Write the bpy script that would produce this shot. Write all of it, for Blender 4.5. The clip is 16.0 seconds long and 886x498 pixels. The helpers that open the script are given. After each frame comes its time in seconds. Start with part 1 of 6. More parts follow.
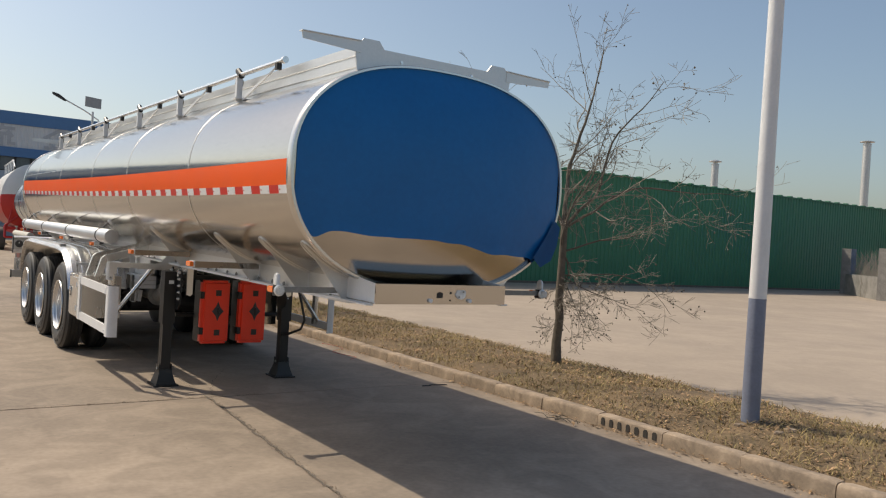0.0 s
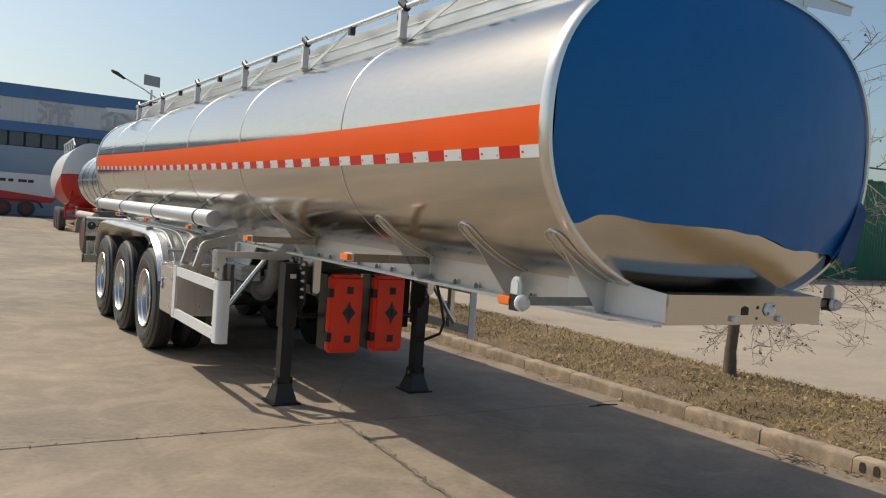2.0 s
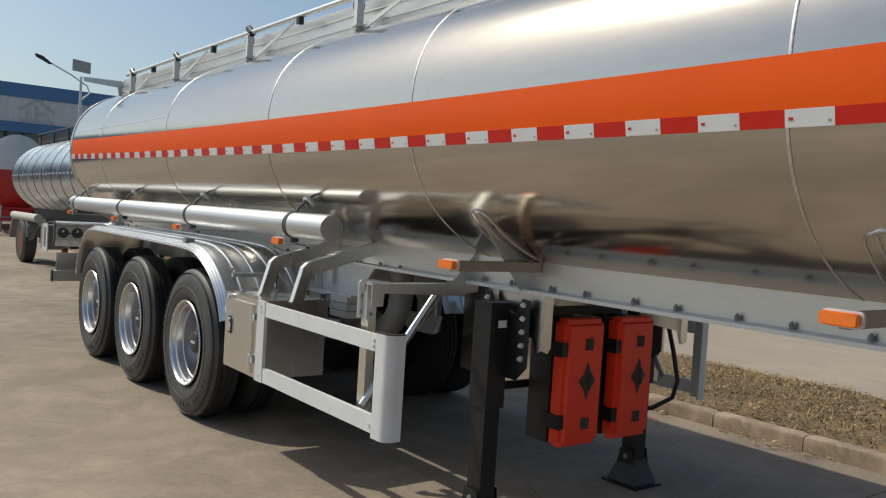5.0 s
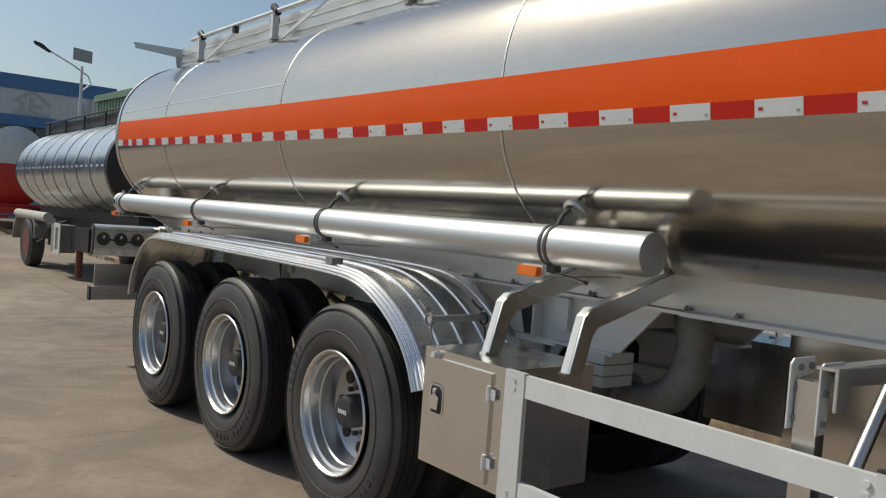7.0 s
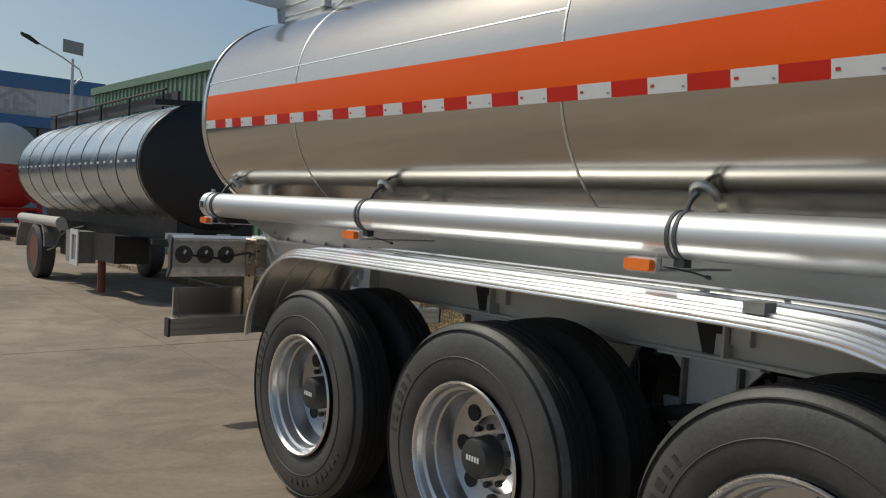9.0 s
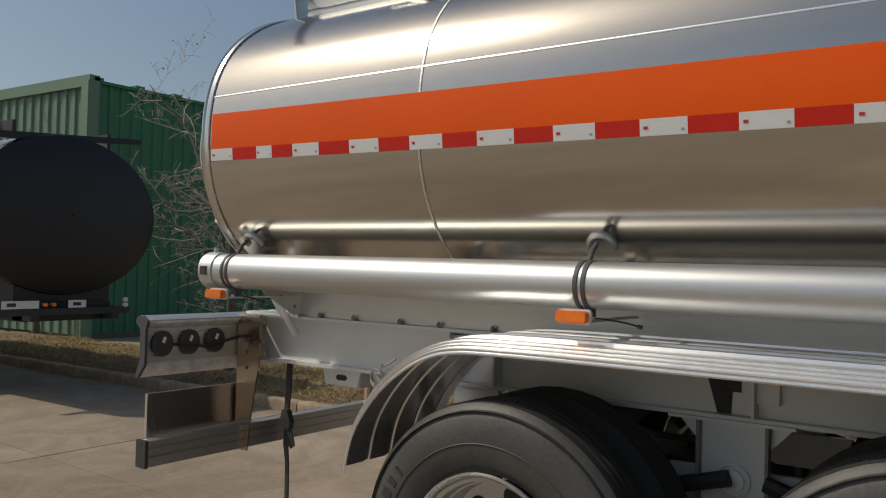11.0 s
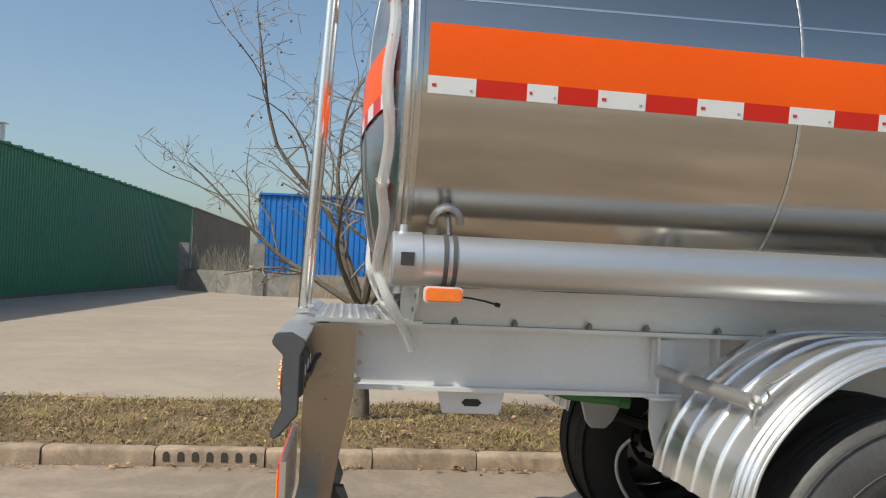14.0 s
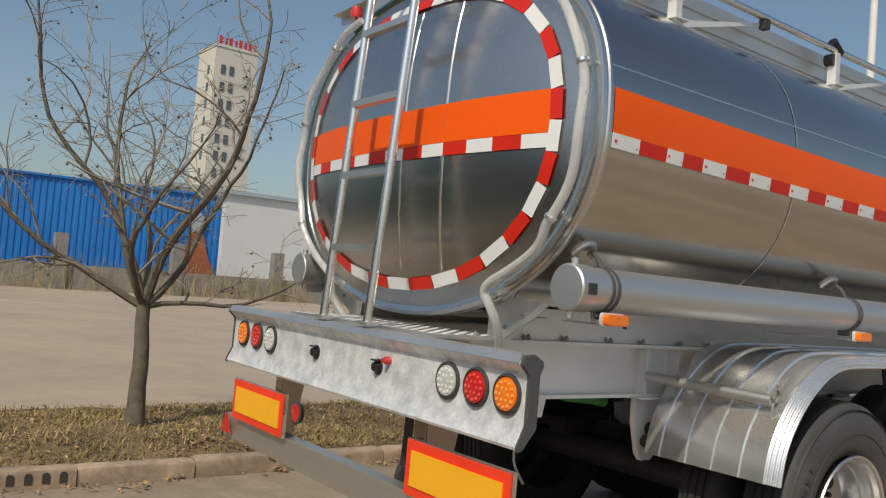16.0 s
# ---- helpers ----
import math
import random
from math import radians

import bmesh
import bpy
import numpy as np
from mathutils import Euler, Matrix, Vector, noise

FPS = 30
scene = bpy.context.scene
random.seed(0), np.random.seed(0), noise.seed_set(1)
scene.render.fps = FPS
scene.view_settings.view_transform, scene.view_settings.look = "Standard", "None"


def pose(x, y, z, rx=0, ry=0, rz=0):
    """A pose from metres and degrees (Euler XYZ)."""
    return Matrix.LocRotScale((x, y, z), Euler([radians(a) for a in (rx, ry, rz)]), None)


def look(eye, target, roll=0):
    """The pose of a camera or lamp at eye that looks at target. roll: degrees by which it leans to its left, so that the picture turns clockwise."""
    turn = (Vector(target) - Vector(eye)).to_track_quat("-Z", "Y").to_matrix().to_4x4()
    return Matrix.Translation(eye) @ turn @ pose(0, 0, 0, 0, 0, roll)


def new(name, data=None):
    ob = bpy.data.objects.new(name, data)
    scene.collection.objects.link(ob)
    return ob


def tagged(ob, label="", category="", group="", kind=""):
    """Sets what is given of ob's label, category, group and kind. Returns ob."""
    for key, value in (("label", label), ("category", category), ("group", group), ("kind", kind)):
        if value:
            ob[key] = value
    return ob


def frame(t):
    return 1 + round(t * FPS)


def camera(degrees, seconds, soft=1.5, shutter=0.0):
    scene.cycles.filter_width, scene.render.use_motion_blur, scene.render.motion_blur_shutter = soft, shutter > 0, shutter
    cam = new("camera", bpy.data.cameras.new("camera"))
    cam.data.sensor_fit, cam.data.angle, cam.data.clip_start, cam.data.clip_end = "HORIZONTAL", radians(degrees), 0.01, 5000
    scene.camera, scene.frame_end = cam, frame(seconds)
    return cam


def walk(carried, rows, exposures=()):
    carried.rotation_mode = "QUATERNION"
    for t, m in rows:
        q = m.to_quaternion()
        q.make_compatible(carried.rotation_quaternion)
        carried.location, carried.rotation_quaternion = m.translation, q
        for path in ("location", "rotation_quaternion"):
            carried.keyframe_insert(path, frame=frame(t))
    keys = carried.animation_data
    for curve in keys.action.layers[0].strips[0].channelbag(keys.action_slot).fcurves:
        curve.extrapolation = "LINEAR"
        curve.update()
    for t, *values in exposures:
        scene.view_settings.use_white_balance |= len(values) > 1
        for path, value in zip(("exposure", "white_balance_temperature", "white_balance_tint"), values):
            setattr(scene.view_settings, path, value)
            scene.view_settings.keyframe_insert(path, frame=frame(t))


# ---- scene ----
cam = camera(56.6, 16.0, soft=1.15)
PATH = [
    (0, (-3.183, -4.65, 1.624), (-2.041, -3.009, 1.6), 3.4),
    (0.5, (-3.219, -4.15, 1.596), (-2.15, -2.46, 1.552), 3.3),
    (1, (-3.174, -3.65, 1.587), (-2.117, -1.953, 1.529), 3.9),
    (1.5, (-3.178, -3.114, 1.577), (-2.132, -1.411, 1.52), 4.0),
    (2, (-3.182, -2.625, 1.567), (-2.126, -0.928, 1.497), 3.9),
    (2.5, (-3.224, -2.094, 1.539), (-2.182, -0.388, 1.461), 3.8),
    (3, (-3.287, -1.534, 1.537), (-2.226, 0.16, 1.45), 3.3),
    (3.5, (-3.267, -0.968, 1.527), (-2.207, 0.724, 1.422), 2.9),
    (3.7, (-3.304, -0.767, 1.516), (-2.224, 0.913, 1.424), 2.9),
    (5.8, (-3.362, 1.534, 1.525), (-2.127, 3.105, 1.451), 3.6),
    (6, (-3.35, 1.778, 1.504), (-2.116, 3.35, 1.431), 3.8),
    (6.5, (-3.31, 2.344, 1.49), (-2.071, 3.912, 1.42), 4.1),
    (7, (-3.306, 2.964, 1.498), (-2.078, 4.542, 1.433), 4.1),
    (7.5, (-3.325, 3.544, 1.49), (-2.094, 5.12, 1.435), 4.2),
    (8, (-3.32, 4.17, 1.49), (-2.094, 5.75, 1.45), 3.7),
    (8.5, (-3.327, 4.74, 1.481), (-2.093, 6.313, 1.415), 3.4),
    (8.7, (-3.294, 4.988, 1.473), (-2.063, 6.562, 1.394), 3.0),
    (10.8, (-3.57, 7.326, 1.481), (-1.954, 8.505, 1.527), 2.2),
    (11, (-3.532, 7.555, 1.505), (-1.904, 8.717, 1.553), 1.3),
    (11.5, (-3.605, 8.102, 1.491), (-1.931, 9.193, 1.569), 1.2),
    (12, (-3.596, 8.621, 1.475), (-1.802, 9.5, 1.556), 0.8),
    (12.5, (-3.663, 9.207, 1.466), (-1.787, 9.895, 1.55), 0.5),
    (13, (-3.691, 9.7, 1.451), (-1.741, 10.129, 1.563), 0.9),
    (13.5, (-3.655, 10.254, 1.448), (-1.67, 10.47, 1.567), 2.8),
    (14, (-3.543, 10.782, 1.44), (-1.556, 10.557, 1.495), 2.3),
    (14.5, (-3.377, 11.239, 1.467), (-1.435, 10.762, 1.494), 1.3),
    (15, (-3.26, 11.747, 1.476), (-1.402, 11.008, 1.537), 1.4),
    (15.5, (-3.081, 12.197, 1.459), (-1.327, 11.241, 1.554), 2.5),
    (16, (-3.06, 12.711, 1.445), (-1.46, 11.515, 1.533), 4.6),
]
walk(cam, [(t, look(eye, target, roll)) for t, eye, target, roll in PATH], exposures=[(t, ev, k, tint) for t, ev, k, tint in ((0, 0.2, 7050, 8), (1.5, 0.18, 6950, 5), (3.5, 0.04, 6500, 2), (6, -0.14, 6550, 2), (8.5, -0.38, 6450, 2), (11, -0.42, 7000, 5), (12, -0.22, 6900, 4), (12.6, 0.06, 6700, 4), (13.5, 0.32, 6550, 3), (14.5, 0.34, 6700, 4), (15.5, 0.12, 6900, 5), (16, -0.08, 7000, 5))])

# ---- world and sun ----
SUN_TO = Vector((-0.46, 0.78, 1.0)).normalized()   # towards the sun
world = bpy.data.worlds.new("sky")
scene.world = world
world.use_nodes = True
wn = world.node_tree.nodes
sky = wn.new("ShaderNodeTexSky")
sky.sky_type, sky.sun_disc = "NISHITA", False
sky.sun_elevation = math.asin(SUN_TO.z)
sky.sun_rotation = math.atan2(SUN_TO.x, SUN_TO.y)
sky.air_density, sky.dust_density, sky.ozone_density = 1.0, 2.3, 2.1
world.node_tree.links.new(sky.outputs[0], wn["Background"].inputs[0])
wn["Background"].inputs[1].default_value = 0.113
sun_data = bpy.data.lights.new("sun", "SUN")
sun_data.energy, sun_data.angle, sun_data.color = 3.0, radians(0.6), (1.0, 0.925, 0.82)
sun = new("sun", sun_data)
sun.matrix_world = look(SUN_TO * 60, (0, 0, 0))


# ---- materials ----
def mat(name, color, rough=0.6, metal=0.0, vary=0.12, scale=6.0, fine=60.0, bump=0.0, stretch=(1, 1, 1), rough_vary=0.1,
        coat=0.0, spec=0.5, trans=0.0, per_object=0.0, second=None, emit=0.0, per_island=0.0):
    """A surface: base colour with variation at two scales, roughness variation and fine relief."""
    m = bpy.data.materials.new(name)
    m.use_nodes = True
    nt = m.node_tree
    n, l = nt.nodes, nt.links
    b = n["Principled BSDF"]
    co = n.new("ShaderNodeTexCoord")
    mp = n.new("ShaderNodeMapping")
    mp.inputs["Scale"].default_value = stretch
    l.new(co.outputs["Object"], mp.inputs[0])
    big, small = n.new("ShaderNodeTexNoise"), n.new("ShaderNodeTexNoise")
    big.inputs["Scale"].default_value, small.inputs["Scale"].default_value = scale, fine
    big.inputs["Detail"].default_value, small.inputs["Detail"].default_value = 5, 4
    l.new(mp.outputs[0], big.inputs[0])
    l.new(mp.outputs[0], small.inputs[0])
    mixf = n.new("ShaderNodeMath")
    mixf.operation = "MULTIPLY_ADD"
    mixf.inputs[1].default_value = 0.35
    l.new(small.outputs[0], mixf.inputs[0])
    sc = n.new("ShaderNodeMath")
    sc.operation = "MULTIPLY"
    sc.inputs[1].default_value = 0.65
    l.new(big.outputs[0], sc.inputs[0])
    l.new(sc.outputs[0], mixf.inputs[2])
    ramp = n.new("ShaderNodeValToRGB")
    ramp.color_ramp.elements[0].position, ramp.color_ramp.elements[1].position = 0.3, 0.7
    c = Vector(color[:3])
    lo, hi = c * (1 - vary), c * (1 + vary)
    if second:
        lo = Vector(second)
    ramp.color_ramp.elements[0].color = (*[min(1, max(0, v)) for v in lo], 1)
    ramp.color_ramp.elements[1].color = (*[min(1, max(0, v)) for v in hi], 1)
    l.new(mixf.outputs[0], ramp.inputs[0])
    out = ramp.outputs[0]
    if per_object:
        info, hsv = n.new("ShaderNodeObjectInfo"), n.new("ShaderNodeHueSaturation")
        rng = n.new("ShaderNodeMapRange")
        rng.inputs[3].default_value, rng.inputs[4].default_value = 1 - per_object, 1 + per_object
        l.new(info.outputs["Random"], rng.inputs[0])
        l.new(rng.outputs[0], hsv.inputs["Value"])
        l.new(out, hsv.inputs["Color"])
        out = hsv.outputs[0]
    if per_island:
        geo, hsv = n.new("ShaderNodeNewGeometry"), n.new("ShaderNodeHueSaturation")
        rng = n.new("ShaderNodeMapRange")
        rng.inputs[3].default_value, rng.inputs[4].default_value = 1 - per_island, 1 + per_island
        l.new(geo.outputs["Random Per Island"], rng.inputs[0])
        l.new(rng.outputs[0], hsv.inputs["Value"])
        l.new(out, hsv.inputs["Color"])
        out = hsv.outputs[0]
    l.new(out, b.inputs["Base Color"])
    rr = n.new("ShaderNodeMapRange")
    rr.inputs[3].default_value, rr.inputs[4].default_value = max(0.02, rough - rough_vary), min(1, rough + rough_vary)
    l.new(big.outputs[0], rr.inputs[0])
    l.new(rr.outputs[0], b.inputs["Roughness"])
    b.inputs["Metallic"].default_value = metal
    b.inputs["Specular IOR Level"].default_value = spec
    b.inputs["Coat Weight"].default_value = coat
    b.inputs["Transmission Weight"].default_value = trans
    if emit:
        l.new(out, b.inputs["Emission Color"])
        b.inputs["Emission Strength"].default_value = emit
    if bump:
        bp = n.new("ShaderNodeBump")
        bp.inputs["Strength"].default_value, bp.inputs["Distance"].default_value = bump, 0.02
        l.new(mixf.outputs[0], bp.inputs["Height"])
        l.new(bp.outputs[0], b.inputs["Normal"])
    return m


M = {}
M["alu"] = mat("brushed aluminium sheet", (0.545, 0.515, 0.470), 0.15, 1.0, 0.06, 1.2, 40, 0.012, (1, 0.25, 1), 0.05)
M["alu_dull"] = mat("dull aluminium", (0.66, 0.66, 0.65), 0.42, 0.9, 0.08, 5, 80, 0.03, (1, 0.3, 1), 0.1)
M["alu_bright"] = mat("bright aluminium", (0.82, 0.82, 0.81), 0.27, 1.0, 0.04, 4, 90, 0.01, (1, 1, 1), 0.05)
M["satin"] = mat("satin aluminium tube", (0.60, 0.61, 0.62), 0.44, 0.88, 0.05, 3, 90, 0.012, (1, 0.2, 1), 0.06)
M["weld"] = mat("weld bead", (0.66, 0.65, 0.63), 0.42, 1.0, 0.15, 60, 200, 0.25)
M["stainless"] = mat("stainless sheet", (0.76, 0.745, 0.715), 0.27, 1.0, 0.06, 3, 120, 0.01, (1, 1, 0.2), 0.06)
M["frame"] = mat("pale grey aluminium frame", (0.72, 0.725, 0.73), 0.5, 0.35, 0.06, 4, 60, 0.02)
M["galv"] = mat("galvanised steel with zinc bloom", (0.86, 0.87, 0.88), 0.42, 0.35, 0.08, 16, 70, 0.05, second=(0.50, 0.52, 0.54))
M["orange"] = mat("orange reflective film", (0.85, 0.103, 0.004), 0.42, 0.0, 0.05, 2, 80, 0.01, coat=0.06, spec=0.2)
M["tape_red"] = mat("red reflective tape", (0.60, 0.022, 0.012), 0.4, 0.0, 0.06, 10, 120, coat=0.1, spec=0.25)
M["tape_white"] = mat("white reflective tape", (0.74, 0.75, 0.76), 0.35, 0.0, 0.04, 10, 120, coat=0.3)
M["mark_red"] = mat("red print", (0.55, 0.03, 0.03), 0.5)
M["mark_grey"] = mat("grey print", (0.35, 0.35, 0.36), 0.5)
M["film"] = mat("blue protective film", (0.002, 0.130, 0.375), 0.40, 0.0, 0.12, 1.3, 25, 0.05, coat=0.05, spec=0.3)
M["rubber"] = mat("black rubber", (0.043, 0.042, 0.042), 0.6, 0.0, 0.25, 7, 90, 0.12)
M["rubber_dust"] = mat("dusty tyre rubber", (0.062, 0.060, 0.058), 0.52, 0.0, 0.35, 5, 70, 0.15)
# Tread black holds the deep shade under the fenders.
M["tread"] = mat("tread rubber darkened for fender shade", (0.020, 0.020, 0.020), 0.7, 0.0, 0.3, 5, 60, 0.12)
M["black_steel"] = mat("black painted steel", (0.011, 0.011, 0.012), 0.42, 0.0, 0.2, 8, 80, 0.04)
M["dark"] = mat("dark undercarriage steel", (0.05, 0.05, 0.052), 0.6, 0.3, 0.3, 6, 60, 0.06)
M["red_plastic"] = mat("red plastic", (0.84, 0.048, 0.016), 0.38, 0.0, 0.08, 5, 70, 0.02)
M["amber"] = mat("amber lens", (0.90, 0.20, 0.02), 0.2, 0.0, 0.1, 40, 150, 0.1, coat=0.6)
M["lens_red"] = mat("red lens", (0.55, 0.02, 0.02), 0.2, 0.0, 0.1, 40, 150, 0.1, coat=0.6)
M["lens_clear"] = mat("clear lens", (0.62, 0.63, 0.62), 0.15, 0.2, 0.15, 60, 150, 0.15, coat=0.6)
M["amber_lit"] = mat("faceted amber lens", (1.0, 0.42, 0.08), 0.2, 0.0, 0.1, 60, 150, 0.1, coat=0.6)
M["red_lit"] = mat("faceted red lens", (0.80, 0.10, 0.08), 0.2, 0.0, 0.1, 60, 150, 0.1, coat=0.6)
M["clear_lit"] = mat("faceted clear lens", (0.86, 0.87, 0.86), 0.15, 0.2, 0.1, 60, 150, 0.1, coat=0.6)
M["glass_lens"] = mat("clear lens glass", (0.85, 0.86, 0.86), 0.06, 0.0, 0.03, 30, 90, trans=0.85)
M["tan_sheet"] = mat("weathered tan sheet", (0.21, 0.175, 0.135), 0.7, 0.0, 0.2, 0.5, 8)
M["yellow"] = mat("yellow reflector sheet", (0.90, 0.44, 0.02), 0.4, 0.0, 0.05, 8, 90)
M["hose"] = mat("clear ribbed hose", (0.88, 0.88, 0.87), 0.32, 0.0, 0.04, 20, 90, 0.02, coat=0.2, trans=0.62)
M["concrete"] = mat("worn concrete paving", (0.345, 0.272, 0.206), 0.85, 0.0, 0.26, 0.45, 22, 0.06, per_object=0.07)
M["yard"] = mat("pale concrete yard", (0.41, 0.33, 0.256), 0.88, 0.0, 0.13, 0.3, 14, 0.1)
M["sealant"] = mat("dark joint filler", (0.15, 0.125, 0.10), 0.9, 0.0, 0.3, 9, 60, 0.3)
M["kerb"] = mat("weathered concrete kerb", (0.40, 0.305, 0.22), 0.88, 0.0, 0.32, 3, 40, 0.25, per_object=0.1)
M["hole"] = mat("dark kerb hole", (0.05, 0.045, 0.04), 0.9)
M["soil"] = mat("dry soil with litter", (0.20, 0.135, 0.075), 0.95, 0.0, 0.45, 2.2, 38, 0.6, second=(0.085, 0.062, 0.034))
M["grass"] = mat("dry winter grass", (0.35, 0.26, 0.115), 0.8, 0.0, 0.35, 1.4, 14, second=(0.145, 0.112, 0.045), per_island=0.45)
M["leaf"] = mat("fallen brown leaves", (0.34, 0.215, 0.115), 0.8, 0.0, 0.5, 11, 30, second=(0.12, 0.075, 0.038), per_island=0.6)
M["mural"] = mat("faded mural paint", (0.34, 0.11, 0.05), 0.7, 0.0, 0.3, .8, 6)
M["bark"] = mat("grey-brown bark", (0.135, 0.115, 0.088), 0.9, 0.0, 0.35, 12, 70, 0.5)
M["twig"] = mat("dry grey-brown twigs", (0.25, 0.22, 0.175), 0.85, 0.0, 0.35, 3, 40, 0.1)
# Lighter twig copy for one tree; sunlight is put into its colour.
M["sunlit_twig"] = mat("twigs lightened for direct sun", (0.46, 0.41, 0.34), 0.8, 0.0, 0.3, 3, 40, 0.1)
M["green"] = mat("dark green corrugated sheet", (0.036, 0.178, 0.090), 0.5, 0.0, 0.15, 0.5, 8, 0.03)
M["hose_green"] = mat("green plastic", (0.05, 0.20, 0.06), 0.45)
M["tape_rim"] = mat("satin rolled edge", (0.66, 0.64, 0.61), 0.24, 1.0, 0.08, 4, 60, 0.01)
M["dirty"] = mat("dirty grey metal", (0.26, 0.255, 0.24), 0.6, 0.3, 0.25, 5, 40, 0.05)
M["mirror_steel"] = mat("bright folded steel", (0.39, 0.32, 0.255), 0.27, 1.0, 0.08, 4, 80, 0.01)
M["alu_head"] = mat("bright dished sheet", (0.56, 0.55, 0.53), 0.27, 1.0, 0.06, 1.2, 40, 0.012)
M["cap_grey"] = mat("grey moulded cap", (0.075, 0.077, 0.082), 0.6)
M["rim"] = mat("dull silver wheel paint", (0.60, 0.605, 0.62), 0.34, 1.0, 0.14, 6, 70, 0.03)
M["rim_red"] = mat("faded red-brown wheel paint", (0.17, 0.05, 0.035), 0.7, 0.0, 0.25, 6, 50)
M["fender"] = mat("bright fender sheet", (0.84, 0.845, 0.85), 0.24, 0.85, 0.06, 3, 20, 0.0, (1, 1, 1), 0.06)
M["solar"] = mat("grey solar panel back", (0.36, 0.36, 0.37), 0.5)
# Cladding green made paler: the sunlit end's brightness sits in this colour.
M["green_pale"] = mat("green corrugated sheet paled for sun", (0.145, 0.235, 0.165), 0.55, 0.0, 0.12, 0.5, 8)
M["plinth"] = mat("grey rendered plinth", (0.30, 0.285, 0.265), 0.9, 0.0, 0.25, 1.5, 20, 0.2)
M["blue_sheet"] = mat("blue corrugated sheet", (0.012, 0.165, 0.52), 0.5, 0.0, 0.12, 0.5, 8)
# Fascia blue, pale blue cladding and glass are lightened to hold distance haze.
M["blue_trim"] = mat("blue fascia sheet", (0.075, 0.185, 0.38), 0.5, 0.0, 0.1, 0.5, 8)
M["white_clad"] = mat("white cladding", (0.60, 0.62, 0.64), 0.6, 0.0, 0.06, 0.4, 8)
M["pale_blue_clad"] = mat("pale blue-grey cladding", (0.35, 0.41, 0.47), 0.6, 0.0, 0.08, 0.4, 8)
M["glass"] = mat("dark window glass", (0.09, 0.11, 0.13), 0.12, 0.0, 0.2, 2, 8)
M["sign_grey"] = mat("faded sign paint", (0.43, 0.45, 0.48), 0.7)
M["tower"] = mat("cream tower wall", (0.55, 0.53, 0.48), 0.8, 0.0, 0.06, 0.2, 3)
M["pole_white"] = mat("white painted pole", (0.72, 0.72, 0.72), 0.45, 0.0, 0.08, 4, 40)
M["pole_blue"] = mat("grey-blue painted pole", (0.19, 0.215, 0.29), 0.5, 0.0, 0.15, 5, 40)
M["trailer_red"] = mat("red trailer paint", (0.52, 0.025, 0.02), 0.4, 0.0, 0.1, 2, 20)
M["trailer_white"] = mat("white trailer paint", (0.68, 0.68, 0.67), 0.4, 0.0, 0.06, 2, 20)
M["rib_alu"] = mat("ribbed insulation cladding", (0.56, 0.60, 0.63), 0.27, 1.0, 0.06, 1.5, 30, 0.01)
M["black_sheet"] = mat("black rear cover", (0.010, 0.010, 0.012), 0.45, 0.0, 0.2, 2, 20)
M["lamp_bar"] = mat("satin aluminium lamp bar", (0.60, 0.585, 0.56), 0.40, 0.85, 0.06, 5, 80, 0.02, (0.2, 1, 1))
# Frame grey made lighter and bluer: skylight on the hangers, held in colour.
M["hanger_skylit"] = mat("hanger grey lightened and blued for skylight", (0.76, 0.79, 0.81), 0.4, 0.2, 0.05, 6, 70, 0.02)
M["cable"] = mat("red cable sheath", (0.45, 0.05, 0.03), 0.6)
M["chimney"] = mat("zinc flue", (0.55, 0.55, 0.54), 0.4, 0.7, 0.15, 4, 30)



def weather(m, amount, scale, specks):
    """Blotchy stains with soft edges and small dark specks over a surface's own colour."""
    nt = m.node_tree
    n, l = nt.nodes, nt.links
    b = n["Principled BSDF"]
    src = b.inputs["Base Color"].links[0].from_socket
    co = n.new("ShaderNodeTexCoord")
    fac = None
    for sc, dis, p0, p1, lo in ((scale, 1.6, .42, .62, 1 - amount), (scale * .27, .6, .35, .65, 1 - amount * .8), (specks, 0, .23, .29, .55)):
        tx = n.new("ShaderNodeTexNoise")
        tx.inputs["Scale"].default_value, tx.inputs["Detail"].default_value, tx.inputs["Distortion"].default_value = sc, 7, dis
        l.new(co.outputs["Object"], tx.inputs[0])
        mr = n.new("ShaderNodeMapRange")
        for i, v in enumerate((p0, p1, lo, 1.0)):
            mr.inputs[i + 1].default_value = v
        l.new(tx.outputs[0], mr.inputs[0])
        if fac is None:
            fac = mr.outputs[0]
        else:
            mu = n.new("ShaderNodeMath")
            mu.operation = "MULTIPLY"
            l.new(fac, mu.inputs[0])
            l.new(mr.outputs[0], mu.inputs[1])
            fac = mu.outputs[0]
    hs = n.new("ShaderNodeHueSaturation")
    l.new(fac, hs.inputs["Value"])
    l.new(src, hs.inputs["Color"])
    l.new(hs.outputs[0], b.inputs["Base Color"])


weather(M["concrete"], .20, 1.6, 14)
weather(M["yard"], .08, .9, 9)
weather(M["kerb"], .25, 5, 40)
weather(M["plinth"], .2, 1.5, 20)


# ---- mesh helpers ----
def box(bm, x0, x1, y0, y1, z0, z1):
    v = [bm.verts.new(p) for p in ((x0, y0, z0), (x1, y0, z0), (x1, y1, z0), (x0, y1, z0), (x0, y0, z1), (x1, y0, z1), (x1, y1, z1), (x0, y1, z1))]
    for f in ((3, 2, 1, 0), (4, 5, 6, 7), (0, 1, 5, 4), (1, 2, 6, 5), (2, 3, 7, 6), (3, 0, 4, 7)):
        bm.faces.new([v[i] for i in f])
    return bm


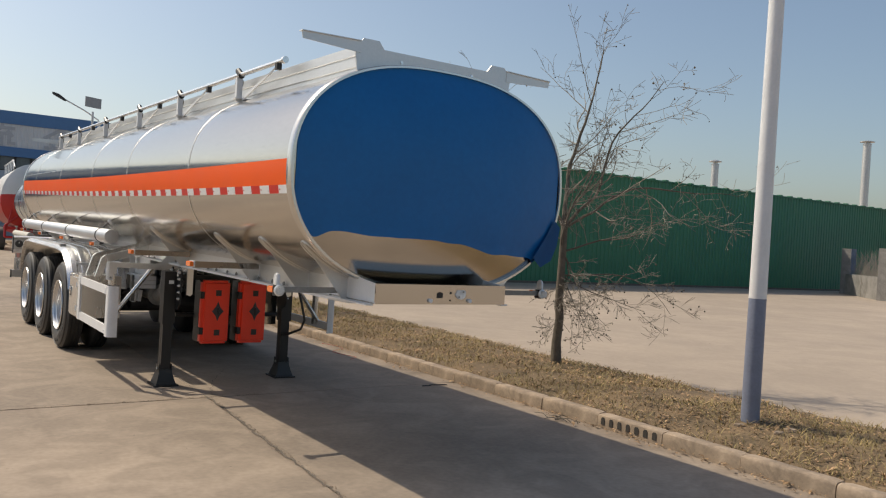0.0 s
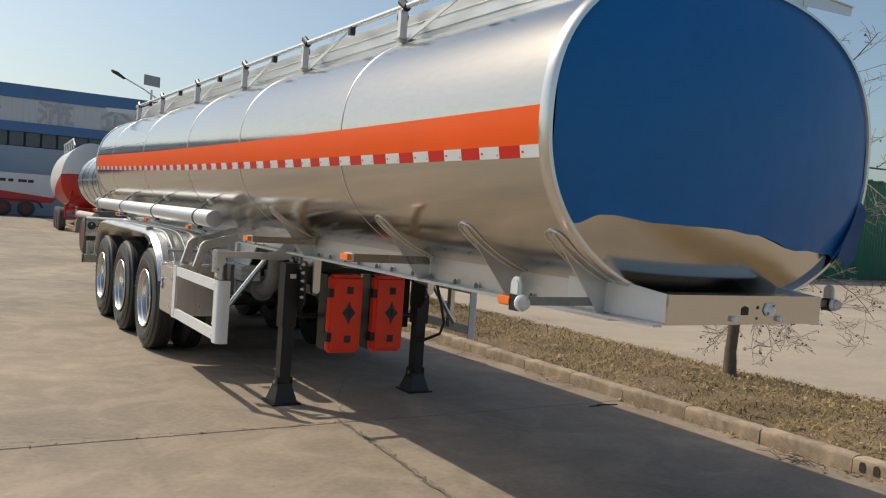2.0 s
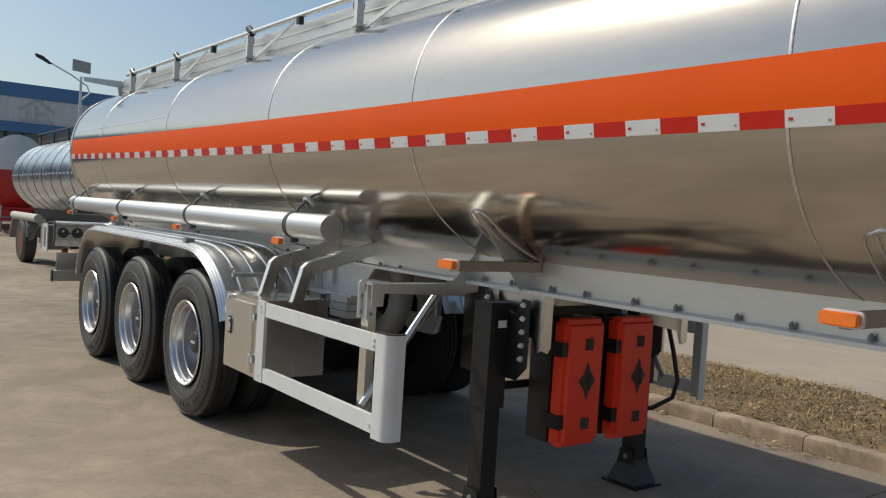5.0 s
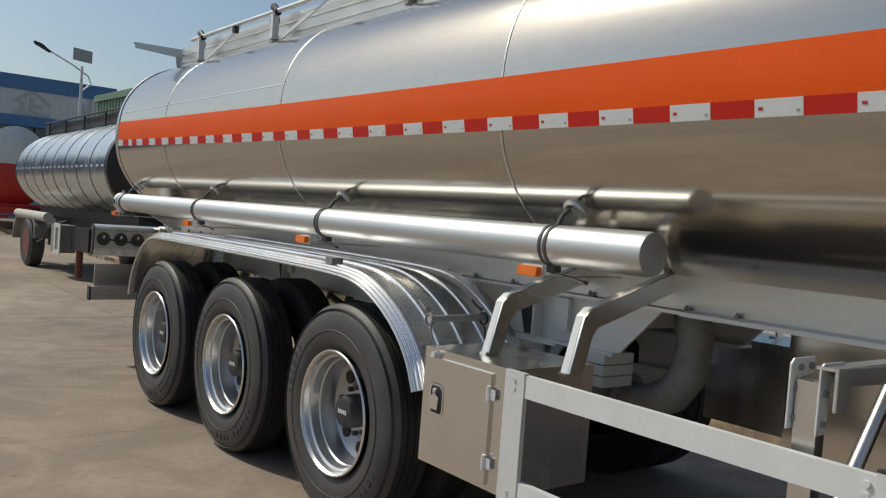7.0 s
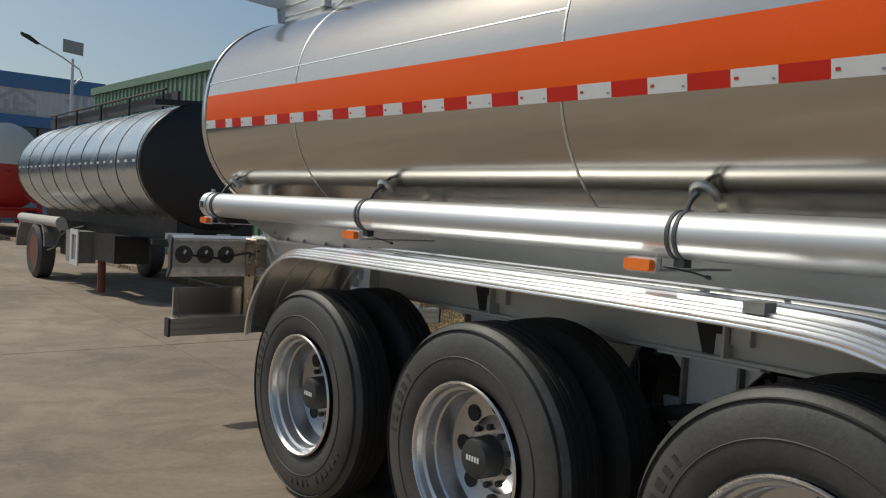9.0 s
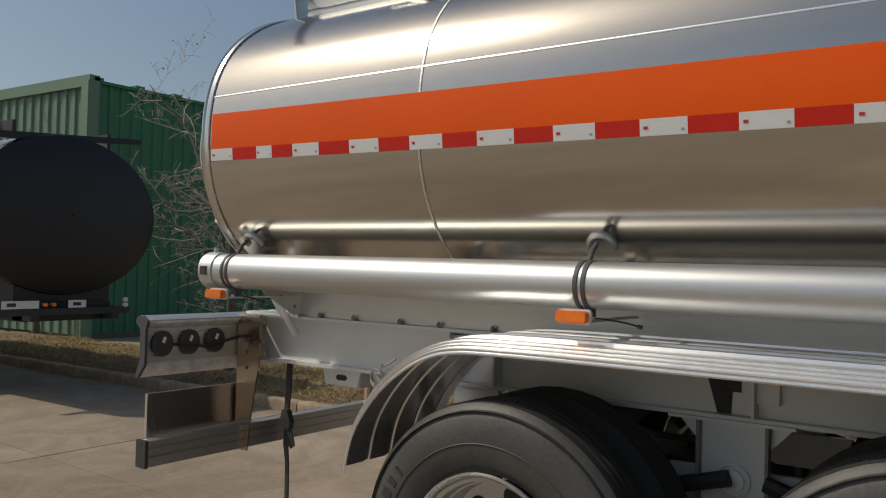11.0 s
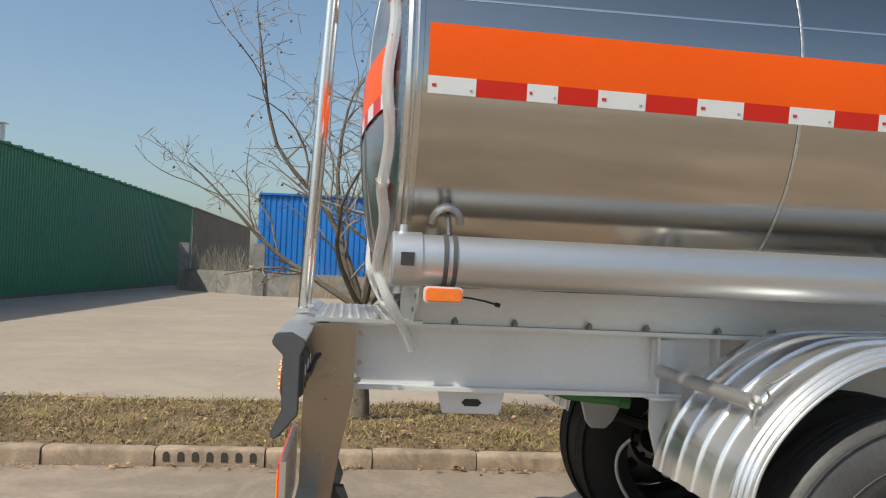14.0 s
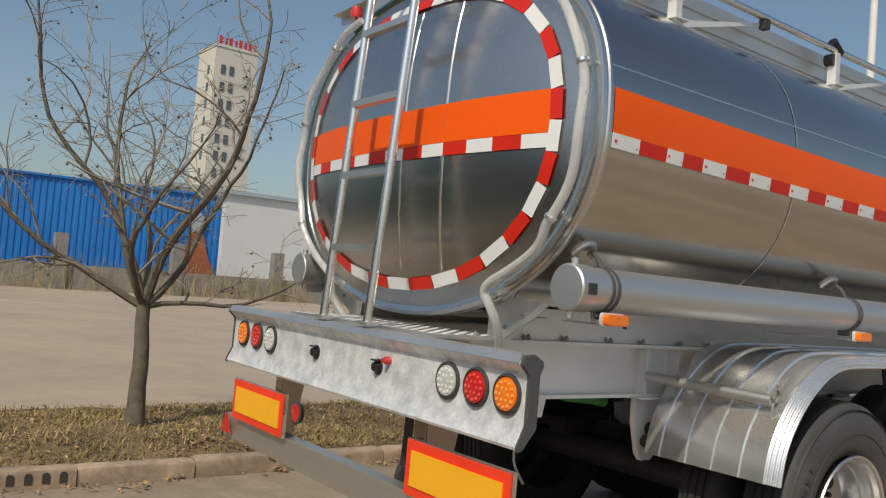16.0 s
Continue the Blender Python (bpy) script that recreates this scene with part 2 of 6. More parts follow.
def frame_of(d):
    d = Vector(d).normalized()
    u = d.cross(Vector((0, 0, 1)) if abs(d.z) < 0.9 else Vector((1, 0, 0))).normalized()
    return u, d.cross(u).normalized()


def tube(bm, pts, r, n=10, caps=True):
    """A round bar along a line of points; r is one radius or one for each point."""
    pts = [Vector(p) for p in pts]
    rs = r if isinstance(r, (list, tuple)) else [r] * len(pts)
    rings = []
    u = None
    for i, p in enumerate(pts):
        d = (pts[min(i + 1, len(pts) - 1)] - pts[max(i - 1, 0)]).normalized()
        if u is None:
            u, w = frame_of(d)
        else:
            u = (u - d * u.dot(d)).normalized()
            w = d.cross(u)
        rings.append([bm.verts.new(p + (u * math.cos(a) + w * math.sin(a)) * rs[i]) for a in [2 * math.pi * k / n for k in range(n)]])
    for a, b in zip(rings, rings[1:]):
        for k in range(n):
            bm.faces.new((a[k], a[(k + 1) % n], b[(k + 1) % n], b[k]))
    if caps:
        bm.faces.new(rings[0][::-1])
        bm.faces.new(rings[-1])
    return bm


def prism(bm, poly, axis, a, b):
    """A flat outline (two coordinates in the order of the remaining axes) given thickness from a to b along axis."""
    def at(p, s):
        q = list(p)
        q.insert("xyz".index(axis), s)
        return q
    lo, hi = [bm.verts.new(at(p, a)) for p in poly], [bm.verts.new(at(p, b)) for p in poly]
    n = len(poly)
    bm.faces.new(lo[::-1])
    bm.faces.new(hi)
    for i in range(n):
        bm.faces.new((lo[i], lo[(i + 1) % n], hi[(i + 1) % n], hi[i]))
    bmesh.ops.recalc_face_normals(bm, faces=bm.faces[:])
    return bm


def lathe(bm, prof, centre, axis="x", n=40, closed=False, first=True):
    """Turns a line of (along, radius) round an axis through centre."""
    c = Vector(centre)
    rings = []
    for al, r in prof:
        ring = []
        for k in range(n):
            a = 2 * math.pi * k / n
            p = {"x": (al, r * math.cos(a), r * math.sin(a)), "y": (r * math.cos(a), al, r * math.sin(a)), "z": (r * math.cos(a), r * math.sin(a), al)}[axis]
            ring.append(bm.verts.new(c + Vector(p)))
        rings.append(ring)
    pairs = list(zip(rings, rings[1:])) + ([(rings[-1], rings[0])] if closed else [])
    for a, b in pairs:
        for k in range(n):
            bm.faces.new((a[k], a[(k + 1) % n], b[(k + 1) % n], b[k]))
    if not closed:
        if first and prof[0][1] > 0.001:
            bm.faces.new(rings[0])
        if prof[-1][1] > 0.001:
            bm.faces.new(rings[-1][::-1])
    bmesh.ops.recalc_face_normals(bm, faces=bm.faces[:])
    return bm


def to_mesh(name, bm, material, bevel=0.0, smooth=35):
    if bevel:
        es = [e for e in bm.edges if len(e.link_faces) == 2 and e.calc_face_angle(0) > 0.6]
        bmesh.ops.bevel(bm, geom=es, offset=bevel, segments=2, affect="EDGES", clamp_overlap=True)
    me = bpy.data.meshes.new(name)
    bm.to_mesh(me)
    bm.free()
    for mt in material if isinstance(material, (list, tuple)) else [material]:
        me.materials.append(mt)
    if smooth:
        me.shade_smooth()
        me.set_sharp_from_angle(angle=radians(smooth))
    return me


def part(name, bm, material, parent=None, label="", bevel=0.0, smooth=35):
    ob = new(name, to_mesh(name, bm, material, bevel, smooth))
    if parent:
        ob.parent = parent
    return tagged(ob, label)


def again(ob, x=0, y=0, z=0, parent=None, m=None):
    """One more object on the same mesh, moved; its parts come along."""
    c = ob.copy()
    scene.collection.objects.link(c)
    c.parent = parent or ob.parent
    c.matrix_basis = (m if m is not None else Matrix.Translation((x, y, z))) @ ob.matrix_basis
    for k in ob.children:
        kk = k.copy()
        scene.collection.objects.link(kk)
        kk.parent = c
        for g in k.children:
            gg = g.copy()
            scene.collection.objects.link(gg)
            gg.parent = kk
    return c


def thing(name, label, category, group="", m=None, kind=""):
    e = new(name)
    e.empty_display_size = 0.2
    if m is not None:
        e.matrix_basis = m
    return tagged(e, label, category, group, kind)


B = bmesh.new

# ---- ground, paving, kerb, verge ----
def kerb_x(y):
    return 2.33 + 0.012 * min(y, 10.5)


bm = B()
box(bm, -900, 900, -900, 900, -0.5, -0.03)
tagged(part("ground", bm, M["yard"], smooth=0), "pale sunlit concrete ground reaching far out", "ground", kind="structure")

road = tagged(thing("road", "worn tan concrete paving slabs with dark joints", "road"), kind="structure")
XS = [-17.7, -13.3, -8.95, -4.6, -0.5, None]
YS = [-13.2, -7.8, -2.4, 2.93, 8.33, 13.7, 19.1, 24.5, 30.0, 40.0, 50.0, 75.0]
for i in range(len(XS) - 1):
    for j in range(len(YS) - 1):
        y0, y1, g = YS[j] + 0.0035, YS[j + 1] - 0.0035, 0.0035
        xl = lambda y: XS[i] + (0.073 if i == 4 and y < 3 else 0.034) * (y - 3) + g
        xr = (lambda y: kerb_x(y) - 0.012) if XS[i + 1] is None else (lambda y: XS[i + 1] + (0.073 if i == 3 and y < 3 else 0.034) * (y - 3) - g)
        bm = B()
        lift = random.uniform(-0.002, 0.002)
        prism(bm, [(xl(y0), y0), (xr(y0), y0), (xr(y1), y1), (xl(y1), y1)], "z", -0.12, lift)
        part("slab", bm, M["concrete"], road, smooth=0)
bm = B()
box(bm, -18.2, 3.5, -13.2, 75, -0.10, -0.012)
part("joint_filler", bm, M["sealant"], road, "dark dirt-filled joints", smooth=0)
# hairline cracks that wander over the slabs
rng = random.Random(4)
def crack(pts, w):
    bm = B()
    line = []
    for (x0, y0), (x1, y1) in zip(pts, pts[1:]):
        n = max(4, int(math.hypot(x1 - x0, y1 - y0) / 0.06))
        for k in range(n):
            s = k / n
            line.append((x0 + (x1 - x0) * s + rng.uniform(-.018, .018), y0 + (y1 - y0) * s + rng.uniform(-.018, .018)))
    vs = []
    for (x, y) in line:
        ww = w * rng.uniform(.4, 1.3)
        vs.append((bm.verts.new((x - ww, y, 0.0035)), bm.verts.new((x + ww, y + ww, 0.0035))))
    for a, b in zip(vs, vs[1:]):
        bm.faces.new((a[0], a[1], b[1], b[0]))
    return part("crack", bm, M["sealant"], road, smooth=0)
crack([(-0.5, 3.0), (-0.62, 1.4), (-0.74, -0.3), (-0.9, -2.5), (-1.1, -5.2)], 0.010)
crack([(-0.45, 3.0), (-0.2, 3.7), (0.2, 4.4)], 0.004)
crack([(-0.9, 2.9), (-2.3, 3.03), (-4.5, 3.1)], 0.004)
crack([(0.6, 2.6), (0.9, 2.3), (1.6, 2.25)], 0.004)

# crumbs broken out along the open joint
r = random.Random(31)
verts, faces = [], []
for _ in range(1500):
    y = r.uniform(-5, 3.0) if r.random() < .75 else 2.93 + r.gauss(0, .02)
    x = -0.5 + .073 * (y - 3) + r.gauss(0, .018) if y < 2.85 else r.uniform(-4.5, 0)
    s = r.uniform(.002, .007)
    n0 = len(verts)
    verts += [(x + s * math.cos(a), y + s * math.sin(a), .002) for a in (0, 2.1, 4.2)] + [(x + r.uniform(-.3, .3) * s, y, .003 + s)]
    faces += [(n0, n0 + 1, n0 + 3), (n0 + 1, n0 + 2, n0 + 3), (n0 + 2, n0, n0 + 3)]
me = bpy.data.meshes.new("joint_grit")
me.from_pydata(verts, [], faces)
me.materials.append(M["kerb"])
tagged(new("joint_grit", me), "concrete crumbs along an open joint", "grit", kind="stuff")

# kerb stones; some of them have drain holes
kerb = tagged(thing("kerb", "weathered tan concrete kerb stones beside the verge", "kerb"), kind="structure")
def worn_stone(name, seed):
    """A kerb stone with rounded, chipped upper edges."""
    bm = B()
    prof = [(-.012, -.05), (-.012, .095), (-.006, .113), (.008, .123), (.05, .126), (.10, .124), (.115, .116), (.12, .09), (.12, -.05)]
    rows = []
    for k in range(15):
        y = -.377 + .754 * k / 14
        row = []
        for i, (x, z) in enumerate(prof):
            e = .012 if i in (2, 3) else .004
            chip = e * max(0, noise.noise((y * 9, i * .7, seed)) + .1) + (.008 if k in (0, 14) and 0 < i < 8 else 0)
            row.append(bm.verts.new((x + (chip * .6 if i < 4 else 0), y, z - (chip if i > 0 and i < 8 else 0))))
        rows.append(row)
    for a, b in zip(rows, rows[1:]):
        for i in range(len(prof) - 1):
            bm.faces.new((a[i], a[i + 1], b[i + 1], b[i]))
    bm.faces.new(rows[0])
    bm.faces.new(rows[-1][::-1])
    bmesh.ops.recalc_face_normals(bm, faces=bm.faces[:])
    return to_mesh(name, bm, M["kerb"], 0, 40)


stones = [worn_stone("kerb_stone", s * 3.7) for s in range(5)]
drain_me = worn_stone("drain_stone", 55)
ang = -math.atan(0.012)
bm = B()
prism(bm, [(-0.022, 0.035), (0.022, 0.035), (0.022, 0.085), (0.012, 0.1), (-0.012, 0.1), (-0.022, 0.085)], "x", -0.0165, 0.03)
hole_me = to_mesh("drain_hole", bm, M["hole"], 0, 0)
for k in range(-12, 55):
    y = k * .762 + .27
    drain = k in (0, 15, 30, 45)
    st = new("drain_stone" if drain else "kerb_stone", drain_me if drain else stones[k * 7 % 5])
    st.parent = kerb
    st.matrix_basis = Matrix.Translation((kerb_x(y) + random.uniform(-.004, .004), y, random.uniform(-.006, .004))) @ Euler((0, 0, ang + random.uniform(-.004, .004))).to_matrix().to_4x4()
    if drain:
        for h in range(7):
            ho = new("drain_hole", hole_me)
            ho.parent = st
            ho.location = (0, -0.30 + h * 0.10, 0)

# verge of dry soil
bm = B()
nx, ny = 22, 560
rows = []
for j in range(ny + 1):
    y = -14 + 60 * j / ny
    row = []
    for i in range(nx + 1):
        s = i / nx
        x = kerb_x(y) + 0.115 + s * 2.2
        h = 0.10 + 0.05 * math.sin(math.pi * s) + 0.035 * noise.noise((x * 1.7, y * 1.7, 3)) + 0.018 * noise.noise((x * 7, y * 7, 8))
        if i == 0:
            h = 0.085
        if i == nx:
            h = -0.04
        row.append(bm.verts.new((x, y, h)))
    rows.append(row)
for a, b in zip(rows, rows[1:]):
    for i in range(nx):
        bm.faces.new((a[i], a[i + 1], b[i + 1], b[i]))
tagged(part("verge", bm, M["soil"]), "strip of dry brown soil with leaf litter behind the kerb", "verge", kind="structure")


def verge_z(x, y):
    s = (x - kerb_x(y) - 0.115) / 2.2
    return 0.10 + 0.05 * math.sin(math.pi * max(0, min(1, s))) + 0.035 * noise.noise((x * 1.7, y * 1.7, 3)) + 0.018 * noise.noise((x * 7, y * 7, 8))


def litter(name, count, y0, y1, maker, material, label, category):
    verts, faces = [], []
    r = random.Random(name)
    shift = r.uniform(15, 40)        # each kind gathers in patches of its own
    for _ in range(count):
        y = r.uniform(y0, y1)
        s = r.random()
        x = kerb_x(y) + 0.15 + s * 2.1
        if noise.noise((x * 1.6, y * 1.6, shift)) < r.uniform(-0.6, 0.3):
            continue
        maker(r, Vector((x, y, verge_z(x, y))), verts, faces)
    me = bpy.data.meshes.new(name)
    me.from_pydata(verts, [], faces)
    me.materials.append(material)
    return tagged(new(name, me), label, category, kind="stuff")


def blade(r, p, verts, faces):
    h, a, lean = abs(r.gauss(0, .03)) + .012, r.uniform(0, 6.28), r.uniform(.5, 3.0)
    d, w = Vector((math.cos(a), math.sin(a), 0)), Vector((-math.sin(a), math.cos(a), 0)) * r.uniform(.002, .005)
    n = len(verts)
    mid, tip = p + d * h * lean * .4 + Vector((0, 0, h * .6)), p + d * h * lean + Vector((0, 0, h * .85))
    verts += [p - w, p + w, mid + w * .7, mid - w * .7, tip]
    faces += [(n, n + 1, n + 2, n + 3), (n + 3, n + 2, n + 4)]


def fallen(r, p, verts, faces):
    a, s = r.uniform(0, 6.28), r.uniform(.007, .022) + (.02 if r.random() < .06 else 0)
    d, w = Vector((math.cos(a), math.sin(a), r.uniform(-.4, .4))) * s, Vector((-math.sin(a), math.cos(a), r.uniform(-.3, .3))) * s * .45
    n = len(verts)
    p = p + Vector((0, 0, r.uniform(.006, .03)))
    up = Vector((0, 0, s * .35))
    verts += [p - d, p + w + up, p + d, p - w + up]
    faces += [(n, n + 1, n + 3), (n + 1, n + 2, n + 3)]


litter("dry_grass", 70000, -5, 22, blade, M["grass"], "short dry yellow-brown winter grass on the verge", "grass")
M["moss"] = mat("yellow-green moss grass", (0.27, 0.235, 0.05), 0.85, 0.0, 0.3, 2, 20, second=(0.10, 0.105, 0.022), per_island=0.4)
litter("green_grass", 12000, 8.5, 21, blade, M["moss"], "low yellow-green grass tufts on the verge", "grass")
litter("leaf_litter", 40000, -5, 20, fallen, M["leaf"], "fallen brown leaves on the verge soil", "leaves")


# leaves blown against the kerb foot
def gutter_leaf(name, count):
    verts, faces = [], []
    r = random.Random(name)
    for _ in range(count):
        y = r.uniform(-4, 22)
        x = kerb_x(y) - 0.02 - abs(r.gauss(0, .07)) - (.2 * r.random() if noise.noise((0, y * 1.4, 5)) > .35 else 0)
        if noise.noise((0, y * 1.4, 5)) < r.uniform(-.5, .4):
            continue
        fallen(r, Vector((x, y, 0.0)), verts, faces)
    me = bpy.data.meshes.new(name)
    me.from_pydata(verts, [], faces)
    me.materials.append(M["leaf"])
    return tagged(new(name, me), "dry leaves and grit in the gutter along the kerb", "leaves", kind="stuff")


gutter_leaf("gutter_litter", 3600)

# ---- green sheet-metal building ----
W0, W1 = Vector((5.45, 22.5)), Vector((52.0, 21.2))
def corrugated(bm, p0, p1, z0, z1, pitch=0.25, depth=0.03, face=-1, top=None):
    """A ribbed sheet wall from p0 to p1; its ribs stand proud to one side."""
    p0, p1 = Vector(p0), Vector(p1)
    d = p1 - p0
    L = d.length
    d = d / L
    nrm = Vector((d.y, -d.x)) * (1 if face < 0 else -1)
    k = int(L / pitch)
    vs = []
    for i in range(k):
        s = i * pitch
        for ds, off in ((0, 0), (pitch * .45, 0), (pitch * .55, depth), (pitch * .9, depth)):
            q = p0 + d * (s + ds) + nrm * off
            zt = top(s / L) if top else z1
            vs.append((bm.verts.new((q.x, q.y, z0)), bm.verts.new((q.x, q.y, zt))))
    for a, b in zip(vs, vs[1:]):
        bm.faces.new((a[0], b[0], b[1], a[1]))
    return bm


gb = tagged(thing("green_building", "long low workshop clad in dark green corrugated sheet", "building"))
bm = B()
corrugated(bm, W0, W1, 0.05, 5.02, 0.25, 0.03)
part("wall", bm, M["green"], gb, "dark green corrugated long wall", smooth=0)
N0 = W0 + Vector((-0.6, 11.8))
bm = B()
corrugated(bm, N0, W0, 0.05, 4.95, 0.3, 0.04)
part("end_wall", bm, M["green_pale"], gb, "green corrugated end wall, paled as the sunlit side", smooth=0)
bm = B()
prism(bm, [(W0.x - .03, W0.y - .03), (W1.x, W1.y - .03), (W1.x, W1.y + .3), (W0.x + .3, W0.y + .3)], "z", -0.05, 0.07)
part("plinth", bm, M["sealant"], gb, "dark base course", smooth=0)
bm = B()
d = (W1 - W0).normalized()
for i in range(int((W1 - W0).length / 0.9)):
    q = W0 + d * (i * 0.9)
    box(bm, q.x, q.x + 0.2, q.y - 0.12, q.y + 0.1, 5.02, 5.09)
tagged(part("eave_ribs", bm, M["green"], gb, "dark rib ends along the eave", smooth=0), kind="stuff")
bm = B()
prism(bm, [(W0.x - .08, W0.y - .1), (W1.x, W1.y - .1), (W1.x + .6, W1.y + 11.8), (N0.x - .08, N0.y)], "z", 4.98, 5.04)
part("roof", bm, M["green"], gb, smooth=0)
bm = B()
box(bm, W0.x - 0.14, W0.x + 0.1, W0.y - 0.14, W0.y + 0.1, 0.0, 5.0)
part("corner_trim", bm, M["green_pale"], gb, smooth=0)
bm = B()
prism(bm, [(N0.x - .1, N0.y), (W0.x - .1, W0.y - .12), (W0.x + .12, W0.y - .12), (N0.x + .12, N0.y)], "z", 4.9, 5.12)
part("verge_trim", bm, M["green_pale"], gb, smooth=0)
bm = B()
prism(bm, [(W1.x, W1.y), (W1.x + .5, W1.y), (W1.x + 1.2, W1.y + 18), (W1.x + .7, W1.y + 18)], "z", 0, 4.9)
part("far_wall", bm, M["green"], gb, smooth=0)


ts = tagged(thing("tan_shed", "weathered tan sheet-metal shed beyond the green workshop", "building"))
bm = B()
corrugated(bm, (52.6, 21.2), (82.0, 20.95), 0.0, 5.0, 0.3, 0.03)
part("wall", bm, M["tan_sheet"], ts, smooth=0)
bm = B()
prism(bm, [(52.6, 21.1), (82.0, 20.85), (82.6, 33.0), (53.2, 33.0)], "z", 5.0, 5.08)
part("roof", bm, M["tan_sheet"], ts, smooth=0)


def flue(x, y, z0, z1, r):
    e = thing("roof_flue", "round zinc roof flue with a conical cap", "flue", "flues over the workshop", pose(x, y, z0))
    bm = B()
    lathe(bm, [(0, r), (z1 - z0 - .55, r), (z1 - z0 - .55, r * .7), (z1 - z0 - .3, r * .7)], (0, 0, 0), "z", 20)
    for k in range(4):
        lathe(bm, [((z1 - z0 - .6) * (k + 1) / 4, r), ((z1 - z0 - .6) * (k + 1) / 4, r * 1.1), ((z1 - z0 - .6) * (k + 1) / 4 + .08, r * 1.1), ((z1 - z0 - .6) * (k + 1) / 4 + .08, r)], (0, 0, 0), "z", 20)
    part("flue_pipe", bm, M["chimney"], e)
    bm = B()
    lathe(bm, [(z1 - z0 - .28, r * 1.8), (z1 - z0 - .2, r * 1.8), (z1 - z0, .01)], (0, 0, 0), "z", 20)
    part("cap", bm, M["chimney"], e)


flue(76, 55.5, 0, 12.6, 0.40)
flue(115, 59, 0, 19.6, 0.56)

# ---- boundary wall and blue shed ----
bw = tagged(thing("boundary_wall", "low grey rendered boundary wall with square piers", "wall"), kind="structure")
bm = B()
prism(bm, [(35.0, -42), (35.3, -42), (35.75, 14.9), (40.25, 19.2), (40.0, 19.45), (35.45, 15.1)], "z", -0.05, 1.05)
part("wall_run", bm, M["plinth"], bw, smooth=0)
bm = B()
box(bm, -.26, .26, -0.26, 0.26, -0.05, 2.4)
pier = part("pier", bm, M["plinth"], bw, smooth=0)
pier.location = (40.0, 19.2, 0)
for x, y in ((35.6, 14.95), (35.45, 9.75), (35.4, 4.6), (35.4, -.5), (35.35, -5.6), (35.3, -10.7), (35.25, -15.5), (35.2, -20)):
    again(pier, x=x - 40.0, y=y - 19.2)
bm = B()
r = random.Random(8)
for k in range(800):
    y = r.uniform(-20, 13.5)
    p = Vector((34.6 + r.uniform(-.5, .3), y, 0))
    tube(bm, [p, p + Vector((r.uniform(-.2, .2), r.uniform(-.3, .3), r.uniform(.4, 1.0))), p + Vector((r.uniform(-.5, .5), r.uniform(-.6, .6), r.uniform(.8, 1.7)))], [.009, .006, .003], 3, False)
tagged(part("dry_weeds", bm, M["grass"]), "dry tangled weeds along the boundary wall", "weeds", kind="stuff")

bm = B()
r = random.Random(18)
for k in range(420):
    u = r.random()
    p = Vector((36.3 + 4.6 * u + r.uniform(-.3, .8), 15.6 + 4.0 * u + r.uniform(-.6, .2), 0))
    h = r.uniform(1.0, 2.4)
    tube(bm, [p, p + Vector((r.uniform(-.2, .2), r.uniform(-.3, .3), h * .5)), p + Vector((r.uniform(-.6, .6), r.uniform(-.7, .7), h))], [.010, .007, .003], 3, False)
tagged(part("hedge_scrub", bm, M["twig"]), "brown leafless scrub behind the boundary piers", "shrub", kind="stuff")

bs = tagged(thing("blue_shed", "long low shed clad in bright blue corrugated sheet", "building"))
bm = B()
corrugated(bm, (38.0, 15.2), (36.4, -3.0), 0.0, 4.9, 0.28, 0.04, face=1)
corrugated(bm, (44.0, 16.0), (38.0, 15.2), 0.0, 4.9, 0.28, 0.04, face=1)
part("wall", bm, M["blue_sheet"], bs, smooth=0)
bm = B()
prism(bm, [(37.9, 15.3), (36.3, -3.05), (52, -3.4), (44, 16.1)], "z", 4.9, 5.0)
part("roof", bm, M["blue_sheet"], bs, smooth=0)
bm = B()
prism(bm, [(36.44, -2.9), (36.4, -3.04), (50, -3.6), (50, -2.9)], "z", 0, 4.86)
part("end_wall", bm, M["white_clad"], bs, smooth=0)
bm = B()
prism(bm, [(-2.95, .6), (-.45, .6), (-1.1, 2.0), (-1.4, 3.05), (-2.0, 3.05), (-2.3, 2.0)], "x", 36.33, 36.37)
part("painted_mural", bm, M["mural"], bs, "red-brown painted mountain", smooth=0)
bm = B()
prism(bm, [(-2.0, 3.1), (-1.4, 3.1), (-1.25, 3.8), (-1.7, 4.15), (-2.15, 3.7)], "x", 36.34, 36.38)
part("painted_plume", bm, M["pale_blue_clad"], bs, "pale painted plume", smooth=0)

# ---- white works and tower ----
ww = tagged(thing("white_works", "white rendered works building behind the boundary wall", "building"))
bm = B()
box(bm, 58, 75, -40, -7.0, 0, 7.2)
part("wall", bm, M["white_clad"], ww, smooth=0)
bm = B()
box(bm, 57.7, 75.3, -40.3, -6.8, 7.2, 7.5)
part("roof", bm, M["pale_blue_clad"], ww, smooth=0)
tw = tagged(thing("tower_block", "tall cream tower block with strips of windows", "building"))
bm = B()
box(bm, 95, 100.7, -28.9, -23.4, 0, 28.6)
part("wall", bm, M["tower"], tw, smooth=0)
bm = B()
box(bm, 94.9, 100.8, -29.0, -23.3, 28.6, 28.95)
part("parapet", bm, M["tower"], tw, smooth=0)
bm = B()
box(bm, 94.9, 95.05, -0.28, 0.28, 0, 1.1)
win = part("window", bm, M["glass"], tw, smooth=0)
win.location = (0.0, -24.5, 6)
for k in range(10):
    for y in (-24.5, -25.6):
        if k or y != -24.5:
            again(win, y=y + 24.5, z=k * 2.15)
bm = B()
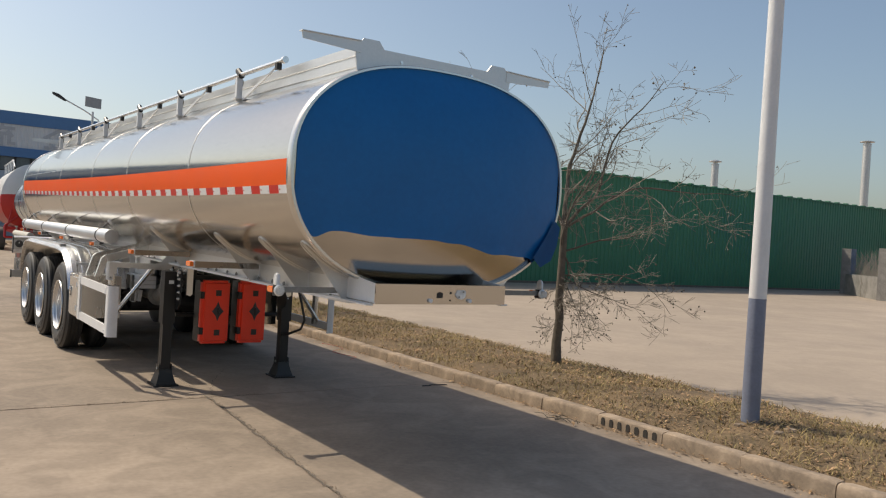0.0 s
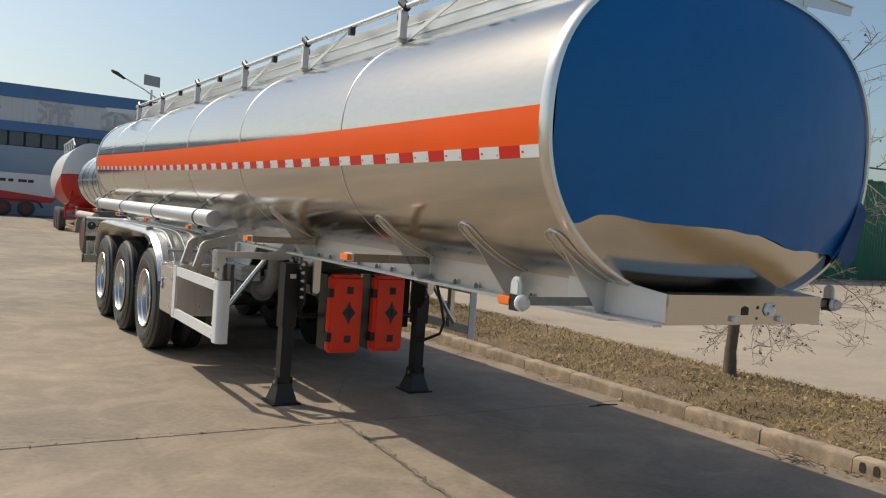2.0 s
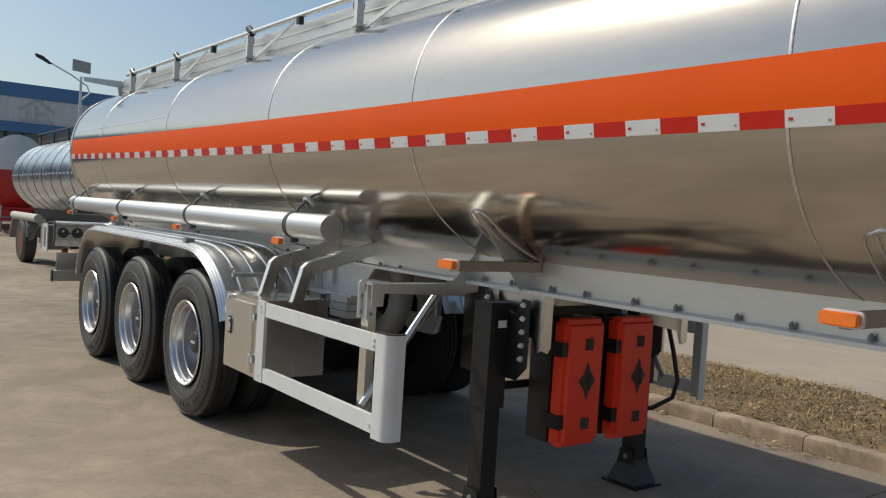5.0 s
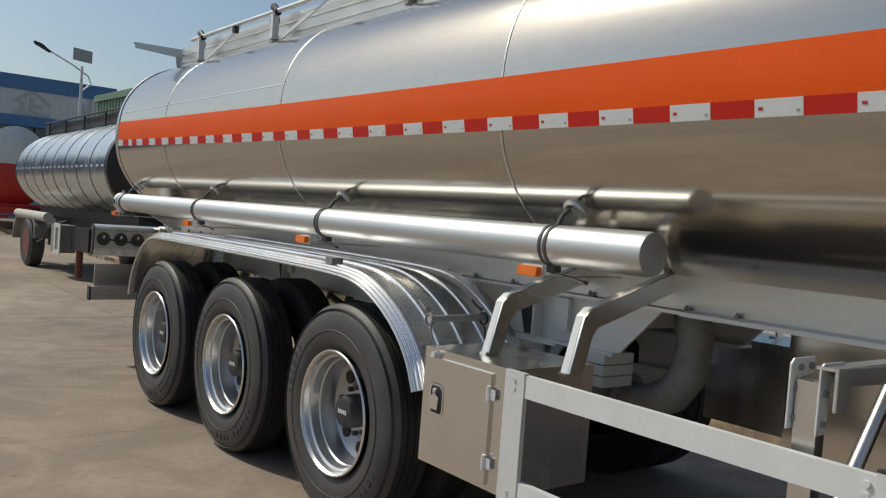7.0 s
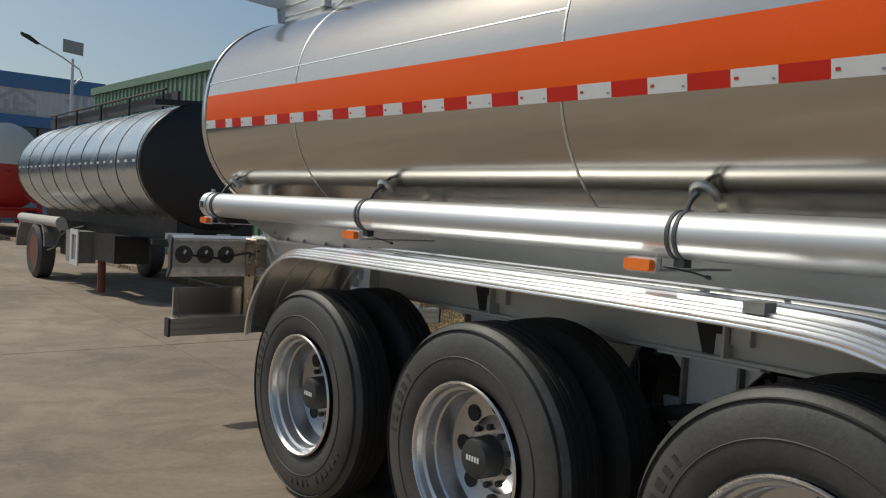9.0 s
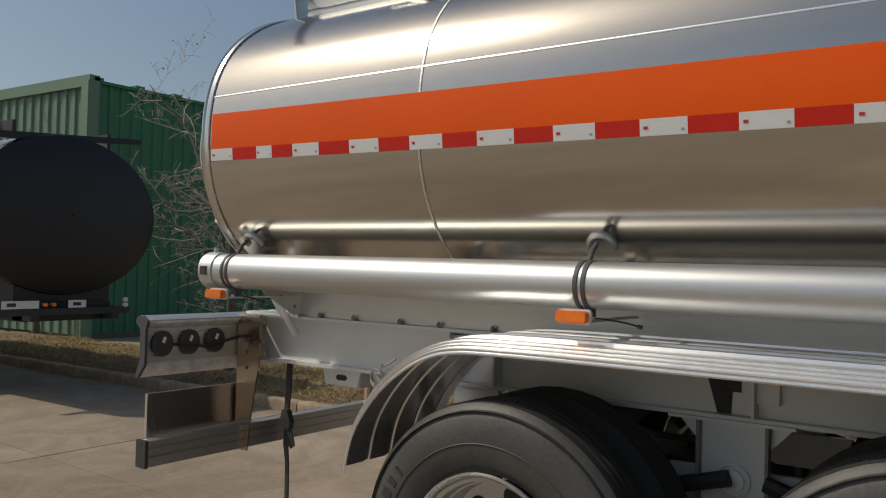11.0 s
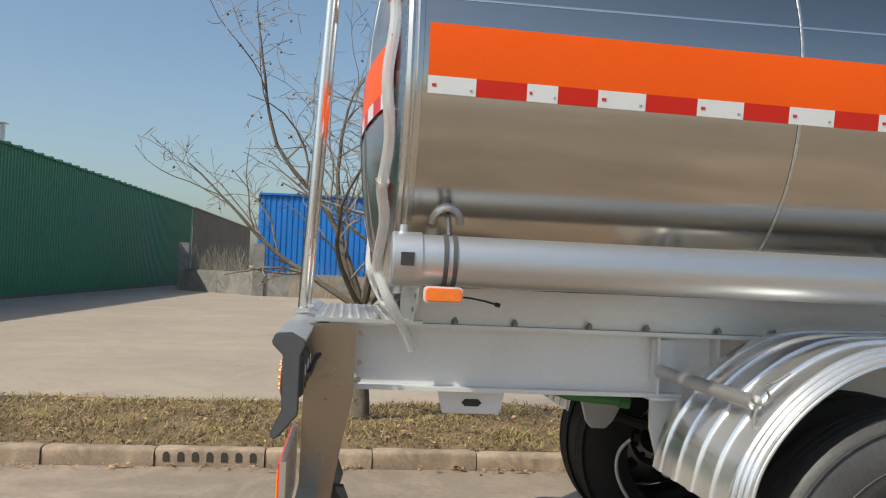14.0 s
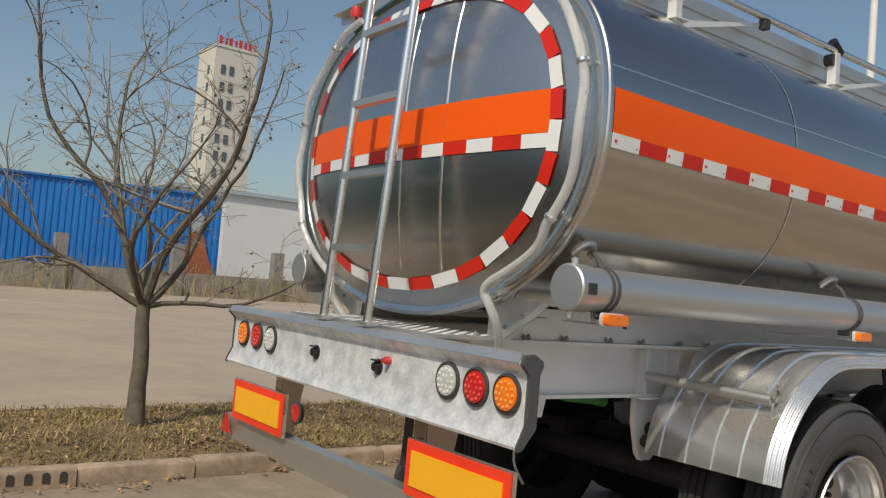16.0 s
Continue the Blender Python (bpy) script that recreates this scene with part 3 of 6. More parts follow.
box(bm, 96.6, 97.3, -23.42, -23.36, 0, 1.1)
sw = part("side_window", bm, M["glass"], tw, smooth=0)
sw.location = (0, 0, 6)
for k in range(1, 10):
    again(sw, z=k * 2.15)
for i, wdt in enumerate((.35, .5, .4, .45, .3, .5, .35, .5)):
    bm = B()
    box(bm, 95.2, 95.3, -28.7 + i * .64, -28.7 + i * .64 + wdt * .85, 29.0, 29.9 + .15 * (i % 2))
    part("roof_sign_bar", bm, M["mark_red"], tw, "red roof sign bar", smooth=0)
for k, (z, h) in enumerate(((24.2, 1.5), (21.2, 1.5), (18.2, 1.5), (15.2, 1.5))):
    bm = B()
    box(bm, 94.85, 94.95, -28.1, -27.0, z, z + .25)
    box(bm, 94.85, 94.95, -27.7, -27.4, z, z + h)
    box(bm, 94.85, 94.95, -28.1, -27.0, z + h - .25, z + h)
    part("wall_sign", bm, M["sign_grey"], tw, "dark vertical sign bars", smooth=0)

# ---- factory hall at the end of the yard ----
fh = tagged(thing("factory_hall", "long white factory hall with blue fascia bands and a window strip", "building"))
FY = 60.0
bm = B()
box(bm, -60, 12.7, FY, FY + 30, 0, 4.6)
part("lower_wall", bm, M["pale_blue_clad"], fh, smooth=0)
bm = B()
box(bm, -60, 12.7, FY + 0.25, FY + 30, 4.6, 5.65)
part("window_recess", bm, M["dark"], fh, smooth=0)
bm = B()
corrugated(bm, (-60, FY + .02), (12.7, FY + .02), 6.25, 7.9, 0.35, 0.03)
box(bm, -60, 12.7, FY + .1, FY + 30, 6.2, 7.9)
part("upper_wall", bm, M["white_clad"], fh, smooth=0)
for z0, z1 in ((5.6, 6.25), (7.85, 8.75)):
    bm = B()
    box(bm, -60, 12.75, FY - .08, FY + 30, z0, z1)
    part("fascia", bm, M["blue_trim"], fh, smooth=0)
bm = B()
box(bm, 0, .85, FY + .12, FY + .2, 4.66, 5.58)
pane = part("window", bm, M["glass"], fh, smooth=0)
pane.location = (-30, 0, 0)
for k in range(1, 43):
    again(pane, x=k)
# faded painted signs, 2.0 m squares, drawn as bars
def sign(x, strokes):
    for i, (x0, z0, x1, z1) in enumerate(strokes):
        bm = B()
        a, b = Vector((x + x0, z0)), Vector((x + x1, z1))
        d = (b - a).normalized() * .11
        nn = Vector((-d.y, d.x))
        prism(bm, [tuple(a - d + nn), tuple(b + d + nn), tuple(b + d - nn), tuple(a - d - nn)], "y", FY - .036 - .002 * i, FY - .012)
        part("sign_stroke", bm, M["sign_grey"], fh, "stroke of a faded grey painted sign", smooth=0)
sign(-1.6, [(0, 7.1, 1.9, 7.1)])
sign(2.7, [(.1, 7.7, .4, 7.5), (0, 7.2, .3, 7.05), (.05, 6.4, .4, 6.8), (.6, 7.55, 2.0, 7.55), (1.3, 7.8, 1.3, 7.55), (1.2, 7.5, .8, 7.15), (.8, 7.15, 1.8, 7.15), (1.7, 7.3, 1.9, 7.05), (.8, 6.95, .7, 6.4), (1.3, 6.95, 1.3, 6.4), (1.75, 6.95, 1.75, 6.5), (1.75, 6.5, 2.05, 6.5)])
sign(6.7, [(1, 7.8, .05, 7.15), (1, 7.8, 1.95, 7.15), (1, 7.3, 1, 6.45), (.45, 7.0, .45, 6.45), (1, 6.9, 1.5, 6.9), (.1, 6.45, 1.9, 6.45)])
sign(10.4, [(.7, 7.75, .7, 6.5), (1.2, 7.75, 1.2, 6.5), (.2, 7.4, .45, 6.9), (1.7, 7.4, 1.45, 6.9), (0, 6.5, 1.9, 6.5)])

# ---- lamp posts ----
def lamp_post():
    e = thing("lamp_post", "round pole painted white above and grey-blue below", "pole", m=pose(3.35, -0.23, 0.10))
    bm = B()
    lathe(bm, [(-.1, .082), (1.16, .076)], (0, 0, 0), "z", 28)
    part("lower_pole", bm, M["pole_blue"], e, "grey-blue painted lower part")
    bm = B()
    lathe(bm, [(1.16, .077), (7.0, .055)], (0, 0, 0), "z", 28)
    part("upper_pole", bm, M["pole_white"], e)
    bm = B()
    box(bm, -.15, .15, -.15, .13, -.1, .035)
    part("footing", bm, M["kerb"], e, "rough concrete footing", 0.03)
    r = random.Random(61)
    for k in range(9):
        a, d, w = r.uniform(0, 6.28), r.uniform(.16, .36), r.uniform(.03, .09)
        bm = B()
        n = r.randint(5, 7)
        c = (d * math.cos(a), d * math.sin(a) - .05)
        prism(bm, [(c[0] + w * r.uniform(.6, 1.1) * math.cos(6.283 * q / n), c[1] + w * r.uniform(.5, .9) * math.sin(6.283 * q / n)) for q in range(n)], "z", -.03, r.uniform(.035, .065))
        part("concrete_lump", bm, M["kerb"], e, "", 0.008)


lamp_post()


def solar_lamp():
    e = thing("street_lamp", "solar street lamp with a curved arm and panel", "street lamp", m=pose(6.4, 43, 0) @ Matrix.Scale(.82, 4))
    bm = B()
    lathe(bm, [(0, .13), (9.0, .07)], (0, 0, 0), "z", 12)
    part("pole", bm, M["pole_white"], e)
    bm = B()
    tube(bm, [(0, 0, 7.6), (.5, 0, 8.1), (.35, 0, 8.5), (-.5, 0, 9.0), (-1.7, 0, 9.55)], .045, 8)
    part("arm", bm, M["pole_white"], e)
    bm = B()
    prism(bm, [(-1.6, 9.5), (-2.1, 9.85), (-2.5, 9.95), (-2.45, 9.8), (-1.7, 9.45)], "y", -.14, .14)
    part("lamp_head", bm, M["dark"], e, "", 0.02)
    bm = B()
    prism(bm, [(-.5, 9.30), (.5, 9.22), (.5, 9.88), (-.5, 9.96)], "y", -.03, .03)
    part("solar_panel", bm, M["solar"], e, "grey tilted solar panel")


solar_lamp()

# ---- the aluminium tanker trailer ----
SLOPE = 0.006
NARROW = Matrix.Translation((-1.16, 0, 0)) @ Matrix.Diagonal((.976, 1, 1, 1)) @ Matrix.Translation((1.16, 0, 0))   # true width of the trailer
TR = Matrix.Translation((0, 7, 0)) @ Euler((SLOPE, 0, 0)).to_matrix().to_4x4() @ Matrix.Translation((0, -7, 0)) @ NARROW
tanker = thing("tanker_trailer", "polished aluminium tank semi-trailer with an orange band, parked on its legs", "trailer", m=TR)
LEN = 10.62                          # tank shell from front to rear rim
HALF, ZC, UP, DOWN = 1.125, 2.045, 0.75, 0.755
N_UP, N_DOWN = 2.45, 2.2


def section(a, s=1.0):
    """The tank's outline: angle from +x to the top, scaled by s."""
    c, v = math.cos(a), math.sin(a)
    n, b = (N_UP, UP) if v >= 0 else (N_DOWN, DOWN)
    r = (abs(c) ** n + abs(v) ** n) ** (-1 / n)
    return s * HALF * c * r, ZC + s * b * v * r


def side_x(z):
    n, b = (N_UP, UP) if z >= ZC else (N_DOWN, DOWN)
    return HALF * max(0.0, 1 - (abs(z - ZC) / b) ** n) ** (1 / n)


def fraction(x, z):
    n, b = (N_UP, UP) if z >= ZC else (N_DOWN, DOWN)
    return ((abs(x) / HALF) ** n + (abs(z - ZC) / b) ** n) ** (1 / n)


NA = 128
def loop(bm, y, s=1.0, n=NA):
    return [bm.verts.new((section(2 * math.pi * k / n, s)[0], y, section(2 * math.pi * k / n, s)[1])) for k in range(n)]


def skin(bm, loops):
    for a, b in zip(loops, loops[1:]):
        n = len(a)
        for k in range(n):
            bm.faces.new((a[k], a[(k + 1) % n], b[(k + 1) % n], b[k]))
    bmesh.ops.recalc_face_normals(bm, faces=bm.faces[:])


SEAMS = [1.945, 3.88, 5.475, 7.435, 9.41]
bm = B()
def dent(x, y, z):
    """Slight hollows of hand-rolled sheet, and the pull of the ring welds."""
    d = -.0007 - .0007 * noise.noise((x * 2.6, y * 1.9, z * 2.6)) - .0003 * noise.noise((x * 7, y * 4, z * 7))
    for s in SEAMS:
        d -= .0012 * math.exp(-((y - s) / .05) ** 2)
    return d


rings = []
for k in range(178):
    y = LEN * k / 177
    ring = []
    for i in range(NA):
        a = 2 * math.pi * i / NA
        x, z = section(a)
        f = 1 + dent(x, y, z)
        ring.append(bm.verts.new((x * f, y, ZC + (z - ZC) * f)))
    rings.append(ring)
skin(bm, rings)
part("tank_shell", bm, M["alu"], tanker, "brushed aluminium tank skin")
# weld rings
for y in SEAMS:
    bm = B()
    skin(bm, [loop(bm, y - .0055, 1.0002), loop(bm, y - .003, 1.0014), loop(bm, y + .003, 1.0014), loop(bm, y + .0055, 1.0002)])
    part("weld_seam", bm, M["weld"], tanker)

# Two low boxes added to deepen the darkness under the chassis.

# Thin bright raised line along the rear part of each flank.
for side in (-1, 1):
    bm = B()
    for k in range(9):
        ya, yb = 7.43 + .352 * k, 7.43 + .352 * (k + 1)
        q = [bm.verts.new((side * (side_x(z) + u), y, z)) for y in (ya, yb) for z, u in ((2.237, .0002), (2.239, .0009), (2.242, .0009), (2.244, .0002))]
        for j in range(3):
            bm.faces.new((q[j], q[j + 1], q[j + 5], q[j + 4]))
    bmesh.ops.recalc_face_normals(bm, faces=bm.faces[:])
    part("plate_seam", bm, M["alu_bright"], tanker, "fine bright line raised along the shell")


def head_y(s, front=True):
    """Dish of the tank's ends."""
    d = 0.13 * (1 - min(1, s) ** 2.4)
    return -0.01 - d if front else LEN + 0.01 + d


# front end: rim and dished plate
bm = B()
skin(bm, [loop(bm, .02, 1.0005), loop(bm, .018, 1.008), loop(bm, -.025, 1.010), loop(bm, -.04, 1.002), loop(bm, -.04, .985), loop(bm, -.01, .975)])
part("front_rim", bm, M["tape_rim"], tanker, "bright rolled front rim")
bm = B()
skin(bm, [loop(bm, head_y(s), s) for s in (.985, .95, .9, .8, .65, .45, .25, .1, .01)])
part("front_head", bm, M["alu"], tanker, "dished aluminium front plate")
# blue protective film over the plate, torn along its lower edge
def film_edge(x):
    t = (x + 1.1) / 2.2
    line = [(0, 1.79), (.07, 1.635), (.12, 1.676), (.3, 1.657), (.42, 1.655), (.54, 1.64), (.72, 1.578), (.86, 1.568), (.97, 1.485), (1, 1.45)]
    for (a, za), (b, zb) in zip(line, line[1:]):
        if t <= b:
            break
    u = max(0, min(1, (t - a) / (b - a)))
    base = za + (zb - za) * u * u * (3 - 2 * u) + 0.008 * noise.noise((x * 6, 0, 2))
    return base
bm = B()
cols = []
NXF, NZF = 120, 60
for i in range(NXF + 1):
    x = (-1 + 2 * i / NXF) * 1.09
    col = []
    zt = ZC + UP * max(0, 1 - (abs(x) / (HALF * .985)) ** N_UP) ** (1 / N_UP)
    zb = film_edge(x)
    low = ZC - DOWN * max(0, 1 - (abs(x) / (HALF * .985)) ** N_DOWN) ** (1 / N_DOWN)
    zb = max(zb, low)
    for j in range(NZF + 1):
        z = zb + (zt - zb) * j / NZF
        wr = 0.004 * noise.noise((x * 2.5, z * 2.5, 0)) + 0.002 * noise.noise((x * 9, z * 5, 4))
        lip = 0.012 * max(0, 1 - j / 3) * (0.5 + noise.noise((x * 7, 1, 1)))
        col.append(bm.verts.new((x, head_y(fraction(x, z)) - .010 - abs(wr) - abs(lip), z)))
    cols.append(col)
for a, b in zip(cols, cols[1:]):
    for j in range(NZF):
        bm.faces.new((a[j], b[j], b[j + 1], a[j + 1]))
part("protective_film", bm, M["film"], tanker, "blue protective film, torn along its lower edge", smooth=60)
bm = B()
flap = [(.99, -.055, 1.74), (1.06, -.05, 1.86), (1.125, -.05, 1.80), (1.13, -.02, 1.66), (1.05, -.05, 1.55), (.93, -.07, 1.50), (.84, -.085, 1.565), (.9, -.075, 1.64)]
bm.faces.new([bm.verts.new(p) for p in flap])
bmesh.ops.solidify(bm, geom=bm.faces[:], thickness=.006)
part("film_flap", bm, M["film"], tanker, "loose flap of blue film")

# rear end: rim, dished plate, pressed ribs
bm = B()
skin(bm, [loop(bm, LEN - .02, 1.0005), loop(bm, LEN - .018, 1.006), loop(bm, LEN - .002, 1.009), loop(bm, LEN + .004, 1.004), loop(bm, LEN + .010, 1.004), loop(bm, LEN + .018, 1.010), loop(bm, LEN + .030, 1.006), loop(bm, LEN + .036, .985), loop(bm, LEN + .028, .955), loop(bm, LEN + .01, .95)])
part("rear_rim", bm, M["tape_rim"], tanker, "bright rolled rear rim")
bm = B()
skin(bm, [loop(bm, head_y(s, False), s) for s in (.985, .95, .9, .8, .65, .45, .25, .1, .01)])
part("rear_head", bm, M["alu_head"], tanker, "mirror-bright dished rear plate")
for x in (-.02, -.315):
    bm = B()
    pts = [(x - .03 * math.sin(math.pi * k / 20), ZC - .60 + 1.22 * k / 20) for k in range(21)]
    tube(bm, [(px, head_y(fraction(px, pz), False) - .009, pz) for px, pz in pts], [.004] + [.0145] * 19 + [.004], 12)
    part("pressed_rib", bm, M["alu_head"], tanker, "soft upright rib pressed into the plate", smooth=60)


def patch(bm, pts, front, lift, thick=0.002):
    """A quad strip laid on the rear or front plate through (x, z) pairs of its two long edges."""
    a, b = [], []
    for (x0, z0), (x1, z1) in pts:
        a.append(bm.verts.new((x0, head_y(fraction(x0, z0), front) + lift, z0)))
        b.append(bm.verts.new((x1, head_y(fraction(x1, z1), front) + lift, z1)))
    for i in range(len(a) - 1):
        bm.faces.new((a[i], a[i + 1], b[i + 1], b[i]))
    return bm


# orange band and tape of red and white pieces on both sides
def band_z(y):
    return 1.889 - 0.00528 * y + 0.00102 * y * y


def side_strip(y0, y1, dz0, dz1, lift, side=-1, steps=1):
    bm = B()
    ys = [y0 + (y1 - y0) * i / steps for i in range(steps + 1)]
    zs = [dz0 + (dz1 - dz0) * j / 6 for j in range(7)] if dz1 - dz0 > .08 else [dz0, dz1]
    grid = []
    for y in ys:
        col = []
        for dz in zs:
            z = band_z(y) + dz
            col.append((bm.verts.new((side * (side_x(z) + lift), y, z)), bm.verts.new((side * (side_x(z) + .0008), y, z))))
        grid.append(col)
    for a, b in zip(grid, grid[1:]):
        for j in range(len(zs) - 1):
            bm.faces.new((a[j][0], b[j][0], b[j + 1][0], a[j + 1][0]))
        bm.faces.new((a[0][0], a[0][1], b[0][1], b[0][0]))
        bm.faces.new((a[-1][0], b[-1][0], b[-1][1], a[-1][1]))
    for col in (grid[0], grid[-1]):
        for j in range(len(zs) - 1):
            bm.faces.new((col[j][0], col[j + 1][0], col[j + 1][1], col[j][1]))
    bmesh.ops.recalc_face_normals(bm, faces=bm.faces[:])
    return bm


for side in (-1, 1):
    part("orange_band", side_strip(-0.01, 10.585, .050, .212, .0025, side, 40), M["orange"], tanker, "glossy orange band")
    for i in range(36):
        y1 = 10.5 - 0.3 * i
        # white piece
        a, b = (10.44, 10.585) if i == 0 else ((10.19, 10.285) if i == 1 else (9.915, 10.065) if i == 2 else (y1, y1 + .15))
        bmk = side_strip(a, b, 0, .052, .004, side)
        wp = part("white_tape", bmk, M["tape_white"], tanker)
        if side < 0:
            for nm, u0, u1, v0, v1, mt in (("red_print", .83, .92, .020, .029, "mark_red"), ("grey_print", .07, .13, .012, .019, "mark_grey")):
                part(nm, side_strip(a + (b - a) * u0, a + (b - a) * u1, v0, v1, .0048, side), M[mt], wp)
    stops = [10.585, 10.44, 10.285, 10.19, 10.065, 9.915] + [v for i in range(3, 36) for v in (10.5 - .3 * i + .15, 10.5 - .3 * i)]
    for k in range(1, len(stops) - 1, 2):
        part("red_tape", side_strip(stops[k + 1], stops[k], 0, .052, .0035, side), M["tape_red"], tanker)

# rear plate: band, straight tape and a ring of tape
bm = B()
xs = [-.93 + 1.86 * i / 24 for i in range(25)]
patch(bm, [((x, band_z(10.6) + .055), (x, band_z(10.6) + .215)) for x in xs], False, .006)
part("rear_orange_band", bm, M["orange"], tanker)
edges = [-.93 + i * (1.86 / 13) for i in range(14)]
for i in range(13):
    bm = B()
    patch(bm, [((x, band_z(10.6)), (x, band_z(10.6) + .053)) for x in (edges[i], (edges[i] + edges[i + 1]) / 2, edges[i + 1])], False, .008)
    part("white_tape" if i % 2 == 0 else "red_tape", bm, M["tape_white" if i % 2 == 0 else "tape_red"], tanker)
NR = 34
for i in range(NR):
    p0, p1 = section(2 * math.pi * i / NR, .835), section(2 * math.pi * (i + .97) / NR, .835)
    a, b = Vector(p0), Vector(p1)
    nn = Vector((-(b - a).y, (b - a).x)).normalized() * .026
    bm = B()
    patch(bm, [(tuple(a + (b - a) * t - nn), tuple(a + (b - a) * t + nn)) for t in (0, .5, 1)], False, .011)
    part("white_tape" if i % 2 else "red_tape", bm, M["tape_white" if i % 2 else "tape_red"], tanker)

# hoses down both sides of the rear plate
for side in (-1, 1):
    bm = B()
    pts = []
    for k in range(41):
        a = radians(62 - 93 * k / 40)
        x, z = section(a, .955)
        pts.append((side * x, LEN + .075 + .008 * math.sin(k * .5), z))
    pts += [(side * .90, LEN + .062, 1.585), (side * .76, LEN + .07, 1.50), (side * .60, LEN + .075, 1.43), (side * .635, LEN + .05, 1.355), (side * .645, LEN + .02, 1.30), (side * .60, LEN - .04, 1.20), (side * .575, LEN - .07, 1.13)]
    way = [Vector(p) for p in pts]
    for _ in range(3):                # round the corners
        way = [way[0]] + [q for a, b in zip(way, way[1:]) for q in (a.lerp(b, .25), a.lerp(b, .75))] + [way[-1]]
    fine, left = [way[0]], .007
    for a, b in zip(way, way[1:]):
        d = (b - a).length
        while left < d:
            fine.append(a.lerp(b, left / d))
            left += .007
        left -= d
    tube(bm, fine, [.0185 if i % 2 else .0172 for i in range(len(fine))], 10)
    hose = part("drain_hose", bm, M["hose"], tanker, "clear ribbed drain hose round the rear rim")
    for k in (6, 20, 39):
        bm = B()
        p = Vector(pts[k])
        d = (Vector(pts[k + 1]) - p).normalized()
        tube(bm, [p - d * .006, p + d * .006], .024, 14)
        part("hose_clip", bm, M["alu_bright"], hose)

for side in (-1, 1):
    bm = B()
    prism(bm, [(side * .84, 1.385), (side * .80, 1.345), (side * .60, 1.236), (side * .52, 1.236), (side * .50, 1.36), (side * .62, 1.40)], "y", 10.548, 10.556)
    gu = part("rear_gusset", bm, M["alu_dull"], tanker, "bright slanting gusset under the tank's rear end")
    for x, z in ((.70, 1.33), (.60, 1.28)):
        bm = B()
        tube(bm, [(side * x, 10.544, z), (side * x, 10.562, z)], .009, 8)
        part("bolt", bm, M["dirty"], gu)
bm = B()
way = [Vector(q) for q in ((.53, 9.34, .62), (.56, 9.39, .56), (.57, 9.40, .47), (.56, 9.38, .39), (.54, 9.33, .31))]
for _ in range(2):
    way = [way[0]] + [q for a, b in zip(way, way[1:]) for q in (a.lerp(b, .25), a.lerp(b, .75))] + [way[-1]]
tube(bm, way, .009, 8)
part("air_hose", bm, M["tape_white"], tanker, "pale air hose hanging by the wheel")

# ---- top coaming, folding handrail, wings ----
def rail_z(y):
    return 2.872 - .003 * (y - 5)


for side in (-1, 1):
    bm = B()
    o = side * .62
    prof = [(o, -.24), (o, -.135), (o - side * .012, -.13), (o - side * .012, -.122), (o, -.117), (o, -.06), (o - side * .012, -.055), (o - side * .012, -.047), (o, -.042), (o, .02), (o - side * .03, .02), (o - side * .03, .012), (o - side * .02, -.24)]
    prism(bm, [(x, rail_z(5) + z) for x, z in prof], "y", .12, 10.5)
    part("coaming_board", bm, M["alu_dull"], tanker, "ribbed aluminium coaming board")
    # skirt under the coaming to the shell
    bm = B()
    prism(bm, [(.12, 2.62), (10.5, 2.62), (10.5, rail_z(10.5) - .22), (.12, rail_z(.1) - .22)], "x", side * .605, side * .617)
    part("coaming_skirt", bm, M["alu_dull"], tanker)
# front and rear end plates with wings
def end_plate(y, flip):
    bm = B()
    zt = rail_z(y) - .03
    prof = [(-.63, 2.66), (.63, 2.66), (.66, zt + .0), (.60, zt + .08), (.48, zt + .08), (.44, zt + .03), (-.44, zt + .03), (-.48, zt + .08), (-.60, zt + .08), (-.66, zt + .0)]
    prism(bm, prof, "y", y - .006, y + .006)
    e = part("end_plate", bm, M["alu_dull"], tanker, "grey aluminium end plate over the tank")
    for side in (-1, 1):
        bm = B()
        prism(bm, [(side * .62, zt - .02), (side * 1.04, zt + .0), (side * 1.05, zt + .05), (side * .62, zt + .06)], "y", y - .02 + flip * .01, y - .014 + flip * .01)
        prism(bm, [(side * .62, zt + .055), (side * 1.05, zt + .045), (side * 1.05, zt + .051), (side * .62, zt + .061)], "y", y - .02, y + .03)
        part("wing_bracket", bm, M["alu_dull"], tanker, "folded bracket sticking out sideways")
    for x in (-.3, .3):
        bm = B()
        tube(bm, [(x, y - .012, zt - .03), (x, y + .012, zt - .03)], .012, 10)
        part("bolt", bm, M["alu_bright"], e)
end_plate(.10, 1)
end_plate(10.56, -1)
bm = B()
tube(bm, [(-.715, 1.09, rail_z(1.09) + .03), (-.715, 10.0, rail_z(10) + .03)], .018, 12)
tube(bm, [(-.715, 1.07, rail_z(1.09) + .03), (-.715, 1.11, rail_z(1.09) + .03)], .026, 12)
part("handrail", bm, M["alu_bright"], tanker, "folding aluminium handrail lying down")
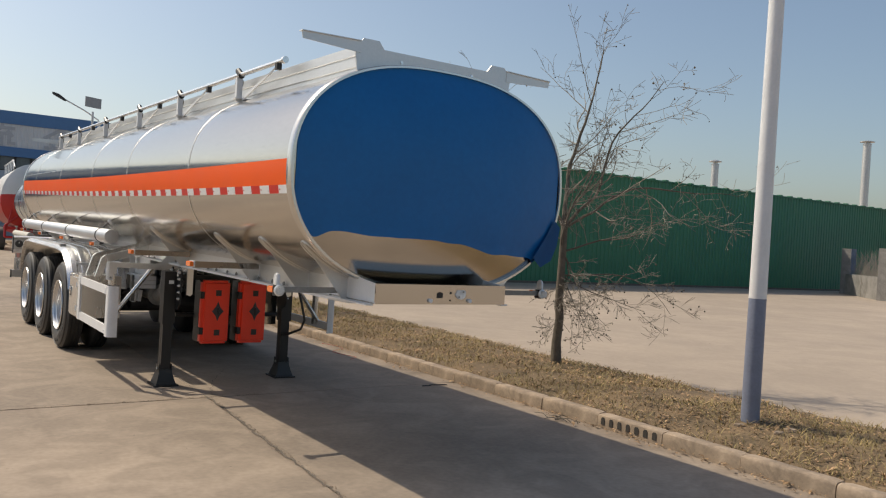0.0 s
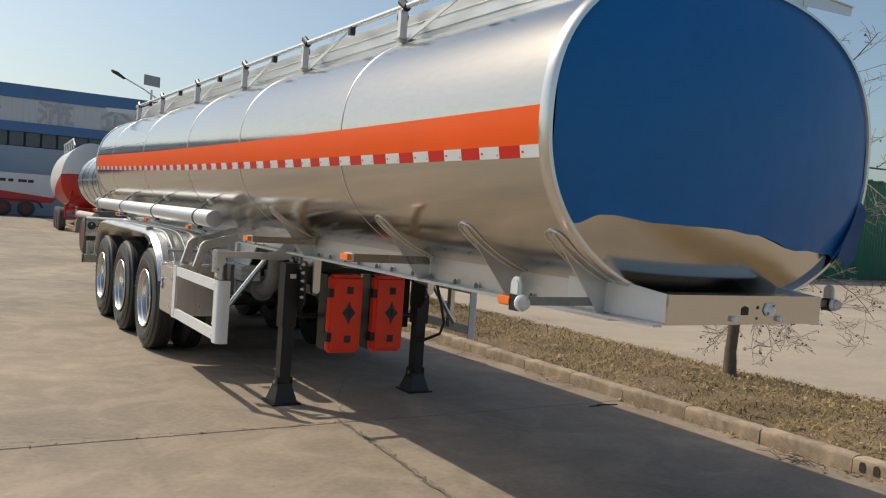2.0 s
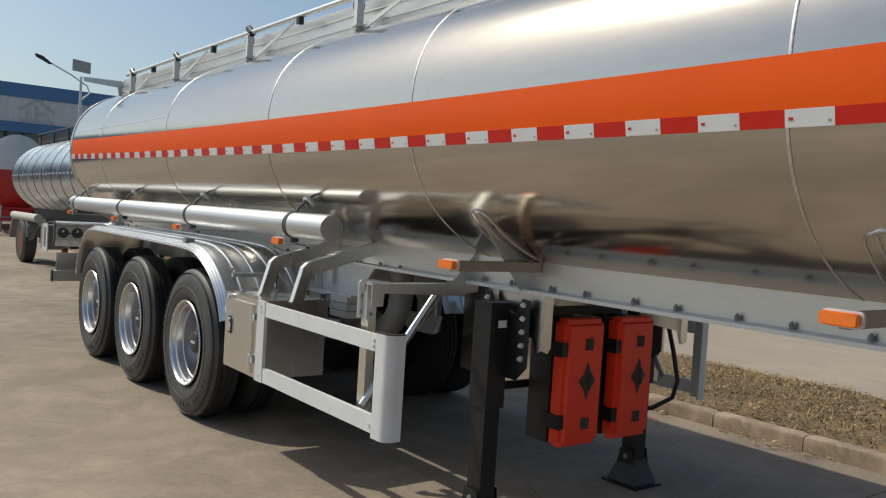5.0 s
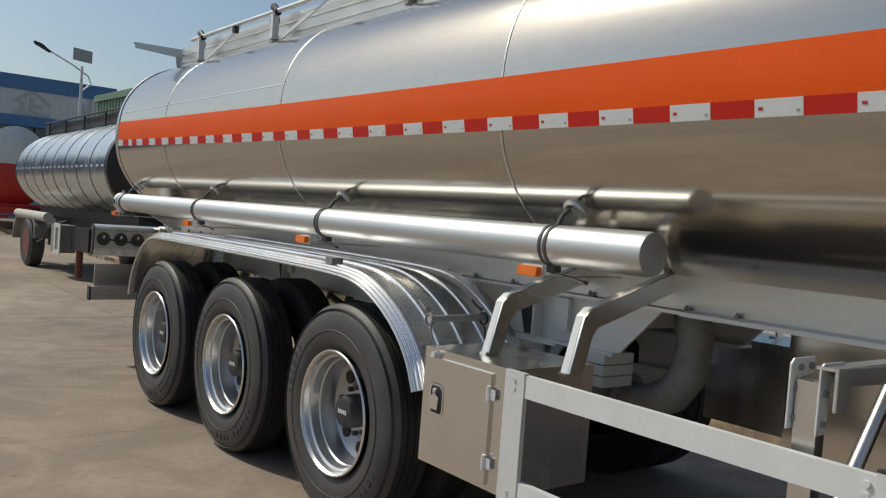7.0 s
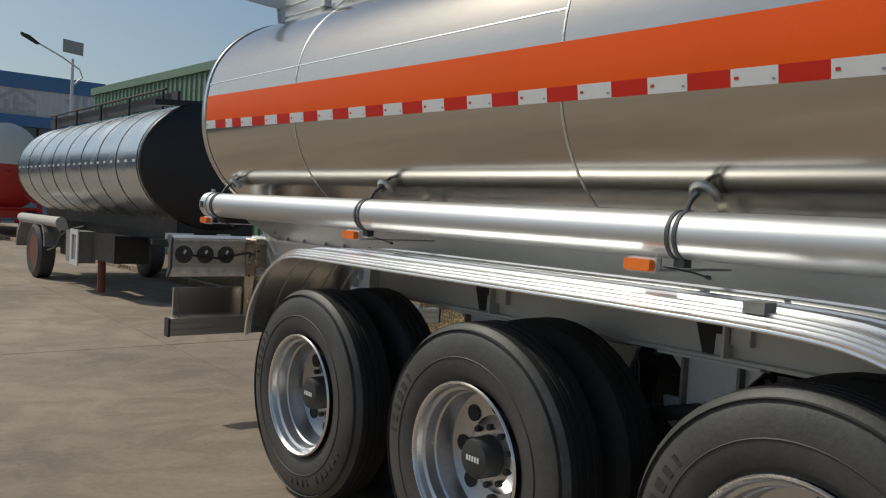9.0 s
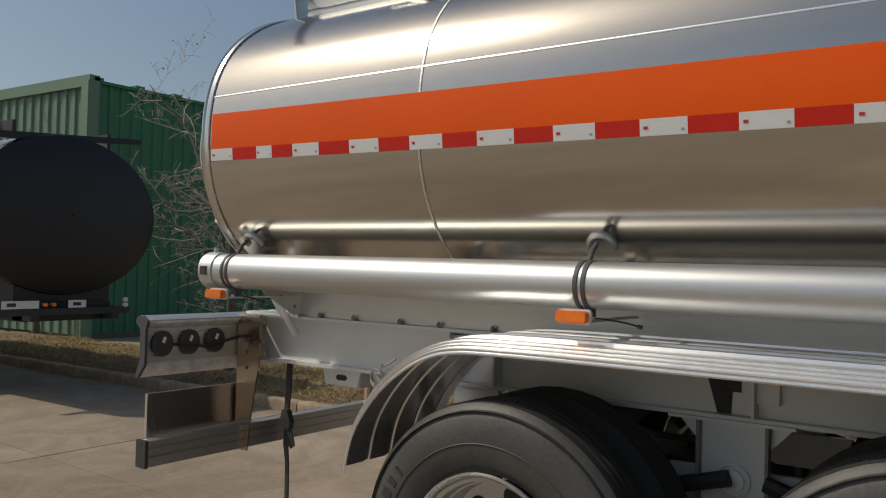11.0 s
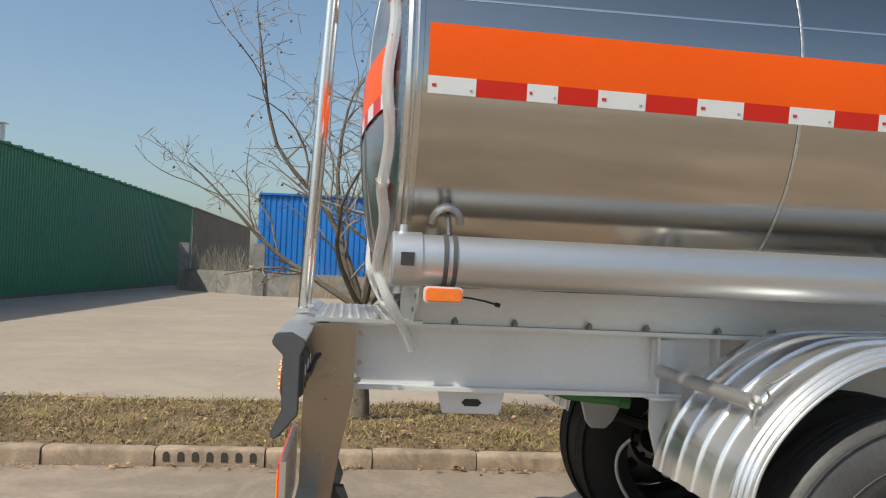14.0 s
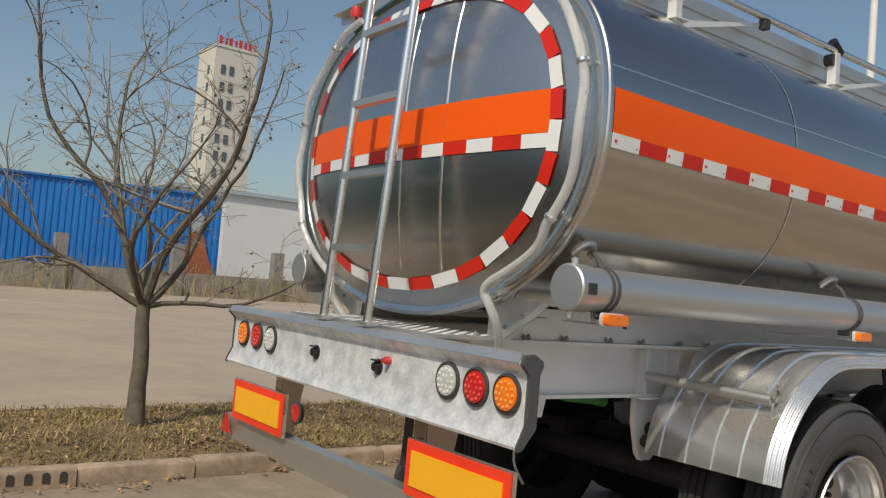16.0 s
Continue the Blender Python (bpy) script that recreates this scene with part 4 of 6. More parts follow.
for y in (2.0, 3.6, 5.1, 6.75, 8.42, 9.8):
    z = rail_z(y)
    bm = B()
    prism(bm, [(-.74, z - .19), (-.69, z - .19), (-.69, z + .01), (-.74, z + .01)], "y", y - .02, y + .02)
    prism(bm, [(-.76, z - .17), (-.63, z - .17), (-.63, z - .163), (-.76, z - .163)], "y", y - .05, y + .04)
    post = part("rail_post", bm, M["frame"], tanker, "short handrail post with a hinge")
    bm = B()
    prism(bm, [(y - .07, z - .145), (y - .03, z - .19), (y - .70, z - .005), (y - .73, z + .015)][::1], "x", -.70, -.69)
    part("rail_strut", bm, M["frame"], tanker, "flat diagonal strut")
    bm = B()
    tube(bm, [(-.715, y - .05, z + .02), (-.715, y + .03, z + .07)], .027, 10)
    tube(bm, [(-.73, y + .02, z - .03), (-.68, y + .02, z - .03)], .034, 10)
    part("hinge_knob", bm, M["black_steel"], post)
for y in (1.2, 2.75, 4.3, 5.9, 7.5, 9.1):
    z = rail_z(y)
    bm = B()
    box(bm, -.735, -.695, y - .02, y + .02, z - .03, z + .02)
    part("rail_clip", bm, M["dark"], tanker)

# ---- frame under the tank ----
for side in (-1, 1):
    bm = B()
    prism(bm, [(side * .45, 1.215), (side * .62, 1.215), (side * .62, 1.232), (side * .535, 1.24), (side * .545, 1.42), (side * .53, 1.42), (side * .52, 1.24), (side * .45, 1.232)], "y", .06, 4.9)
    part("front_sill", bm, M["frame"], tanker, "grey aluminium sill along the tank's belly")
    bm = B()
    prism(bm, [(5.06, 1.215), (10.85, 1.215), (10.85, 1.0), (5.27, 1.0)], "x", side * .485, side * .50)
    part("rear_sill", bm, M["frame"], tanker, "pale grey frame beam along the rear half")
    bm = B()
    box(bm, *sorted((side * .43, side * .55)), 5.27, 10.85, .985, 1.0)
    part("sill_flange", bm, M["frame"], tanker)
    bm = B()
    box(bm, *sorted((side * .42, side * .585)), 4.9, 10.85, 1.215, 1.23)
    part("sill_flange", bm, M["frame"], tanker)
    for y in (9.628, 9.396, 8.34, 7.05, 5.75):
        bm = B()
        box(bm, *sorted((side * .50, side * .565)), y - .005, y + .005, 1.0, 1.215)
        part("sill_stiffener", bm, M["frame"], tanker)
    bm = B()
    prism(bm, [(.12, 1.236), (10.6, 1.231), (10.6, 1.36), (.12, 1.405)], "x", side * .548, side * .555)
    part("saddle_strip", bm, M["alu_dull"], tanker)
    bm = B()
    tube(bm, [(0, 0, -.012), (0, 0, .012)], .011, 6)
    tube(bm, [(0, 0, .012), (0, 0, .020)], .006, 6)
    me = to_mesh("bolt", bm, M["dirty"])
    for k in range(42):
        y = .4 + k * .25 + (.03 if k % 2 else 0)
        if 4.0 < y < 4.6:
            continue
        o = new("bolt", me)
        o.parent = tanker
        o.location = (side * .572, y, 1.236 if y > 4.4 else 1.245)
# fins from the sill up the tank's belly
def fin(y, side):
    bm = B()
    edge = []
    for k in range(11):
        a = radians(180 + 36 + 26 * k / 10)
        x, z = section(a, 1.0)
        edge.append((side * abs(x), z))
    prism(bm, edge + [(side * .54, 1.235), (side * .63, 1.225)], "y", y - .004, y + .004)
    f = part("belly_fin", bm, M["alu_dull"], tanker, "triangular aluminium gusset welded to the belly")
    bm = B()
    tube(bm, [(e[0] * 1.003, y - .006, e[1] - .004) for e in edge], .008, 6)
    tube(bm, [(e[0] * 1.003, y + .022, e[1] - .002) for e in edge], .006, 6)
    part("weld_bead", bm, M["weld"], f)
    bm = B()
    box(bm, *sorted((side * .53, side * .56)), y - .012, y + .05, 1.235, 1.40)
    part("stiffener", bm, M["frame"], f)
def fin_pad(y, side):
    """A doubler plate with a rounded top, welded to the shell round a gusset."""
    bm, rim, rows = B(), [], []
    steps = 22
    for k in range(steps + 1):
        t = k / steps
        a = radians(180 + 35 + 25 * t)
        x, z = section(a, 1.003)
        w = .062 * math.sqrt(max(0.02, 1 - max(0, 1 - t * 7) ** 2)) + .02 * t
        rows.append([(side * abs(x), y + w * j, z) for j in (-1, -.5, 0, .5, 1)])
    vs = [[bm.verts.new(p) for p in r] for r in rows]
    for a, b in zip(vs, vs[1:]):
        for j in range(4):
            bm.faces.new((a[j], a[j + 1], b[j + 1], b[j]))
    bmesh.ops.recalc_face_normals(bm, faces=bm.faces[:])
    pad = part("fin_pad", bm, M["alu"], tanker, "rounded doubler plate welded under the gusset")
    bm = B()
    tube(bm, [r[0] for r in rows[::-1]] + [r[4] for r in rows], .0055, 6)
    part("weld_bead", bm, M["weld"], pad)


for y in (.11, .80, 1.72, 3.55):
    for side in (-1, 1):
        fin(y, side)
        fin_pad(y, side)
# front cross beam with pin holes
bm = B()
box(bm, -.609, .438, -.268, -.256, 1.243, 1.370)
box(bm, -.609, .438, -.256, .3, 1.243, 1.250)
box(bm, -.595, .425, -.256, -.14, 1.361, 1.369)
beam = part("front_beam", bm, M["alu"], tanker, "folded aluminium front beam", 0.004)
for x0, x1, lip in ((-.607, -.596, -.66), (.425, .436, .49)):
    bm = B()
    prism(bm, [(-.255, 1.251), (.36, 1.251), (.36, 1.395), (-.05, 1.39), (-.255, 1.369)], "x", x0, x1)
    box(bm, *sorted((lip, x0 if lip < 0 else x1)), -.24, .36, 1.232, 1.242)
    part("beam_cheek", bm, M["frame"], beam, "pale grey side cheek with a foot flange")
bm = B()
prism(bm, [(-.141, 1.285), (-.095, 1.285), (-.095, 1.318), (-.12, 1.325), (-.141, 1.315)], "y", -.271, -.2675)
part("plug_hole", bm, M["hole"], beam, "dark plug hole")
bm = B()
prism(bm, [(.005, 1.308), (.025, 1.282), (.06, 1.276), (.09, 1.29), (.095, 1.322), (.085, 1.338), (.02, 1.338), (.015, 1.322)], "y", -.276, -.2675)
part("shield_plate", bm, M["galv"], beam, "small shield-shaped metal plate", 0.003)
for x, z, r, y0, mt in ((-.03, 1.318, .008, -.27, "hole"), (-.032, 1.27, .006, -.27, "hole"), (-.195, 1.268, .013, -.285, "tape_white"), (.125, 1.268, .013, -.285, "tape_white"), (.035, 1.293, .006, -.28, "dirty"), (.07, 1.327, .006, -.28, "dirty")):
    bm = B()
    tube(bm, [(x, y0, z), (x, -.2675, z)], r, 14)
    part("coupling_plug", bm, M[mt], beam, "small round fitting")
bm = B()
box(bm, -.52, .52, -.1, 4.9, 1.26, 1.275)
part("belly_plate", bm, M["frame"], tanker)


def marker(y, side, z=1.35, reach=.5):
    """An amber side lamp on a flat arm."""
    bm = B()
    def pill(h, v):
        c = v * .55
        return [(y + sy * (h - c) + sy * c * math.cos(a), z + sz * (v - c) + sz * c * math.sin(a)) for sy, sz, k0 in ((1, 1, 0), (-1, 1, 1), (-1, -1, 0), (1, -1, 1)) for a in [math.pi / 2 * ((k if k0 == 0 else 3 - k) / 3) for k in range(4)]]
    prism(bm, pill(.054, .0195), "x", side * 1.12, side * 1.152)
    mk = part("side_lamp", bm, M["amber"], tanker, "amber side marker lamp", 0.003)
    bm = B()
    prism(bm, pill(.059, .0245), "x", side * 1.112, side * 1.124)
    part("lamp_base", bm, M["frame"], mk)
    bm = B()
    if y < 4.5:
        box(bm, *sorted((side * .56, side * 1.112)), y - .014, y + .014, z - .030, z + .018)
    else:
        box(bm, *sorted((side * (1.11 - reach), side * 1.112)), y - .018, y + .018, z - .022, z - .016)
    if y > 4.9:
        box(bm, *sorted((side * 1.03, side * 1.036)), y - .012, y + .012, z - .02, z + .03)
        tube(bm, [(side * 1.04, y, z + .012), (side * 1.052, y, z + .012)], .007, 6)
    part("lamp_arm", bm, M["alu_dull" if y > 4.5 else "mirror_steel"], mk)
    if y > 4.5:
        bm = B()
        tube(bm, [(side * 1.06, y - .04, z - .005), (side * 1.05, y - .09, z - .008), (side * 1.03, y - .14, z - .016), (side * 1.02, y - .18, z - .026)], .0035, 6)
        tube(bm, [(side * 1.02, y - .175, z - .025), (side * 1.018, y - .19, z - .028)], .007, 8)
        part("lamp_wire", bm, M["black_steel"], mk, "black lamp wire with a plug")


FLY, FLZ = .09, 1.290                # place of the front position lamps
for side in (-1, 1):
    for y in (1.73, 3.50, 5.22, 7.025, 8.757, 10.51):
        marker(y, side)
    # front position lamps: upright disc, clear lens and amber lens on one dark bracket
    bm = B()
    box(bm, *sorted((side * 1.090, side * 1.120)), FLY - .005, FLY + .055, FLZ - .036, FLZ + .030)
    fl = part("front_lamp", bm, M["black_steel"], tanker, "front position lamps on a dark bracket", 0.004)
    bm = B()
    box(bm, *sorted((side * .55, side * 1.095)), FLY + .02, FLY + .028, FLZ - .015, FLZ + .022)
    part("lamp_arm", bm, M["dirty"], fl, "flat grey lamp arm")
    bm = B()
    disc = [(FLY + .025 + .030 * math.cos(a), FLZ + .072 + .034 * math.sin(a)) for a in [math.pi * k / 12 for k in range(13)]] + [(FLY - .005, FLZ + .028), (FLY + .055, FLZ + .028)]
    prism(bm, disc, "x", side * 1.097, side * 1.121)
    part("upright_lamp", bm, M["frame"], fl, "pale grey upright disc lamp", 0.006)
    bm = B()
    lathe(bm, [(FLY - .004, .034), (FLY - .016, .036), (FLY - .024, .030), (FLY - .028, .012)], (side * 1.105, 0, FLZ), "y", 20)
    part("lens_ring", bm, M["clear_lit"], fl, "ridged clear lens ring")
    bm = B()
    lathe(bm, [(FLY - .020, .030), (FLY - .040, .026), (FLY - .052, .014), (FLY - .055, .001)], (side * 1.105, 0, FLZ), "y", 20)
    part("clear_lens", bm, M["glass_lens"], fl)
    bm = B()
    prism(bm, [(FLY + .045, FLZ - .020), (FLY + .138, FLZ - .020), (FLY + .138, FLZ + .020), (FLY + .045, FLZ + .020)], "x", side * 1.090, side * 1.125)
    part("amber_lens", bm, M["amber"], fl, "", 0.007)

# hose tubes along both flanks
for side in (-1, 1):
    bm = B()
    X, Z = side * 1.035, 1.452
    lathe(bm, [(4.725, .002), (4.73, .076), (4.745, .078), (10.58, .078), (10.58, .001)], (X, 0, Z), "y", 32)
    hz = part("hose_tube", bm, M["satin"], tanker, "long bright aluminium hose tube")
    bm = B()
    lathe(bm, [(10.575, .084), (10.66, .084), (10.665, .078), (10.668, .002)], (X, 0, Z), "y", 32)
    tube(bm, [(X, 10.63, Z + .07), (X, 10.63, Z + .105)], .014, 10)
    tube(bm, [(X, 10.64, Z - .07), (X, 10.64, Z - .105)], .012, 10)
    cap = part("tube_cap", bm, M["satin"], hz, "round hinged end cap")
    bm = B()
    box(bm, *sorted((X + side * .078, X + side * .088)), 10.60, 10.64, Z - .02, Z + .02)
    part("cap_latch", bm, M["dark"], cap)
    for y in (5.19, 6.93, 8.75, 10.49):
        bm = B()
        for dy in (-.014, .014):
            lathe(bm, [(y + dy - .007, .0785), (y + dy - .007, .082), (y + dy + .007, .082), (y + dy + .007, .0785)], (X, 0, Z), "y", 32, True)
        box(bm, X - .02, X + .02, y - .02, y + .02, Z - .105, Z - .078)
        tube(bm, [(X, y, Z + .075), (X + -side * .025, y, Z + .115), (X - side * .06, y, Z + .14)], .009, 8)
        part("tube_clamp", bm, M["cap_grey"], hz, "steel band clamp")
        bm = B()
        pts = [(side * (side_x(ZC - .47 + .045 * math.sin(a)) + .004), y + .045 * math.cos(a), ZC - .47 + .045 * math.sin(a)) for a in [math.pi * (k / 10) for k in range(11)]]
        tube(bm, pts, .012, 8)
        part("tube_bracket", bm, M["weld"], hz, "half-round bracket welded to the shell")

# ---- fenders and wheels ----
def fender(side):
    path = [(5.70, .80), (5.76, .93), (5.87, 1.05), (6.02, 1.15), (6.20, 1.226), (6.40, 1.258), (7.0, 1.264), (7.7, 1.264), (8.4, 1.264), (9.02, 1.264), (9.19, 1.252), (9.305, 1.21), (9.40, 1.15), (9.48, 1.083), (9.55, 1.002), (9.604, .917), (9.634, .835), (9.65, .742)]
    fine = path
    for _ in range(2):
        fine = [fine[0]] + [(a[0] + (b[0] - a[0]) * t, a[1] + (b[1] - a[1]) * t) for a, b in zip(fine, fine[1:]) for t in (.25, .75)] + [fine[-1]]
    prof = [(1.262, -.050), (1.266, -.045), (1.265, -.040)]
    for k in range(4):
        rx, h = 1.262 - k * .016, -.038 + k * .0105
        prof += [(rx, h), (rx + .0015, h + .006), (rx - .005, h + .0085), (rx - .011, h + .0075)]
    prof += [(1.190, .0)]
    prof += [(1.10, .0), (1.096, .008), (1.066, .008), (1.062, 0), (.965, 0), (.961, .008), (.931, .008), (.927, 0), (.83, 0), (.826, .008), (.796, .008), (.792, 0), (.69, 0), (.686, .008), (.656, .008), (.652, 0), (.60, 0)]
    bm = B()
    vs = []
    for i, (y, z) in enumerate(fine):
        a, b = fine[max(0, i - 1)], fine[min(len(fine) - 1, i + 1)]
        d = Vector((b[0] - a[0], b[1] - a[1])).normalized()
        nn = Vector((-d.y, d.x))
        vs.append([bm.verts.new((side * x, y + nn.x * h, z + nn.y * h)) for x, h in prof])
    for a, b in zip(vs, vs[1:]):
        for k in range(len(prof) - 1):
            bm.faces.new((a[k], b[k], b[k + 1], a[k + 1]))
    bmesh.ops.recalc_face_normals(bm, faces=bm.faces[:])
    bmesh.ops.solidify(bm, geom=bm.faces[:], thickness=.004)
    f = part("fender", bm, M["fender"], tanker, "ribbed bright aluminium fender over three wheels", smooth=25)
    bm = B()
    tube(bm, [(side * .56, 9.62, 1.085), (side * 1.165, 9.548, 1.065)], .024, 14)
    part("fender_stay", bm, M["satin"], f, "round fender stay")
    bm = B()
    tube(bm, [(side * .86, 5.77, 1.09), (side * 1.19, 5.75, 1.09)], .015, 14)
    part("fender_stay", bm, M["satin"], f, "round fender stay")
    for x in (.86, 1.17):
        for y0, sg in ((5.775, -1), (9.53, 1)):
            if x < 1 and sg > 0:
                continue
            bm = B()
            tube(bm, [(side * x, y0 - sg * .085, 1.158), (side * x, y0 - sg * .05, 1.135), (side * x, y0 - sg * .012, 1.118)], .0045, 8)
            tube(bm, [(side * x, y0 + sg * .012, 1.055), (side * x, y0 + sg * .022, 1.03), (side * x, y0 + sg * .026, .99)], .0045, 8)
            tube(bm, [(side * (x - .012), y0 - sg * .02, 1.125), (side * (x + .012), y0 - sg * .02, 1.128)], .005, 6)
            lathe(bm, [(side * x - .008, .025), (side * x - .006, .029), (side * x + .006, .029), (side * x + .006, .025)], (0, y0 + sg * .005, 1.085), "x", 18, True)
            part("stay_clip", bm, M["dark"] if x < 1 else M["dirty"], f, "bent rod clip with a wing nut")
    bm = B()
    box(bm, *sorted((side * 1.165, side * 1.23)), 6.53, 6.595, 1.252, 1.285)
    part("fender_block", bm, M["dirty"], f, "small square block on the fender")


R, W = .535, .245
def wheel(y, side):
    z = R - .0 - SLOPE * (y - 7)
    e = new("wheel")
    e.parent = tanker
    e.empty_display_size = .1
    e.location = (0, y, z)
    X = side * 1.255                 # outer face of the tyre
    def sx(v):
        return X - side * v
    bm = B()
    prof = [(.035, .300), (.012, .33), (0, .38), (.0, .43), (.010, .475), (.022, .500), (.030, .510), (.035, .518), (.05, .530), (.052, .524), (W - .052, .524), (W - .05, .53), (W - .022, .5), (W, .43), (W, .36), (W - .035, .3)]
    lathe(bm, [(sx(a), r) for a, r in prof], (0, 0, 0), "x", 56, True)
    part("tyre", bm, M["rubber_dust"], e, "black radial truck tyre with worn sidewall lettering")
    bm = B()
    prof = [(.049, .526), (.0495, .531), (.06, R - .002)] + [q for g in (.085, .125, .165, .205) for q in ((g - .007, R), (g - .004, R - .012), (g + .004, R - .012), (g + .007, R))] + [(W - .055, R - .002), (W - .05, .526)]
    lathe(bm, [(sx(a), r) for a, r in prof], (0, 0, 0), "x", 56, True)
    part("tread", bm, M["tread"], e, "black tread with four grooves, darkened for fender shade")
    bm = B()
    for rr in (.505, .40):
        lathe(bm, [(sx(.02 if rr > .5 else -.001), rr - .003), (sx(.012 if rr > .5 else -.004), rr), (sx(.026 if rr > .5 else -.001), rr + .003)], (0, 0, 0), "x", 56, True)
    part("sidewall_ring", bm, M["rubber"], e)
    for a0, n, rr in ((3.6, 11, .435), (.05, 6, .44)):
        bm = B()
        for k in range(n):
            if n > 8 and k == 6:
                continue
            a = a0 + k * .115
            c, w = Vector((0, math.cos(a), math.sin(a))), Vector((0, -math.sin(a), math.cos(a)))
            hw = (.006, .013, .009, .015, .011)[k % 5]
            q = [c * (rr - .018) - w * hw, c * (rr - .018) + w * hw, c * (rr + .018) + w * hw, c * (rr + .018) - w * hw]
            lo = [bm.verts.new(p + Vector((sx(.004), 0, 0))) for p in q]
            hi = [bm.verts.new(p + Vector((sx(-.002), 0, 0))) for p in q]
            bm.faces.new(hi)
            for i in range(4):
                bm.faces.new((lo[i], lo[(i + 1) % 4], hi[(i + 1) % 4], hi[i]))
        bmesh.ops.recalc_face_normals(bm, faces=bm.faces[:])
        tagged(part("sidewall_lettering", bm, M["rubber"], e, "raised lettering as plain bars"), kind="stuff")
    bm = B()
    lathe(bm, [(sx(.010), .300), (sx(.004), .306), (sx(.0), .303), (sx(.001), .296), (sx(.010), .288), (sx(.034), .282), (sx(.042), .270), (sx(.085), .264), (sx(.092), .257), (sx(.178), .252), (sx(.187), .225), (sx(.195), .155), (sx(.16), .12), (sx(.16), .0)], (0, 0, 0), "x", 56, first=False)
    rim = part("rim", bm, M["rim"], e, "deep silver steel rim with hand holes", smooth=24)
    bm = B()
    lathe(bm, [(sx(.002), .294), (sx(-.004), .298), (sx(-.004), .303), (sx(.003), .307)], (0, 0, 0), "x", 56, True)
    part("rim_edge", bm, M["alu_bright"], e, "bright rim edge")
    for k in range(8):
        a = 2 * math.pi * k / 8
        bm = B()
        tube(bm, [(sx(.183), .195 * math.cos(a), .195 * math.sin(a)), (sx(.193), .195 * math.cos(a), .195 * math.sin(a))], .034, 14)
        part("hand_hole", bm, M["hole"], rim)
    bm = B()
    lathe(bm, [(sx(.18), .085), (sx(.085), .08), (sx(.07), .072), (sx(.065), .055), (sx(.065), .001)], (0, 0, 0), "x", 24)
    hub = part("hub", bm, M["dark"], e, "dark hub with a round cap")
    for k in range(10):
        a = 2 * math.pi * (k + .5) / 10
        bm = B()
        tube(bm, [(sx(.18), .115 * math.cos(a), .115 * math.sin(a)), (sx(.14), .115 * math.cos(a), .115 * math.sin(a))], .013, 6)
        part("wheel_nut", bm, M["dark"], hub)
    bm = B()
    for q in range(5):
        box(bm, *sorted((sx(.0655), sx(.0635))), -.038 + q * .016, -.028 + q * .016, -.010, .011)
    part("hub_badge", bm, M["tape_white"], hub, "small white badge of plain bars")
    return e


# inner twin tyres share one plain shape
def inner_tyre(y, side):
    z = R - SLOPE * (y - 7)
    bm = B()
    X = side * .93
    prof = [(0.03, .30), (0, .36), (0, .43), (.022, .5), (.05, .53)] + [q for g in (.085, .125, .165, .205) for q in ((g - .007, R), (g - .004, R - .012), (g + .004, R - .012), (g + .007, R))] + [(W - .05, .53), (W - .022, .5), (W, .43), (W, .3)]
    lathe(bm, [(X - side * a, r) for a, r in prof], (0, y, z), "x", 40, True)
    # Inner tyres take the same black, with fender shade in the colour.
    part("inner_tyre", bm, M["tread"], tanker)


for side in (-1, 1):
    fender(side)
    for y in (6.40, 7.72, 9.0):
        wheel(y, side)
        inner_tyre(y, side)
for y in (6.40, 7.72, 9.0):
    bm = B()
    tube(bm, [(-.95, y, .535), (.95, y, .535)], .075, 16)
    box(bm, -.60, -.48, y - .09, y + .09, .60, .68)
    box(bm, .48, .60, y - .09, y + .09, .60, .68)
    tube(bm, [(-.42, y - .18, .60), (-.2, y - .18, .60)], .09, 14)
    tube(bm, [(.42, y - .18, .60), (.2, y - .18, .60)], .09, 14)
    part("axle", bm, M["dark"], tanker, "dark axle tube with brake pots")
    for side in (-1, 1):
        bm = B()
        tube(bm, [(side * .54, y - .58, .78), (side * .54, y - .3, .70), (side * .54, y, .665), (side * .54, y + .3, .70), (side * .54, y + .58, .78)], .03, 8)
        part("leaf_spring", bm, M["dark"], tanker)
